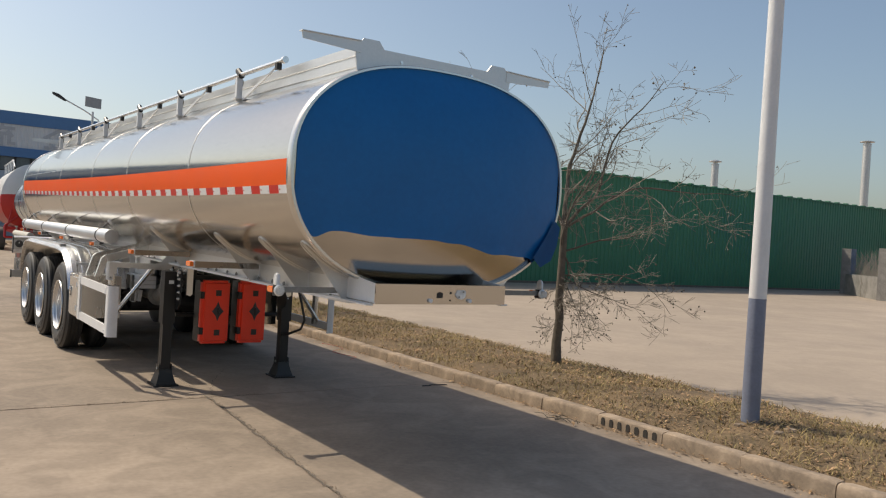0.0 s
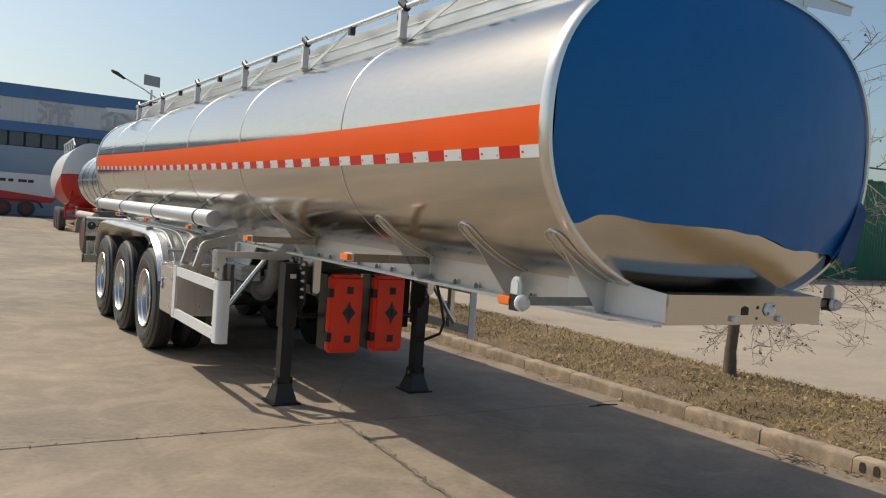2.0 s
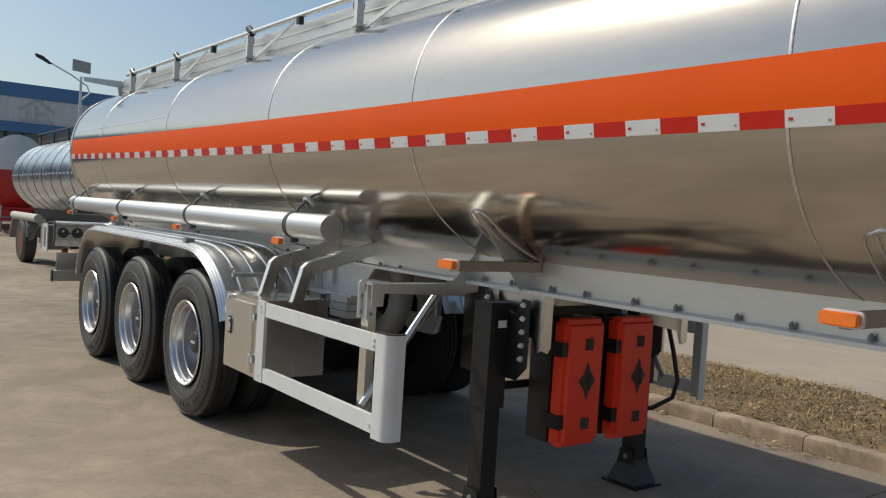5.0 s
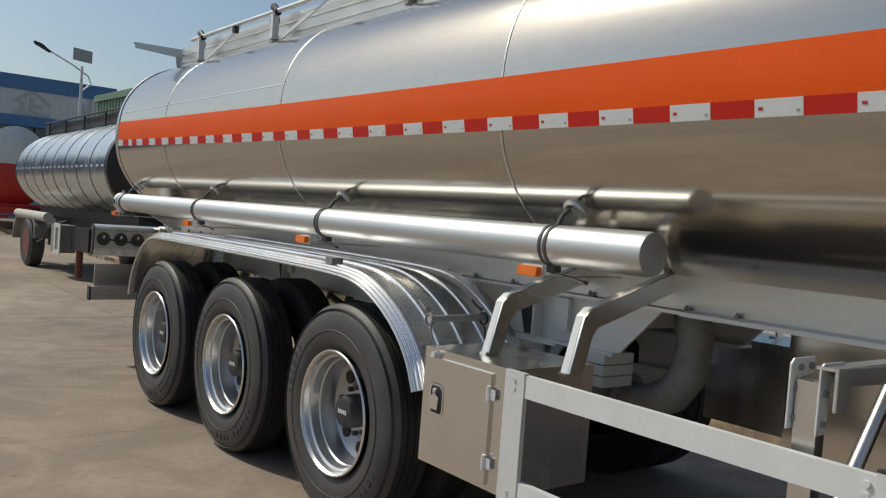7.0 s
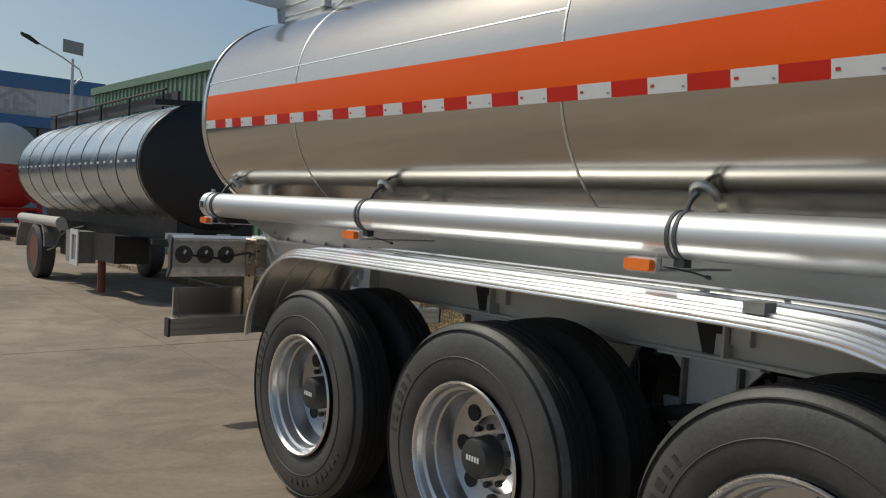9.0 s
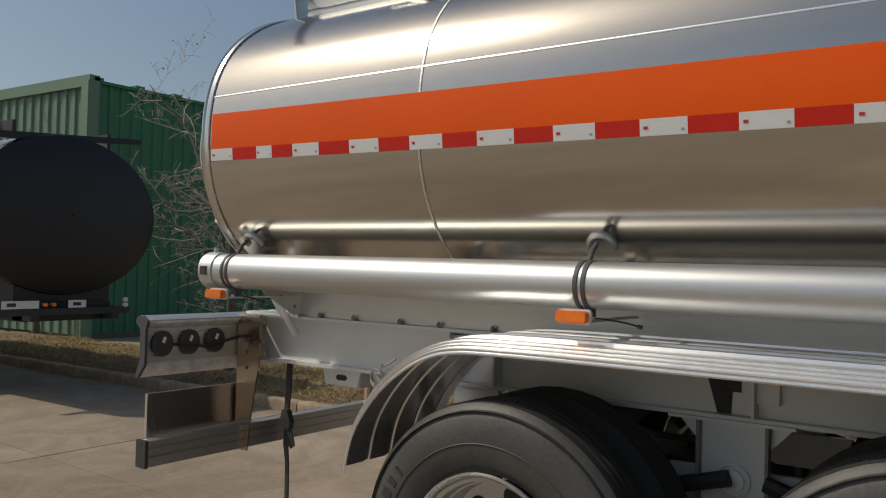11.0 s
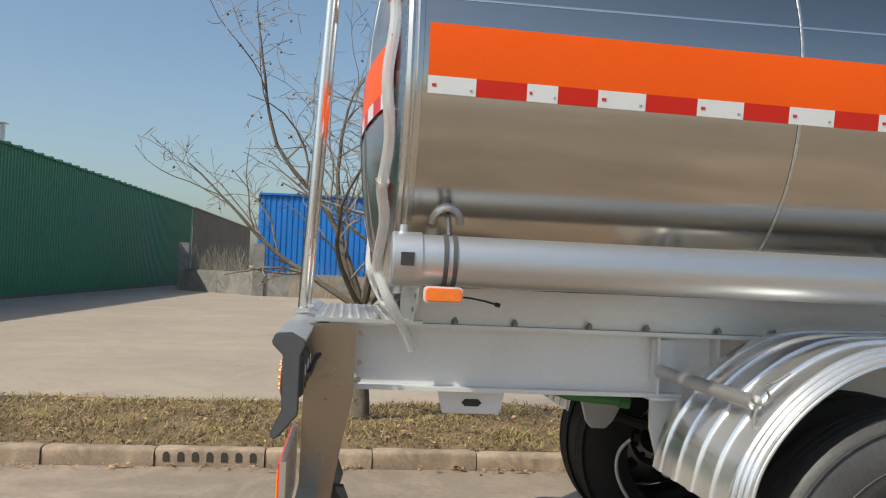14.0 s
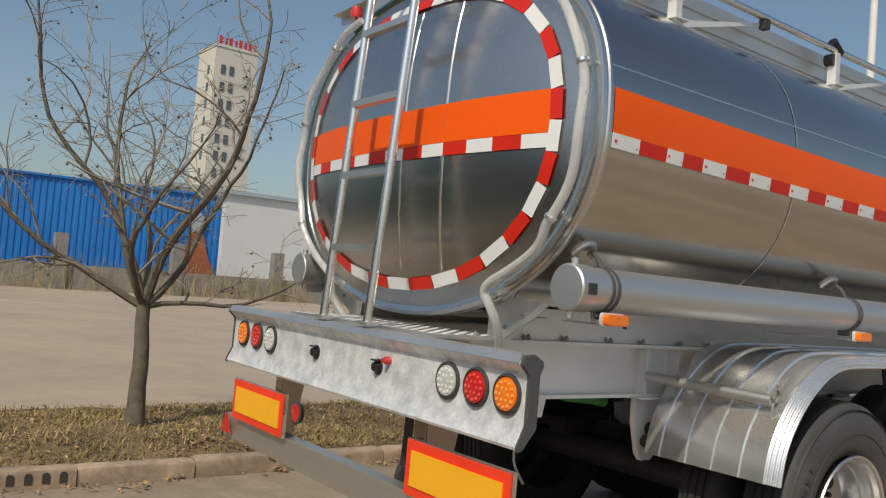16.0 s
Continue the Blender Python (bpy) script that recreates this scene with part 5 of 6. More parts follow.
def hanger(side, outline, py, pz, boss):
    bm = B()
    prism(bm, outline, "x", side * .48, side * .51)
    h = part("spring_hanger", bm, M["hanger_skylit"], tanker, "pale grey spring hanger", 0.003)
    bm = B()
    y0, y1 = min(p[0] for p in outline), max(p[0] for p in outline)
    grow = .10 if boss else .03
    box(bm, *sorted((side * .455, side * .575)), y0 - grow, y1 + grow, .978, .988)
    part("top_flange", bm, M["hanger_skylit"], h)
    if boss:
        for e0, e1 in ((y0, y0 - .085), (y1, y1 + .085)):
            bm = B()
            prism(bm, [(e0, .977), (e1, .977), (e0, .885)], "x", side * .485, side * .505)
            part("wing", bm, M["hanger_skylit"], h, "triangular stiffener")
            bm = B()
            prism(bm, [(e0 - .006, .975), (e0 + .006, .975), (e0 + .006, .66), (e0 - .006, .66)], "x", side * .505, side * .545)
            part("cheek", bm, M["dirty"], h)
        bm = B()
        prism(bm, [(y0 - .12, .80), (y1 + .13, .79), (y1 + .12, .70), (y1 + .06, .655), (y0 - .06, .66)], "x", side * .44, side * .47)
        part("rocker", bm, M["hanger_skylit"], h, "rocker plate behind the hanger")
    bm = B()
    lathe(bm, [(side * .509, .062), (side * .520, .062), (side * .522, .056), (side * .514, .052), (side * .514, .042), (side * .526, .040), (side * .528, .022), (side * .522, .020), (side * .522, .001)] if boss else [(side * .509, .032), (side * .514, .032), (side * .514, .025), (side * .511, .023), (side * .511, .001)], (0, py, pz), "x", 28)
    part("pivot_bolt", bm, M["hanger_skylit"] if boss else M["dark"], h)


for side in (-1, 1):
    for y in (5.80, 7.11, 8.415):
        hanger(side, [(y - .12, .978), (y + .12, .978), (y + .12, .665), (y + .09, .64), (y - .09, .64), (y - .12, .665)], y, .766, True)
        # Flat dark tapering plate on the beam's web over each hanger.
        bm = B()
        prism(bm, [(y + .115, 1.16), (y - .02, 1.16), (y - .02, 1.08), (y + .01, 1.08), (y + .015, .992), (y + .06, .992), (y + .095, 1.11)], "x", side * .497, side * .505)
        part("web_gusset", bm, M["dark"], tanker, "dark tapering plate on the beam over the hanger")
    hanger(side, [(9.396, .978), (9.63, .978), (9.628, .86), (9.588, .715), (9.56, .68), (9.49, .68), (9.45, .72), (9.40, .82)], 9.518, .83, False)

# ---- tool box and side guard ----
def guard(side):
    X = side * 1.25
    def bx(bm, xa, xb, *r):
        box(bm, *sorted((side * xa, side * xb)), *r)
    bm = B()
    bx(bm, 1.25, .80, 5.15, 5.68, .515, .99)
    tb = part("tool_box", bm, M["stainless"], tanker, "stainless steel tool box with a hinged door", 0.004)
    bm = B()
    bx(bm, 1.262, 1.25, 5.25, 5.655, .535, .955)
    dr = part("box_door", bm, M["stainless"], tb, "", 0.004)
    bm = B()
    prism(bm, [(5.535, .725), (5.60, .725), (5.615, .745), (5.615, .835), (5.60, .855), (5.545, .855), (5.525, .83), (5.525, .745)], "x", side * 1.261, side * 1.265)
    lt = part("latch", bm, M["alu_bright"], dr, "bright paddle latch in a dark recess", 0.002)
    bm = B()
    prism(bm, [(5.54, .735), (5.597, .735), (5.607, .75), (5.607, .83), (5.597, .845), (5.55, .845), (5.533, .825), (5.533, .75)], "x", side * 1.2645, side * 1.2662)
    part("latch_recess", bm, M["dark"], lt)
    bm = B()
    prism(bm, [(5.55, .75), (5.595, .75), (5.600, .80), (5.572, .818), (5.545, .80)], "x", side * 1.266, side * 1.276)
    lathe(bm, [(side * 1.266, .012), (side * 1.28, .010)], (0, 5.572, .825), "x", 12)
    part("latch_paddle", bm, M["alu_bright"], lt, "", 0.002)
    for z in (.62, .88):
        bm = B()
        tube(bm, [(side * 1.266, 5.255, z - .03), (side * 1.266, 5.255, z + .03)], .008, 8)
        bx(bm, 1.265, 1.262, 5.22, 5.27, z - .02, z + .02)
        part("hinge", bm, M["galv"], dr)
    bm = B()
    tube(bm, [(side * 1.256, 5.60, .968), (side * 1.275, 5.60, .968)], .014, 8)
    part("lock_knob", bm, M["galv"], tb)
    # guard: two rails, an end post, and a joint strip at the box
    bm = B()
    bx(bm, 1.262, 1.235, 3.83, 5.10, .905, .985)
    part("guard_rail", bm, M["pole_white"], tanker, "white painted side guard rail", 0.004)
    bm = B()
    bx(bm, 1.262, 1.235, 3.83, 5.10, .515, .60)
    part("guard_rail", bm, M["pole_white"], tanker, "white painted side guard rail", 0.004)
    bm = B()
    bx(bm, 1.266, 1.245, 5.07, 5.17, .512, .992)
    part("joint_strip", bm, M["frame"], tanker, "", 0.003)
    bm = B()
    out = [(side * 1.266, 3.85), (side * 1.266, 3.785)] + [(side * (1.216 + .05 * math.cos(a)), 3.785 - .05 * math.sin(a)) for a in [math.pi / 2 * k / 6 for k in range(1, 7)]] + [(side * 1.17, 3.735), (side * 1.17, 3.75), (side * 1.216, 3.75), (side * 1.245, 3.785), (side * 1.245, 3.85)]
    prism(bm, out, "z", .495, .995)
    gp = part("guard_end", bm, M["pole_white"], tanker, "rounded white guard end piece")
    bm = B()
    prism(bm, out, "z", .995, 1.002)
    part("rubber_edge", bm, M["rubber"], gp)
    for z in (.55, .93, .96):
        for y in (3.87, 5.12):
            bm = B()
            tube(bm, [(side * 1.262, y, z), (side * 1.270, y, z)], .009, 8)
            part("rivet", bm, M["galv"], gp)
    # inner carrier: post, arm, tubular strut
    bm = B()
    bx(bm, 1.193, 1.147, 4.042, 4.106, .56, 1.165)
    part("carrier_post", bm, M["stainless"], tanker, "square bright steel carrier post", 0.004)
    bm = B()
    prism(bm, [(side * 1.215, 1.215), (side * .78, 1.205), (side * .70, 1.235), (side * .57, 1.37), (side * .53, 1.36), (side * .53, 1.17), (side * .68, 1.15), (side * 1.14, 1.165), (side * 1.145, 1.10), (side * 1.215, 1.10)], "y", 3.985, 3.995)
    bx(bm, 1.215, .62, 3.995, 4.045, 1.205, 1.213)
    ca = part("carrier_arm", bm, M["alu_dull"], tanker, "cranked bright steel carrier arm", 0.002)
    for y in (4.030, 4.112):
        bm = B()
        prism(bm, [(side * 1.215, 1.03), (side * 1.215, 1.205), (side * 1.20, 1.22), (side * 1.09, 1.22), (side * 1.09, 1.175), (side * 1.16, 1.165), (side * 1.165, 1.03)], "y", y, y + .006)
        gs = part("corner_gusset", bm, M["frame"], ca, "", 0.001)
        for x, z in ((1.19, 1.06), (1.19, 1.14), (1.17, 1.195), (1.115, 1.197)):
            bm = B()
            tube(bm, [(side * x, y - .008, z), (side * x, y + .014, z)], .010, 6)
            part("bolt", bm, M["dirty"], gs)
    bm = B()
    tube(bm, [(side * .77, 4.03, 1.17), (side * 1.2, 4.045, .60)], .022, 12)
    part("strut", bm, M["stainless"], tanker, "slanting round strut")
    for y, x0 in ((4.98, .55), (5.42, .55)):
        bm = B()
        prism(bm, [(side * 1.13, 1.0), (side * 1.07, 1.205), (side * 1.035, 1.235), (side * x0, 1.375), (side * x0, 1.295), (side * .99, 1.165), (side * 1.02, 1.13), (side * 1.058, 1.0)], "y", y, y + .010)
        bx(bm, 1.135, 1.06, y + .012, y + .05, .99, 1.0)
        hb = part("box_hanger", bm, M["stainless"], tanker, "cranked bright steel hanger bracket", 0.002)
        # Lip takes the paler frame grey, so its lit edge is in the colour.
        bm = B()
        prism(bm, [(side * 1.13, 1.0), (side * 1.07, 1.205), (side * 1.064, 1.203), (side * 1.124, 1.0)], "y", y + .010, y + .045)
        prism(bm, [(side * 1.07, 1.205), (side * 1.035, 1.235), (side * x0, 1.375), (side * x0, 1.370), (side * 1.033, 1.230), (side * 1.066, 1.203)], "y", y + .010, y + .045)
        part("front_lip", bm, M["frame"], hb, "folded lip, paler for its lit edge", 0.001)


guard(-1)
guard(1)
# outlet pipe work and sheet covers under the belly
bm = B()
tube(bm, [(-.30, 5.06, 1.22), (-.30, 5.03, 1.08), (-.30, 5.05, .94), (-.30, 5.12, .84), (-.30, 5.24, .78), (-.30, 5.45, .76), (-.30, 5.9, .76)], .08, 20)
lathe(bm, [(5.36, .125), (5.375, .125)], (-.30, 0, .765), "y", 24)
lathe(bm, [(5.385, .125), (5.40, .125)], (-.30, 0, .765), "y", 24)
part("outlet_pipe", bm, M["dirty"], tanker, "steel outlet pipe with a bend and flange")
for k in range(3):
    bm = B()
    box(bm, -.56, -.36, 5.30, 5.52, .845 + k * .05, .890 + k * .05)
    part("valve_block", bm, M["frame"], tanker, "grey valve block", 0.003)
bm = B()
box(bm, .05, .62, 3.95, 4.80, .58, 1.20)
part("side_cabinet", bm, M["alu"], tanker, "stainless cabinet on the other flank", 0.006)
for y in (0.9, 2.4, 3.9, 5.6, 7.0, 8.3, 9.6):
    bm = B()
    box(bm, -.53, .53, y - .04, y + .04, 1.05 if y > 5.2 else 1.27, 1.2 if y > 5.2 else 1.33)
    part("cross_member", bm, M["frame"], tanker)


# ---- landing legs ----
def leg(x, y=3.74):
    bm = B()
    zb = -SLOPE * (y - 7)
    box(bm, x - .06, x + .06, y - .065, y + .065, .62 + zb, 1.16)
    l = part("landing_leg", bm, M["black_steel"], tanker, "black steel landing leg", 0.008)
    bm = B()
    box(bm, x - .048, x + .048, y - .05, y + .05, .10 + zb, .64 + zb)
    part("inner_leg", bm, M["black_steel"], l, "", 0.006)
    bm = B()
    v = []
    for z, w, d in ((0.0, .122, .13), (.016, .122, .13), (.016, .10, .105), (.13, .066, .066), (.165, .062, .062)):
        v.append([bm.verts.new((x + a * w, y + b * d, z + zb)) for a, b in ((-1, -1), (1, -1), (1, 1), (-1, 1))])
    for a, b in zip(v, v[1:]):
        for k in range(4):
            bm.faces.new((a[k], a[(k + 1) % 4], b[(k + 1) % 4], b[k]))
    bm.faces.new(v[0][::-1])
    bm.faces.new(v[-1])
    part("foot", bm, M["black_steel"], l, "flared black foot plate", 0.004)
    for sx in (-1, 1):
        bm = B()
        prism(bm, [(y - .062, .10 + zb), (y + .062, .10 + zb), (y + .05, .215 + zb), (y - .05, .215 + zb)], "x", x + sx * .060, x + sx * .067)
        part("foot_cheek", bm, M["black_steel"], l, "", 0.002)
    bm = B()
    tube(bm, [(x - .075, y, .17 + zb), (x + .075, y, .17 + zb)], .015, 10)
    part("foot_pin", bm, M["dirty"], l)
    bm = B()
    box(bm, x - .02, x + .03, y - .082, y - .076, 1.04, 1.075)
    part("type_plate", bm, M["tape_white"], l, "small pale type plate")
    bm = B()
    q = 1 if x < 0 else -1            # the plate is bolted to the inner face
    prism(bm, [(y - .11, 1.11), (y - .15, 1.19), (y - .20, 1.185), (y - .20, .86), (y - .13, .79), (y + .06, .79), (y + .06, 1.10), (y + .13, 1.12), (y + .13, 1.20), (y + .09, 1.205), (y + .04, 1.13)], "x", x + q * .061, x + q * .072)
    mp = part("mount_plate", bm, M["black_steel"], l, "black mounting plate with eared corners")
    for by, z in [(y - .168, 1.16 - k * .065) for k in range(5)] + [(y + .10, 1.17)]:
        bm = B()
        tube(bm, [(x + q * .064, by, z), (x + q * .048, by, z)], .014, 6)
        tube(bm, [(x + q * .050, by, z), (x + q * .036, by, z)], .007, 8)
        part("mount_bolt", bm, M["galv"], mp)
    return l


leg(-.705, 3.665)
leg(.655, 3.81)
bm = B()
tube(bm, [(-.6, 3.72, .72), (.52, 3.72, .72)], .022, 10)
part("leg_crossbar", bm, M["black_steel"], tanker)
bm = B()
tube(bm, [(.66, 3.72, 1.1), (.76, 3.70, 1.0), (.80, 3.68, .85), (.84, 3.66, .66), (.80, 3.66, .56), (.66, 3.70, .50), (.60, 3.74, .49)], .014, 8)
part("crank_handle", bm, M["black_steel"], tanker, "black crank handle hanging from the leg")
for x, q in ((-.60, 1), (.54, -1)):
    bm = B()
    prism(bm, [(3.74, 1.235), (3.41, 1.235), (3.41, .95), (3.45, .93), (3.475, 1.0), (3.74, 1.02)], "x", x, x + q * .006)
    prism(bm, [(x, 1.235), (x + q * .06, 1.235), (x + q * .06, .96), (x + q * .04, .935), (x, .95)], "y", 3.404, 3.4095)
    part("leg_bracket", bm, M["stainless"], tanker, "folded stainless bracket behind the leg", 0.002)


# ---- red extinguisher boxes ----
def red_box(x):
    y0, y1, z0, z1 = 3.40, 3.62, .458, 1.096
    bm = B()
    v = [[bm.verts.new((x + sx * w, yy, zz)) for sx, zz in ((-1, z0 + dz), (1, z0 + dz), (1, z1 - dz), (-1, z1 - dz))] for yy, w, dz in ((y0, .138, .012), (y0 + .03, .148, .0), (y0 + .10, .148, .0))]
    for a, b in zip(v, v[1:]):
        for k in range(4):
            bm.faces.new((a[k], a[(k + 1) % 4], b[(k + 1) % 4], b[k]))
    bm.faces.new(v[0][::-1])
    bm.faces.new(v[-1])
    bmesh.ops.recalc_face_normals(bm, faces=bm.faces[:])
    rb = part("extinguisher_box", bm, M["red_plastic"], tanker, "red plastic extinguisher box with a black back half", 0.022)
    bm = B()
    box(bm, x - .143, x + .143, y0 + .10, y1 + .03, z0 + .012, z1 - .012)
    part("back_tray", bm, M["black_steel"], rb, "black back half of the box", 0.02)
    for zc in (z0 + .115, z1 - .125):
        for h, dep, mt in ((.036, .002, "red_plastic"), (.029, .004, "hole")):
            bm = B()
            box(bm, x + .02 - h, x + .02 + h, y0 - dep, y0 + .004, zc - h, zc + h)
            part("square_recess", bm, M[mt], rb, "", 0.003)
    zc = (z0 + z1) / 2 + .01
    bm = B()
    out = [(.0, -.10), (.022, -.045), (.062, 0), (.022, .045), (.0, .10), (-.022, .045), (-.062, 0), (-.022, -.045)]
    ring = [bm.verts.new((x + .02 + a, y0 - .002, zc + b)) for a, b in out]
    top = [bm.verts.new((x + .02 + a * .45, y0 - .014, zc + b * .45)) for a, b in out]
    for k in range(8):
        bm.faces.new((ring[k], ring[(k + 1) % 8], top[(k + 1) % 8], top[k]))
    bm.faces.new(top)
    bmesh.ops.recalc_face_normals(bm, faces=bm.faces[:])
    part("latch_recess", bm, M["dark"], rb, "dark faceted diamond latch", smooth=0)
    bm = B()
    tube(bm, [(x + .02, y0 - .016, zc - .04), (x + .02, y0 - .016, zc + .04)], .010, 8)
    part("latch_tab", bm, M["black_steel"], rb)
    for z in (z0 + .13, z1 - .15):
        bm = B()
        box(bm, x - .160, x - .118, y0 + .012, y0 + .13, z - .035, z + .035)
        part("clip", bm, M["black_steel"], rb, "", 0.005)


red_box(-.29)
red_box(.11)
bm = B()
box(bm, -.50, .20, 3.60, 3.66, 1.09, 1.13)
box(bm, -.48, -.44, 3.60, 3.64, 1.1, 1.26)
box(bm, .15, .19, 3.60, 3.64, 1.1, 1.26)
part("box_hanger", bm, M["black_steel"], tanker)

# ---- rear platform, ladder, light bar, bumper ----
bm = B()
box(bm, -.60, .60, 10.52, 10.90, 1.225, 1.24)
plat = part("rear_platform", bm, M["alu_dull"], tanker, "aluminium chequer step plate")
bm = B()
for i in range(36):
    for j in range(11):
        c = Vector((-.575 + i * .0328, 10.545 + j * .0328, 1.240))
        d = Vector((.010, .010 if (i + j) % 2 else -.010, 0))
        tube(bm, [c - d, c + Vector((0, 0, .0012)), c + d], [.0008, .0022, .0008], 5, False)
tagged(part("chequer_relief", bm, M["alu_dull"], plat, "fine raised chequer pattern"), kind="stuff")
bm = B()
prof = [(10.905, 1.205), (10.94, 1.225), (10.98, 1.222), (10.992, 1.20), (10.955, 1.165), (10.955, 1.01), (10.985, .945), (10.98, .935), (10.968, .94), (10.94, 1.005), (10.94, 1.17), (10.905, 1.195)]
prism(bm, prof, "x", -1.190, 1.125)
bar = part("light_bar", bm, M["galv"], tanker, "galvanised rear light bar with six round lamps")
bm = B()
prism(bm, [(10.9385, 1.006), (10.9385, 1.168), (10.932, 1.168)] + [q for z in (1.155, 1.138, 1.052, 1.034) for q in ((10.932, z + .004), (10.926, z + .003), (10.926, z - .003), (10.932, z - .004))] + [(10.932, 1.006)], "x", -1.188, 1.123)
part("inner_lining", bm, M["lamp_bar"], bar, "ribbed satin aluminium inner face")
for x0, x1 in ((-1.206, -1.190), (1.125, 1.141)):
    bm = B()
    prism(bm, [(10.9, 1.208), (10.94, 1.230), (10.985, 1.226), (10.996, 1.198), (10.96, 1.163), (10.96, 1.01), (10.989, .947), (10.984, .93), (10.966, .934), (10.912, 1.0), (10.912, 1.165), (10.9, 1.192)], "x", x0, x1)
    part("end_cap", bm, M["cap_grey"], bar, "dark grey moulded end cap", 0.004)
bm = B()
prism(bm, [(10.905, 1.206), (10.94, 1.2265), (10.98, 1.2235), (10.993, 1.201), (10.997, 1.203), (10.984, 1.228), (10.94, 1.231), (10.902, 1.210)], "x", -1.188, 1.123)
part("top_trim", bm, M["alu_dull"], bar, "dull grey upper lip")
for x, mt in ((-1.105, "amber"), (-.946, "lens_red"), (-.787, "lens_clear"), (.667, "lens_clear"), (.828, "lens_red"), (.992, "amber")):
    bm = B()
    lathe(bm, [(10.935, .066), (10.965, .066), (10.968, .058), (10.962, .056)], (x, 0, 1.095), "y", 28)
    lamp = part("tail_lamp", bm, M["rubber"], bar, "round tail lamp in a black rubber ring")
    bm = B()
    lathe(bm, [(10.962, .055), (10.97, .052), (10.974, .03), (10.975, .001)], (x, 0, 1.095), "y", 28)
    part("lens", bm, M[mt], lamp)
    bm = B()
    for k in range(18):
        a = 2 * math.pi * k / (12 if k < 12 else 6)
        rr = .040 if k < 12 else .020
        lathe(bm, [(10.966, .0075), (10.9755, .005)], (x + rr * math.cos(a), 0, 1.095 + rr * math.sin(a)), "y", 6)
    part("lens_dots", bm, M[{"amber": "amber_lit", "lens_red": "red_lit", "lens_clear": "clear_lit"}[mt]], lamp)
    bm = B()
    lathe(bm, [(10.935, .062), (10.914, .061), (10.905, .052), (10.903, .001)], (x, 0, 1.095), "y", 24)
    part("lamp_back", bm, M["rubber"], lamp)
    bm = B()
    prism(bm, [(x - .016, 1.105), (x - .002, 1.098), (x + .010, 1.124), (x - .004, 1.131)], "y", 10.9005, 10.9035)
    part("lamp_label", bm, M["tape_white"], lamp, "small white label")
bm = B()
tube(bm, [(-1.05, 10.91, 1.09), (-.85, 10.9, 1.07), (-.7, 10.89, 1.10), (-.55, 10.86, 1.13)], .008, 6)
part("lamp_cable", bm, M["black_steel"], bar)
for x, mt in ((.195, "black_steel"), (-.325, "black_steel")):
    bm = B()
    lathe(bm, [(10.95, .032), (10.96, .032), (10.965, .020), (10.98, .017), (10.983, .001)], (x, 0, 1.085), "y", 18)
    so = part("socket", bm, M[mt], bar, "black plug socket with a lid")
    bm = B()
    box(bm, x - .019, x + .019, 10.96, 10.984, 1.108, 1.114)
    part("socket_lid", bm, M[mt], so, "", 0.004)
bm = B()
lathe(bm, [(10.955, .016), (10.975, .015), (10.98, .010), (10.988, .010), (10.99, .001)], (-.40, 0, 1.118), "y", 14)
part("red_coupling", bm, M["lens_red"], bar, "red air coupling")
# ladder leaning on the rear plate
lad = new("rear_ladder")
lad.parent = tanker
lad.empty_display_size = .1
tagged(lad, "bright tubular ladder up the rear plate")
LX0, LX1 = -.225, .145
def lad_y(z):
    return 10.965 - .045 * (z - 1.24)
for x in (LX0, LX1):
    bm = B()
    tube(bm, [(x, lad_y(1.24), 1.24), (x - .055, lad_y(2.6), 2.6), (x - .06, lad_y(2.72), 2.72), (x - .062, 10.84, 2.85), (x - .063, 10.70, 2.93), (x - .065, 10.55, 2.95), (x - .065, 10.45, 2.88)], .019, 12)
    part("ladder_rail", bm, M["alu_bright"], lad)
    bm = B()
    box(bm, x - .045, x + .045, lad_y(1.24) - .03, lad_y(1.24) + .03, 1.24, 1.252)
    part("ladder_foot", bm, M["alu_dull"], lad)
for k in range(5):
    z = 1.55 + k * .315
    s = (z - 1.24) * -.04
    bm = B()
    box(bm, LX0 + s, LX1 + s, lad_y(z) - .018, lad_y(z) + .018, z - .014, z + .014)
    part("rung", bm, M["alu_dull"], lad, "", 0.004)
# hangers and bumper
for x in (-.632, .632):
    bm = B()
    prism(bm, [(10.755, 1.222), (10.92, 1.222), (10.92, .525), (10.825, .525), (10.81, .66), (10.785, .82), (10.755, .97)], "x", x - .004, x + .004)
    prism(bm, [(x, .52), (x - .07 * (1 if x > 0 else -1), .52), (x - .07 * (1 if x > 0 else -1), 1.21), (x, 1.21)], "y", 10.921, 10.927)
    hg = part("rear_hanger", bm, M["mirror_steel"], tanker, "folded steel rear hanger", 0.002)
    for z in (1.19, 1.09, 1.03, .95):
        for y in (10.74, 10.85):
            bm = B()
            tube(bm, [(x - .014, y, z), (x + .014, y, z)], .010, 6)
            part("bolt", bm, M["mirror_steel"], hg)
bm = B()
prism(bm, [(10.86, .535), (10.93, .535), (10.93, .655), (10.86, .655), (10.86, .628), (10.867, .626), (10.867, .622), (10.86, .620), (10.86, .588), (10.867, .586), (10.867, .581), (10.86, .579)], "x", -1.21, 1.21)
bum = part("rear_bumper", bm, M["lamp_bar"], tanker, "grey grooved box-section underrun bumper", 0.002)
for x0, x1 in ((-1.225, -1.208), (1.208, 1.225)):
    bm = B()
    prism(bm, [(10.855, .53), (10.935, .53), (10.935, .66), (10.855, .66)], "x", x0, x1)
    part("bumper_cap", bm, M["rubber"], bum, "", 0.004)
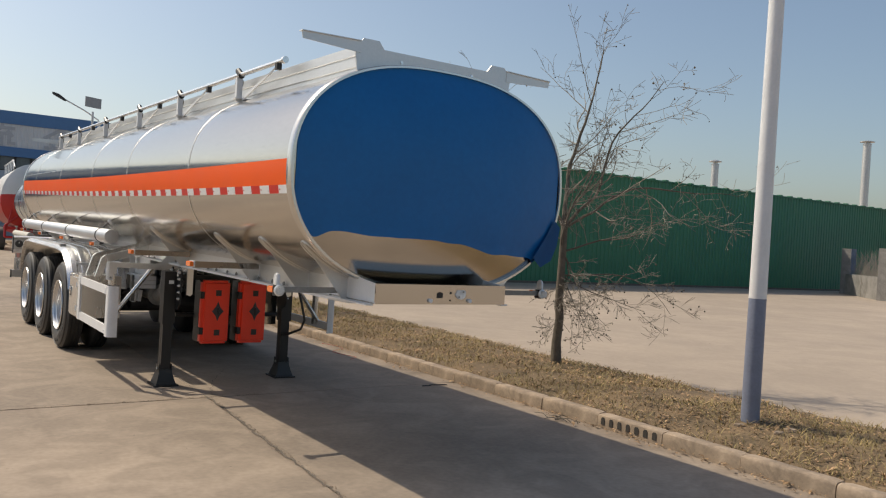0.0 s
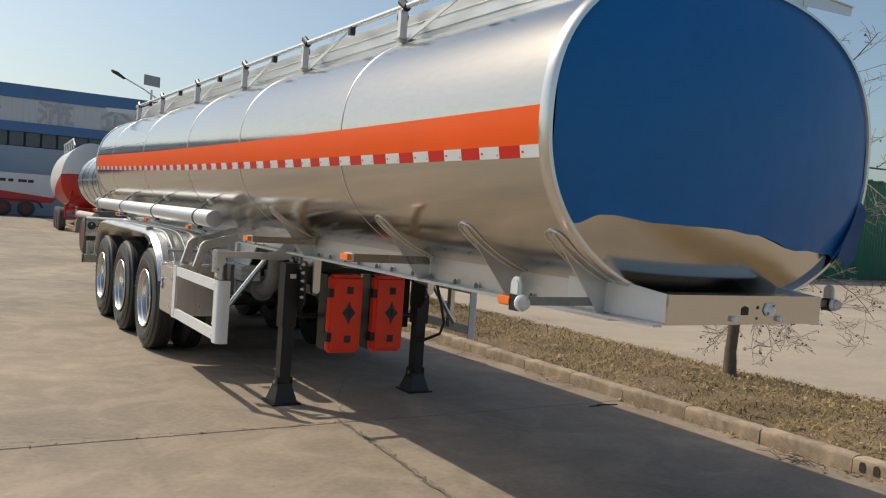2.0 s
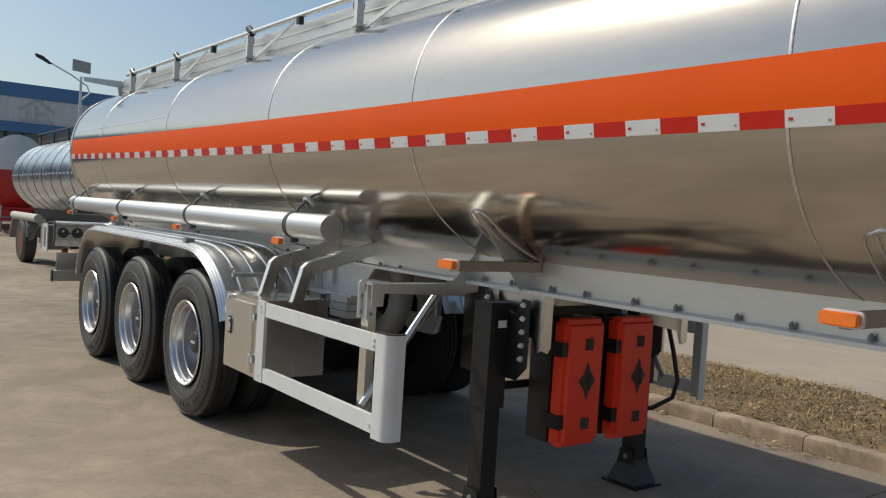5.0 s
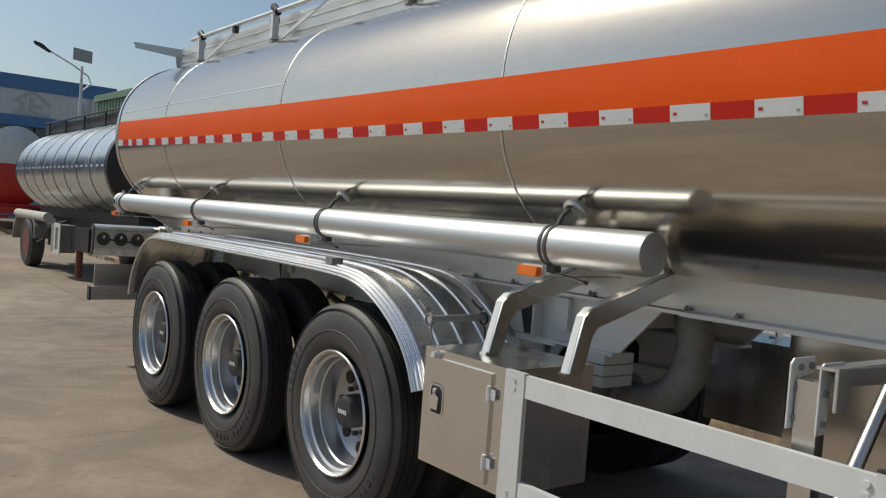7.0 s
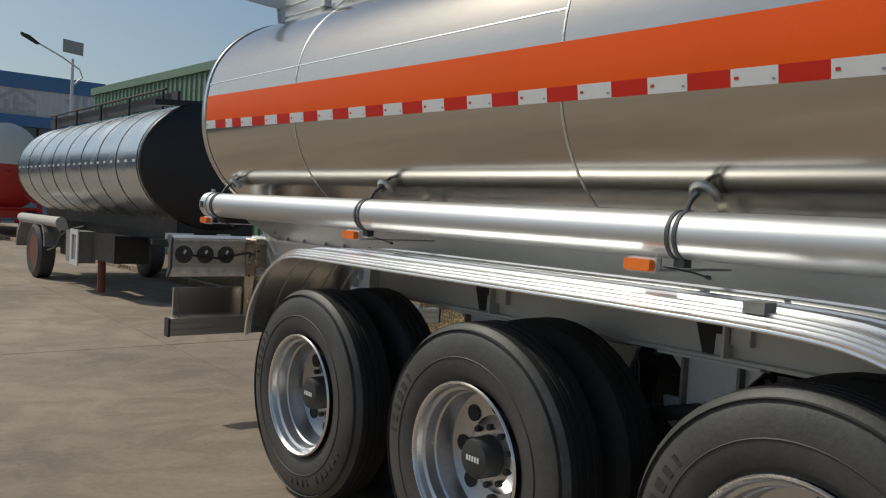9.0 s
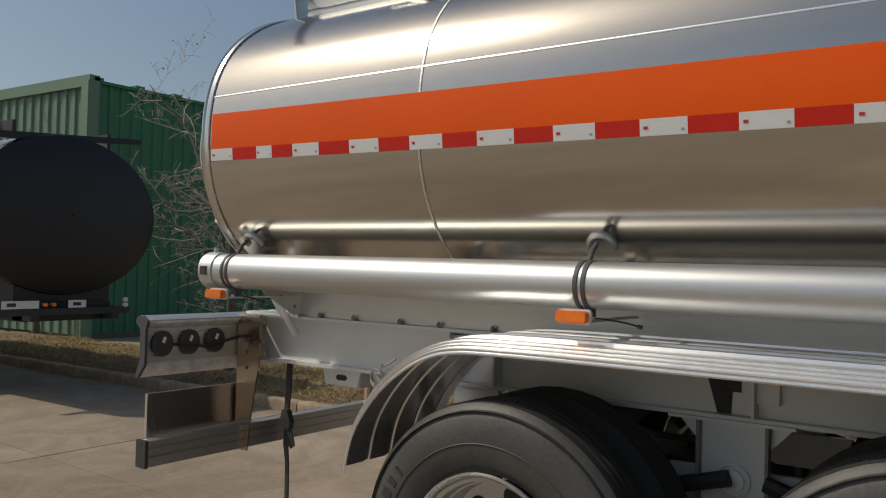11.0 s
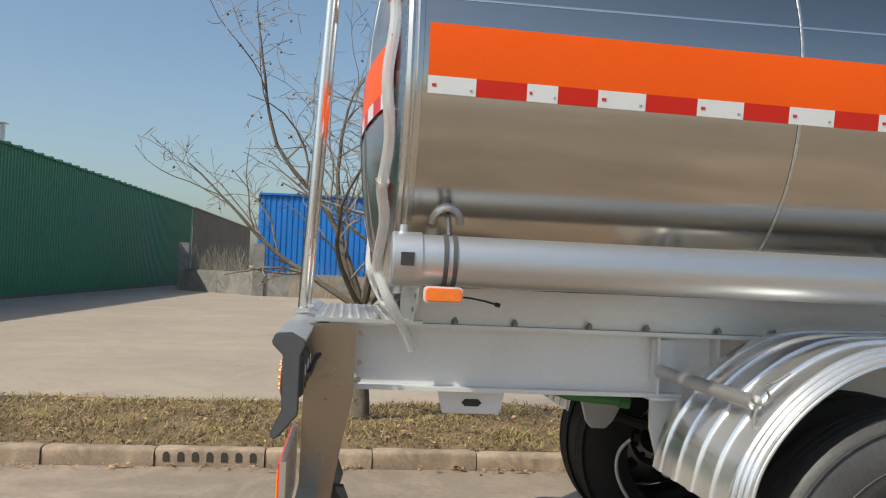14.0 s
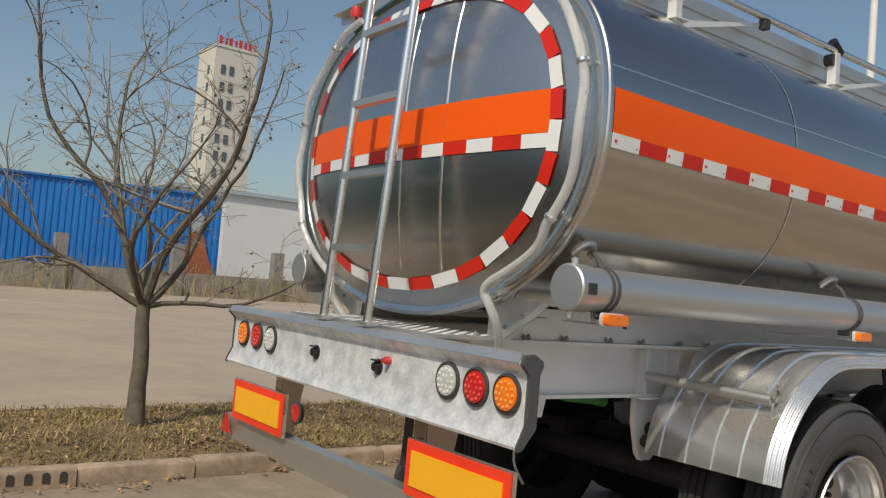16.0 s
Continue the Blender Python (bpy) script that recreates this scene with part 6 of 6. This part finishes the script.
for xa, xb in ((-1.16, -.58), (.46, 1.04)):
    bm = B()
    prism(bm, [(xa, .66), (xb, .66), (xb, .855), (xa, .855)], "y", 10.958, 10.963)
    rf = part("reflector_board", bm, M["red_plastic"], bum, "yellow reflector board with a red border")
    bm = B()
    prism(bm, [(xa + .035, .695), (xb - .035, .695), (xb - .035, .82), (xa + .035, .82)], "y", 10.962, 10.968)
    part("yellow_field", bm, M["yellow"], rf)
    bm = B()
    box(bm, xa - .004, xb + .004, 10.94, 10.9575, .655, .86)
    part("board_back", bm, M["stainless"], rf)
bm = B()
prism(bm, [(1.06, .57), (1.17, .57), (1.115, .67)], "y", 10.955, 10.965)
part("triangle_reflector", bm, M["lens_red"], bum, "red triangular reflector")
bm = B()
prism(bm, [(-1.17, .57), (-1.06, .57), (-1.115, .67)], "y", 10.955, 10.965)
part("triangle_reflector", bm, M["lens_red"], bum, "red triangular reflector")
for x in (.36,):
    bm = B()
    lathe(bm, [(10.925, .045), (10.945, .054), (10.95, .046)], (x, 0, .79), "y", 20)
    fog = part("fog_lamp", bm, M["rubber"], tanker, "round fog lamp in a black ring")
    bm = B()
    lathe(bm, [(10.948, .046), (10.955, .03), (10.957, .001)], (x, 0, .79), "y", 20)
    part("lens", bm, M["lens_red"], fog, "dark red lens")
# small red lamp on the far shoulder and fittings on the tank's top
bm = B()
tube(bm, [(.76, 10.58, 2.64), (.76, 10.6, 2.80)], .008, 8)
lathe(bm, [(2.795, .030), (2.82, .034), (2.85, .028), (2.862, .002)], (.76, 10.6, 0), "z", 16)
part("top_lamp", bm, M["lens_red"], tanker, "small red lamp on the tank's shoulder")
bm = B()
prism(bm, [(10.785, 1.0), (10.828, 1.0), (10.832, .80), (10.84, .70), (10.80, .70), (10.79, .80)], "x", -.365, -.357)
prism(bm, [(10.80, .705), (10.84, .705), (10.852, .66), (10.835, .61), (10.785, .60), (10.775, .64)], "x", -.380, -.345)
prism(bm, [(10.795, .61), (10.833, .605), (10.838, .52), (10.818, .42), (10.815, .21), (10.785, .21), (10.79, .42), (10.80, .52)], "x", -.366, -.358)
prism(bm, [(10.772, .60), (10.80, .60), (10.802, .53), (10.775, .50), (10.745, .52), (10.75, .545)], "x", -.372, -.364)
part("earth_strap", bm, M["rubber"], tanker, "black webbing strap with a buckle hanging down", 0.002)
bm = B()
prism(bm, [(-.485, .985), (-.25, .985), (-.29, .90), (-.485, .90)], "y", 10.20, 10.206)
box(bm, -.485, -.29, 10.206, 10.42, .896, .902)
prism(bm, [(10.19, .985), (10.445, .985), (10.425, .90), (10.21, .90)], "x", -.491, -.485)
br = part("slot_bracket", bm, M["frame"], tanker, "folded bracket with an oval slot", 0.002)
bm = B()
prism(bm, [(10.29, .925), (10.34, .925), (10.353, .938), (10.34, .952), (10.29, .952), (10.277, .938)], "x", -.494, -.489)
part("slot", bm, M["hole"], br)

bm = B()
tube(bm, [(-.30, 10.05, 1.0), (-.32, 9.9, .955), (-.34, 9.7, .94)], .022, 10)
tube(bm, [(-.34, 9.7, .94), (-.34, 9.66, .935)], .028, 10)
part("green_hose_end", bm, M["hose_green"], tanker, "green plastic hose end under the frame")

# ---- a red cable lying under the trailer ----
bm = B()
tube(bm, [(1.95 + .10 * math.sin(k * .8) + k * .03, 4.6 + k * .11 + .06 * math.cos(k), .010) for k in range(14)], .003, 6)
tagged(part("red_cable", bm, M["cable"]), "thin red cable lying on the concrete", "cable")
bm = B()
tube(bm, [(1.83, 2.80, .008), (1.93, 2.77, .014), (1.95, 2.83, .008), (2.15, 2.78, .010)], .006, 6)
tagged(part("wire_scrap", bm, M["black_steel"]), "bent scrap of black wire on the concrete", "wire")

r = random.Random(77)
bm = B()
for k in range(9):
    p = Vector((2.15 + r.gauss(0, .03), .95 + r.gauss(0, .1), .012))
    d = Vector((r.gauss(0, .05), r.gauss(0, .12), 0))
    tube(bm, [p, p + d * .6 + Vector((r.gauss(0, .015), 0, .02)), p + d * 1.3], [.005, .004, .002], 5)
tagged(part("fallen_twig", bm, M["bark"]), "small heap of broken twigs in the gutter", "twig")


# ---- neighbouring trailers ----
def plain_wheel(parent, x, y, side, r=.5):
    e = new("wheel")
    e.parent = parent
    bm = B()
    lathe(bm, [(x, .28), (x + side * .02, .42), (x - side * .03, r), (x - side * .25, r), (x - side * .28, .42), (x - side * .28, .28)], (0, y, r), "x", 32, True)
    part("tyre", bm, M["rubber_dust"], e)
    bm = B()
    lathe(bm, [(x, .29), (x - side * .1, .25), (x - side * .12, .1), (x - side * .05, .09), (x - side * .05, .001)], (0, y, r), "x", 24)
    part("rim", bm, M["rim_red"], e)


def ribbed_tanker():
    e = thing("insulated_tanker", "ribbed silver insulated tank trailer with a black rear cover", "trailer", m=pose(1.42, 16.2, 0))
    L, n = 6.9, 48
    def lp(bm, y, s=1.0):
        return [bm.verts.new((1.10 * s * math.cos(a), y, 2.0 + .88 * s * math.sin(a))) for a in [2 * math.pi * k / n for k in range(n)]]
    bm = B()
    skin(bm, [lp(bm, y) for y in (0, 2, 4, L)])
    part("tank_shell", bm, M["rib_alu"], e, "silver insulation cladding")
    for k in range(9):
        bm = B()
        y = .05 + k * (L - .1) / 8
        skin(bm, [lp(bm, y - .014, 1.0), lp(bm, y - .011, 1.005), lp(bm, y + .011, 1.005), lp(bm, y + .014, 1.0)])
        part("cladding_strap", bm, M["dark"], e, "dark strap round the cladding")
    bm = B()
    skin(bm, [lp(bm, 0, 1.0), lp(bm, -.04, .99), lp(bm, -.10, .8), lp(bm, -.13, .4), lp(bm, -.14, .01)])
    part("rear_cover", bm, M["black_sheet"], e, "black rear cover")
    bm = B()
    skin(bm, [lp(bm, L, 1.0), lp(bm, L + .1, .8), lp(bm, L + .15, .01)])
    part("front_cover", bm, M["rib_alu"], e)
    for k in range(22):
        bm = B()
        y = .1 + k * .31
        box(bm, -1.108, -1.10, y, y + .10, 1.985, 2.02)
        part("white_tape", bm, M["tape_white"], e)
    bm = B()
    box(bm, -.5, .5, -.1, L, .85, 1.05)
    box(bm, -.55, .55, 0, L, 1.05, 1.25)
    box(bm, -.95, -.45, 1.3, 2.4, .55, .95)
    box(bm, -.9, -.5, 3.4, 4.4, .5, .9)
    part("chassis", bm, M["black_steel"], e)
    bm = B()
    tube(bm, [(-1.05, 3.8, 1.05), (-1.05, 6.6, 1.05)], .09, 14)
    part("hose_tube", bm, M["tower"], e, "faded cream hose tube")
    bm = B()
    tube(bm, [(-.85, 2.2, .05), (-.85, 2.2, .95)], .06, 10)
    part("support_leg", bm, M["rim_red"], e, "red-brown support leg")
    bm = B()
    tube(bm, [(-.9, 3.0, 1.02), (-1.02, 3.3, .96), (-1.06, 3.7, .85), (-1.08, 4.0, .62), (-1.1, 4.4, .55)], .02, 8)
    part("brake_hose", bm, M["rubber"], e, "black hose looped under the chassis")
    bm = B()
    prism(bm, [(4.55, .6), (4.6, .85), (4.8, 1.02), (6.4, 1.02), (6.7, .8), (6.75, .5), (6.7, .5), (6.62, .76), (6.36, .97), (4.84, .97), (4.67, .82), (4.62, .6)], "x", -1.12, -.7)
    part("fender", bm, M["dirty"], e)
    for y in (5.35,):
        plain_wheel(e, -1.12, y, -1)
        plain_wheel(e, 1.12, y, 1)
    bm = B()
    box(bm, -1.08, -.8, 2.7, 3.35, .45, .95)
    tbx = part("tool_box", bm, M["plinth"], e, "grey box", 0.01)
    bm = B()
    box(bm, -1.10, -1.08, 2.62, 2.72, .42, .98)
    box(bm, -1.10, -1.08, 2.95, 3.05, .42, .98)
    box(bm, -1.10, -1.08, 2.72, 2.95, .42, .50)
    box(bm, -1.10, -1.08, 2.72, 2.95, .90, .98)
    part("box_surround", bm, M["frame"], tbx, "pale frame round the box")
    bm = B()
    box(bm, -.98, .62, -.30, -.24, .925, .995)
    box(bm, -.5, -.42, -.28, .1, .86, 1.0)
    box(bm, .42, .5, -.28, .1, .86, 1.0)
    lb = part("light_bar", bm, M["dark"], e, "thin dark rear beam")
    for x, z, rr, mt in ((-.36, 1.035, .022, "amber"), (-.27, 1.035, .022, "amber"), (.57, 1.075, .026, "tape_white"), (.57, 1.015, .026, "tape_white")):
        bm = B()
        lathe(bm, [(-.27, rr), (-.31, rr), (-.318, .001)], (x, 0, z), "y", 14)
        part("tail_lamp", bm, M[mt], lb, "small round rear lamp")
    for x0, x1 in ((-.82, -.44), (-.12, .08)):
        bm = B()
        box(bm, x0, x1, -.318, -.312, 1.0, 1.08)
        pl = part("rear_plate", bm, M["tape_white"], lb, "pale plate with plain bars")
        bm = B()
        box(bm, x0 + .05, x0 + .14, -.322, -.3185, 1.022, 1.058)
        part("plate_bar", bm, M["dark"], pl)
    bm = B()
    for x in (-.55, .55):
        box(bm, x - .02, x + .02, .1, L - .2, 2.8, 2.98)
    tube(bm, [(-.62, .4, 3.02), (-.62, L - .4, 3.02)], .02, 8)
    for k in range(5):
        tube(bm, [(-.62, .5 + k * 1.4, 2.75), (-.62, .5 + k * 1.4, 3.02)], .018, 6)
    part("top_rail", bm, M["dark"], e, "dark rail along the tank's top")
    bm = B()
    prism(bm, [(-.9, 2.74), (.9, 2.9), (.9, 2.96), (-.9, 2.82)], "y", .0, .06)
    part("rear_visor", bm, M["black_sheet"], e)


ribbed_tanker()


def bulk_trailer(name, m, group):
    e = thing(name, "white and red bulk tank trailer standing in the yard", "trailer", group, m)
    n = 40
    L = 8.5
    def lp(bm, y, s=1.0, z=2.25, b=1.6):
        return [bm.verts.new((1.2 * s * math.cos(a), y, z + b * s * math.sin(a) * (1 if math.sin(a) > 0 else .82))) for a in [2 * math.pi * k / n for k in range(n)]]
    bm = B()
    loops = [lp(bm, -.25, .02), lp(bm, -.2, .5), lp(bm, -.05, .85), lp(bm, .12, 1.0), lp(bm, 2, 1), lp(bm, L, 1), lp(bm, L + .5, .02)]
    skin(bm, loops)
    bmesh.ops.bisect_plane(bm, geom=bm.verts[:] + bm.edges[:] + bm.faces[:], plane_co=(0, 0, 2.45), plane_no=Vector((0, .12, 1)).normalized())
    for f in bm.faces:
        c = f.calc_center_median()
        f.material_index = 1 if c.z < 2.45 - .12 * c.y else 0
    ob = part("tank_shell", bm, [M["trailer_white"], M["trailer_red"]], e, "white above, red below")
    bm = B()
    box(bm, -.5, .5, -.4, L, .7, .95)
    part("chassis", bm, M["trailer_red"], e)
    bm = B()
    for x in (-1.0, 1.0):
        tube(bm, [(x, -.5, .6), (x, -.4, 1.1), (x * .5, -.1, 1.5)], .05, 8)
        tube(bm, [(x, -.5, .6), (x * .2, -.5, .6)], .05, 8)
        tube(bm, [(x * .95, -.45, .9), (x * .6, .2, 2.4)], .035, 8)
    tube(bm, [(-1.05, -.3, 1.0), (1.05, -.3, 1.0)], .06, 8)
    part("rear_frame", bm, M["trailer_red"], e, "red tubular rear frame")
    bm = B()
    tube(bm, [(-.55, -.3, .1), (-.55, -.3, 1.1)], .06, 8)
    part("leg", bm, M["alu_dull"], e)
    for y in (.6, 1.95, 3.3):
        for s in (-1, 1):
            plain_wheel(e, s * 1.2, y, s)
    bm = B()
    tube(bm, [(-.7, .2, 3.7), (-.7, 1.5, 4.05), (-.7, L - 1, 4.05)], .03, 8)
    for k in range(6):
        tube(bm, [(-.7, 1 + k * 1.2, 3.6), (-.7, 1 + k * 1.2, 4.05)], .025, 6)
    part("top_rail", bm, M["galv"], e)


bulk_trailer("bulk_trailer", pose(2.6, 35.8, 0, 0, 0, -3.5), "bulk trailers")


def hopper_trailer():
    e = thing("hopper_trailer", "white and red hopper trailer side-on before the factory", "trailer", "bulk trailers", pose(-7.4, 55.5, 0))
    bm = B()
    prism(bm, [(0, 1.5), (1.2, 1.35), (9, 1.0), (10.6, 1.1), (10.9, 1.5), (10.6, 2.7), (0, 2.75)], "y", 0, 2.4)
    part("hull", bm, M["trailer_white"], e, "white hull", 0.08)
    bm = B()
    prism(bm, [(.0, 2.25), (5.0, 1.85), (10.9, 1.25), (10.7, .95), (8, .85), (0, .95)], "y", -.03, .02)
    part("red_sweep", bm, M["trailer_red"], e, "red painted sweep")
    for k, w in enumerate((.5, .35, .6, .4)):
        bm = B()
        box(bm, 7.6 + k * .55, 7.6 + k * .55 + w * .8, -.02, 0, 2.15, 2.33)
        part("name_bar", bm, M["dark"], e, "dark lettering bar")
    bm = B()
    prism(bm, [(5.6, .6), (5.8, .95), (6.2, 1.08), (9.6, 1.08), (10.0, .95), (10.2, .6), (10.1, .6), (9.9, .88), (9.55, 1.0), (6.25, 1.0), (5.9, .88), (5.7, .6)], "y", -.1, .3)
    part("fender", bm, M["dark"], e)
    for k in range(3):
        w = new("wheel")
        w.parent = e
        bm = B()
        lathe(bm, [(-.05, .28), (-.06, .42), (-.02, .5), (.25, .5), (.25, .28)], (6.6 + k * 1.31, 0, .5), "y", 28, True)
        part("tyre", bm, M["rubber"], w)
        bm = B()
        lathe(bm, [(-.05, .28), (.05, .24), (.05, .001)], (6.6 + k * 1.31, 0, .5), "y", 20)
        part("rim", bm, M["rim_red"], w)


hopper_trailer()


# ---- bare trees ----
def tree(x, y, seed, trunk_h, rad, forks, twig=1.0, droop=0, twig_mat="twig", label="bare winter tree with fine pale twigs and small dark seed balls"):
    r = random.Random(seed)
    e = thing("bare_tree", label, "tree", "trees along the verge", pose(x, y, verge_z(x, y) - .03))
    trunk, twigs, seeds = B(), B(), B()
    limbs = []
    tips = []

    def grow(p, d, length, rd, depth, lift=.05):
        n = max(3, int(length / (.15 if depth < 3 else .09)))
        pts, rs = [p.copy()], [rd]
        bend = Vector((r.gauss(0, 1), r.gauss(0, 1), r.gauss(0, .5))) * (1.3 if depth < 2 else .9)
        for k in range(n):
            t = (k + 1) / n
            if k % 5 == 4:
                bend = bend * -.6 + Vector((r.gauss(0, 1), r.gauss(0, 1), r.gauss(0, .5))) * .7
            d = (d + bend / n + Vector((r.gauss(0, .12), r.gauss(0, .12), r.gauss(0, .10))) + Vector((0, 0, lift))).normalized()
            p = p + d * (length / n)
            pts.append(p.copy())
            rs.append(max(.0026, rd * (1 - (.84 if depth < 2 else .68) * t)))
        tube(limbs[-1] if depth < 2 else twigs, pts, rs, 7 if depth < 2 else (4 if depth < 3 else 3), False)
        if depth >= 4 or length < .13:
            tips.append(p)
            return
        kids = max(2, int({1: 9, 2: 5, 3: 3}[depth] * twig + r.uniform(-.5, .9)))
        for k in range(kids):
            t = .18 + .82 * (k + r.uniform(.2, .9)) / kids
            i = min(n, max(1, int(t * n)))
            u, w = frame_of(d)
            a = r.uniform(0, 6.283)
            out = u * math.cos(a) + w * math.sin(a)
            nd = (d * r.uniform(.45, 1.1) + out * r.uniform(.5, 1.0) + Vector((0, 0, r.uniform(-.1, .3)))).normalized()
            grow(pts[i], nd, length * r.uniform(.24, .5), rs[i] * r.uniform(.42, .62), depth + 1, .03 if depth < 2 else r.uniform(-.05, .04))
        tips.append(p)

    base = [Vector((r.gauss(0, .010), r.gauss(0, .010), trunk_h * k / 6)) if k else Vector((0, 0, 0)) for k in range(7)]
    tube(trunk, base, [rad * 1.35, rad * 1.1, rad, rad * .95, rad * .9, rad * .84, rad * .8], 12)
    for dx, dy, dz, fl, fr, at, lift in forks:
        limbs.append(B())
        grow(base[max(1, round(at * 6))] - Vector((0, 0, .03)), Vector((dx, dy, dz)).normalized(), fl, rad * fr, 1, lift)
    for k in range(droop):
        a = r.uniform(0, 6.283)
        p = base[r.randint(4, 6)]
        grow(p, Vector((math.cos(a), math.sin(a), r.uniform(-.6, .3))).normalized(), r.uniform(.5, 1.35), .006, 2, -.06)
    part("trunk", trunk, M["bark"], e)
    for lb in limbs:
        part("limb", lb, M["bark"], e)
    tagged(part("twig_mass", twigs, M[twig_mat], e, "mass of fine bare twigs"), kind="stuff")
    for p in tips:
        if r.random() < .11:
            bmesh.ops.create_icosphere(seeds, subdivisions=1, radius=r.uniform(.008, .014), matrix=Matrix.Translation(p + Vector((0, 0, -.02))))
    tagged(part("seed_mass", seeds, M["bark"], e, "small dark seed balls"), kind="stuff")
    return e


tree(4.1, 3.13, 11, 1.8, .056, [(.15, -.05, 1, 2.7, .60, 1, .03), (-.6, .45, .9, 2.4, .5, 1, .03), (.5, -.35, .9, 2.4, .45, 1, .03), (.8, -.55, .65, 2.4, .36, 1, -.03), (.6, -.45, .4, 1.3, .26, .83, 0),
    (.3, .7, .6, 1.6, .36, 1, .03), (-.5, -.3, .6, 1.3, .34, .83, .04), (.7, -.5, -.1, 1.6, .20, .67, -.07), (.3, -.25, -.4, 1.2, .17, .83, -.06), (.35, -.2, -.5, 1.3, .17, .83, -.05), (.2, -.2, -.3, 1.0, .15, .67, -.08),
    (.25, -.1, -.6, .9, .15, .67, -.04), (.4, -.35, -.4, 1.2, .17, .67, -.05)], 1.15, 0)
tree(3.6, 10.64, 23, .98, .066, [(.35, 1.0, .42, 2.1, .50, 1, .05), (.2, .75, .7, 2.5, .48, 1, .05), (.05, .22, 1.1, 3.0, .46, 1, .05), (-.1, -.12, 1, 3.0, .62, 1, .05), (-.25, -.7, .75, 2.3, .45, 1, .05),
    (.35, -.4, .9, 2.5, .42, 1, .05), (-.3, -.8, .35, 1.7, .36, 1, .05), (-.4, .6, .7, 2.0, .4, 1, .05)], .98, 0)
tree(3.5, 15.9, 37, 2.05, .056, [(.30, -.62, 1, 2.5, .52, .5, .04), (-.12, .28, 1, 2.3, .55, 1, .04), (.03, -.05, 1, 1.5, .40, 1, .05), (-.44, .8, .6, 1.5, .50, 1, -.03), (-.5, .8, .35, 1.5, .36, .67, .01),
    (-.44, .9, .25, 1.1, .26, .33, .02), (.4, -.8, .3, 1.0, .26, .33, .03), (.4, -.6, .3, 1.1, .3, .83, .02), (.8, .3, .5, 1.2, .35, .83, .04), (-.8, -.3, .5, 1.2, .35, .67, .04)], 1.25, 5, "sunlit_twig")
tree(4.9, 23.2, 41, 1.3, .06, [(-.1, .2, 1, 3.0, .5, 1, .05), (.1, -.1, 1, 2.8, .5, 1, .05), (-.3, .3, 1, 2.6, .45, 1, .05), (.3, .0, 1, 2.6, .4, 1, .05)], .55)
tree(5.2, 29.0, 43, 1.2, .06, [(-.1, .2, 1, 2.6, .6, 1, .05), (.2, -.1, 1, 2.4, .5, 1, .05), (-.3, .3, .8, 1.9, .5, 1, .05)], .6)
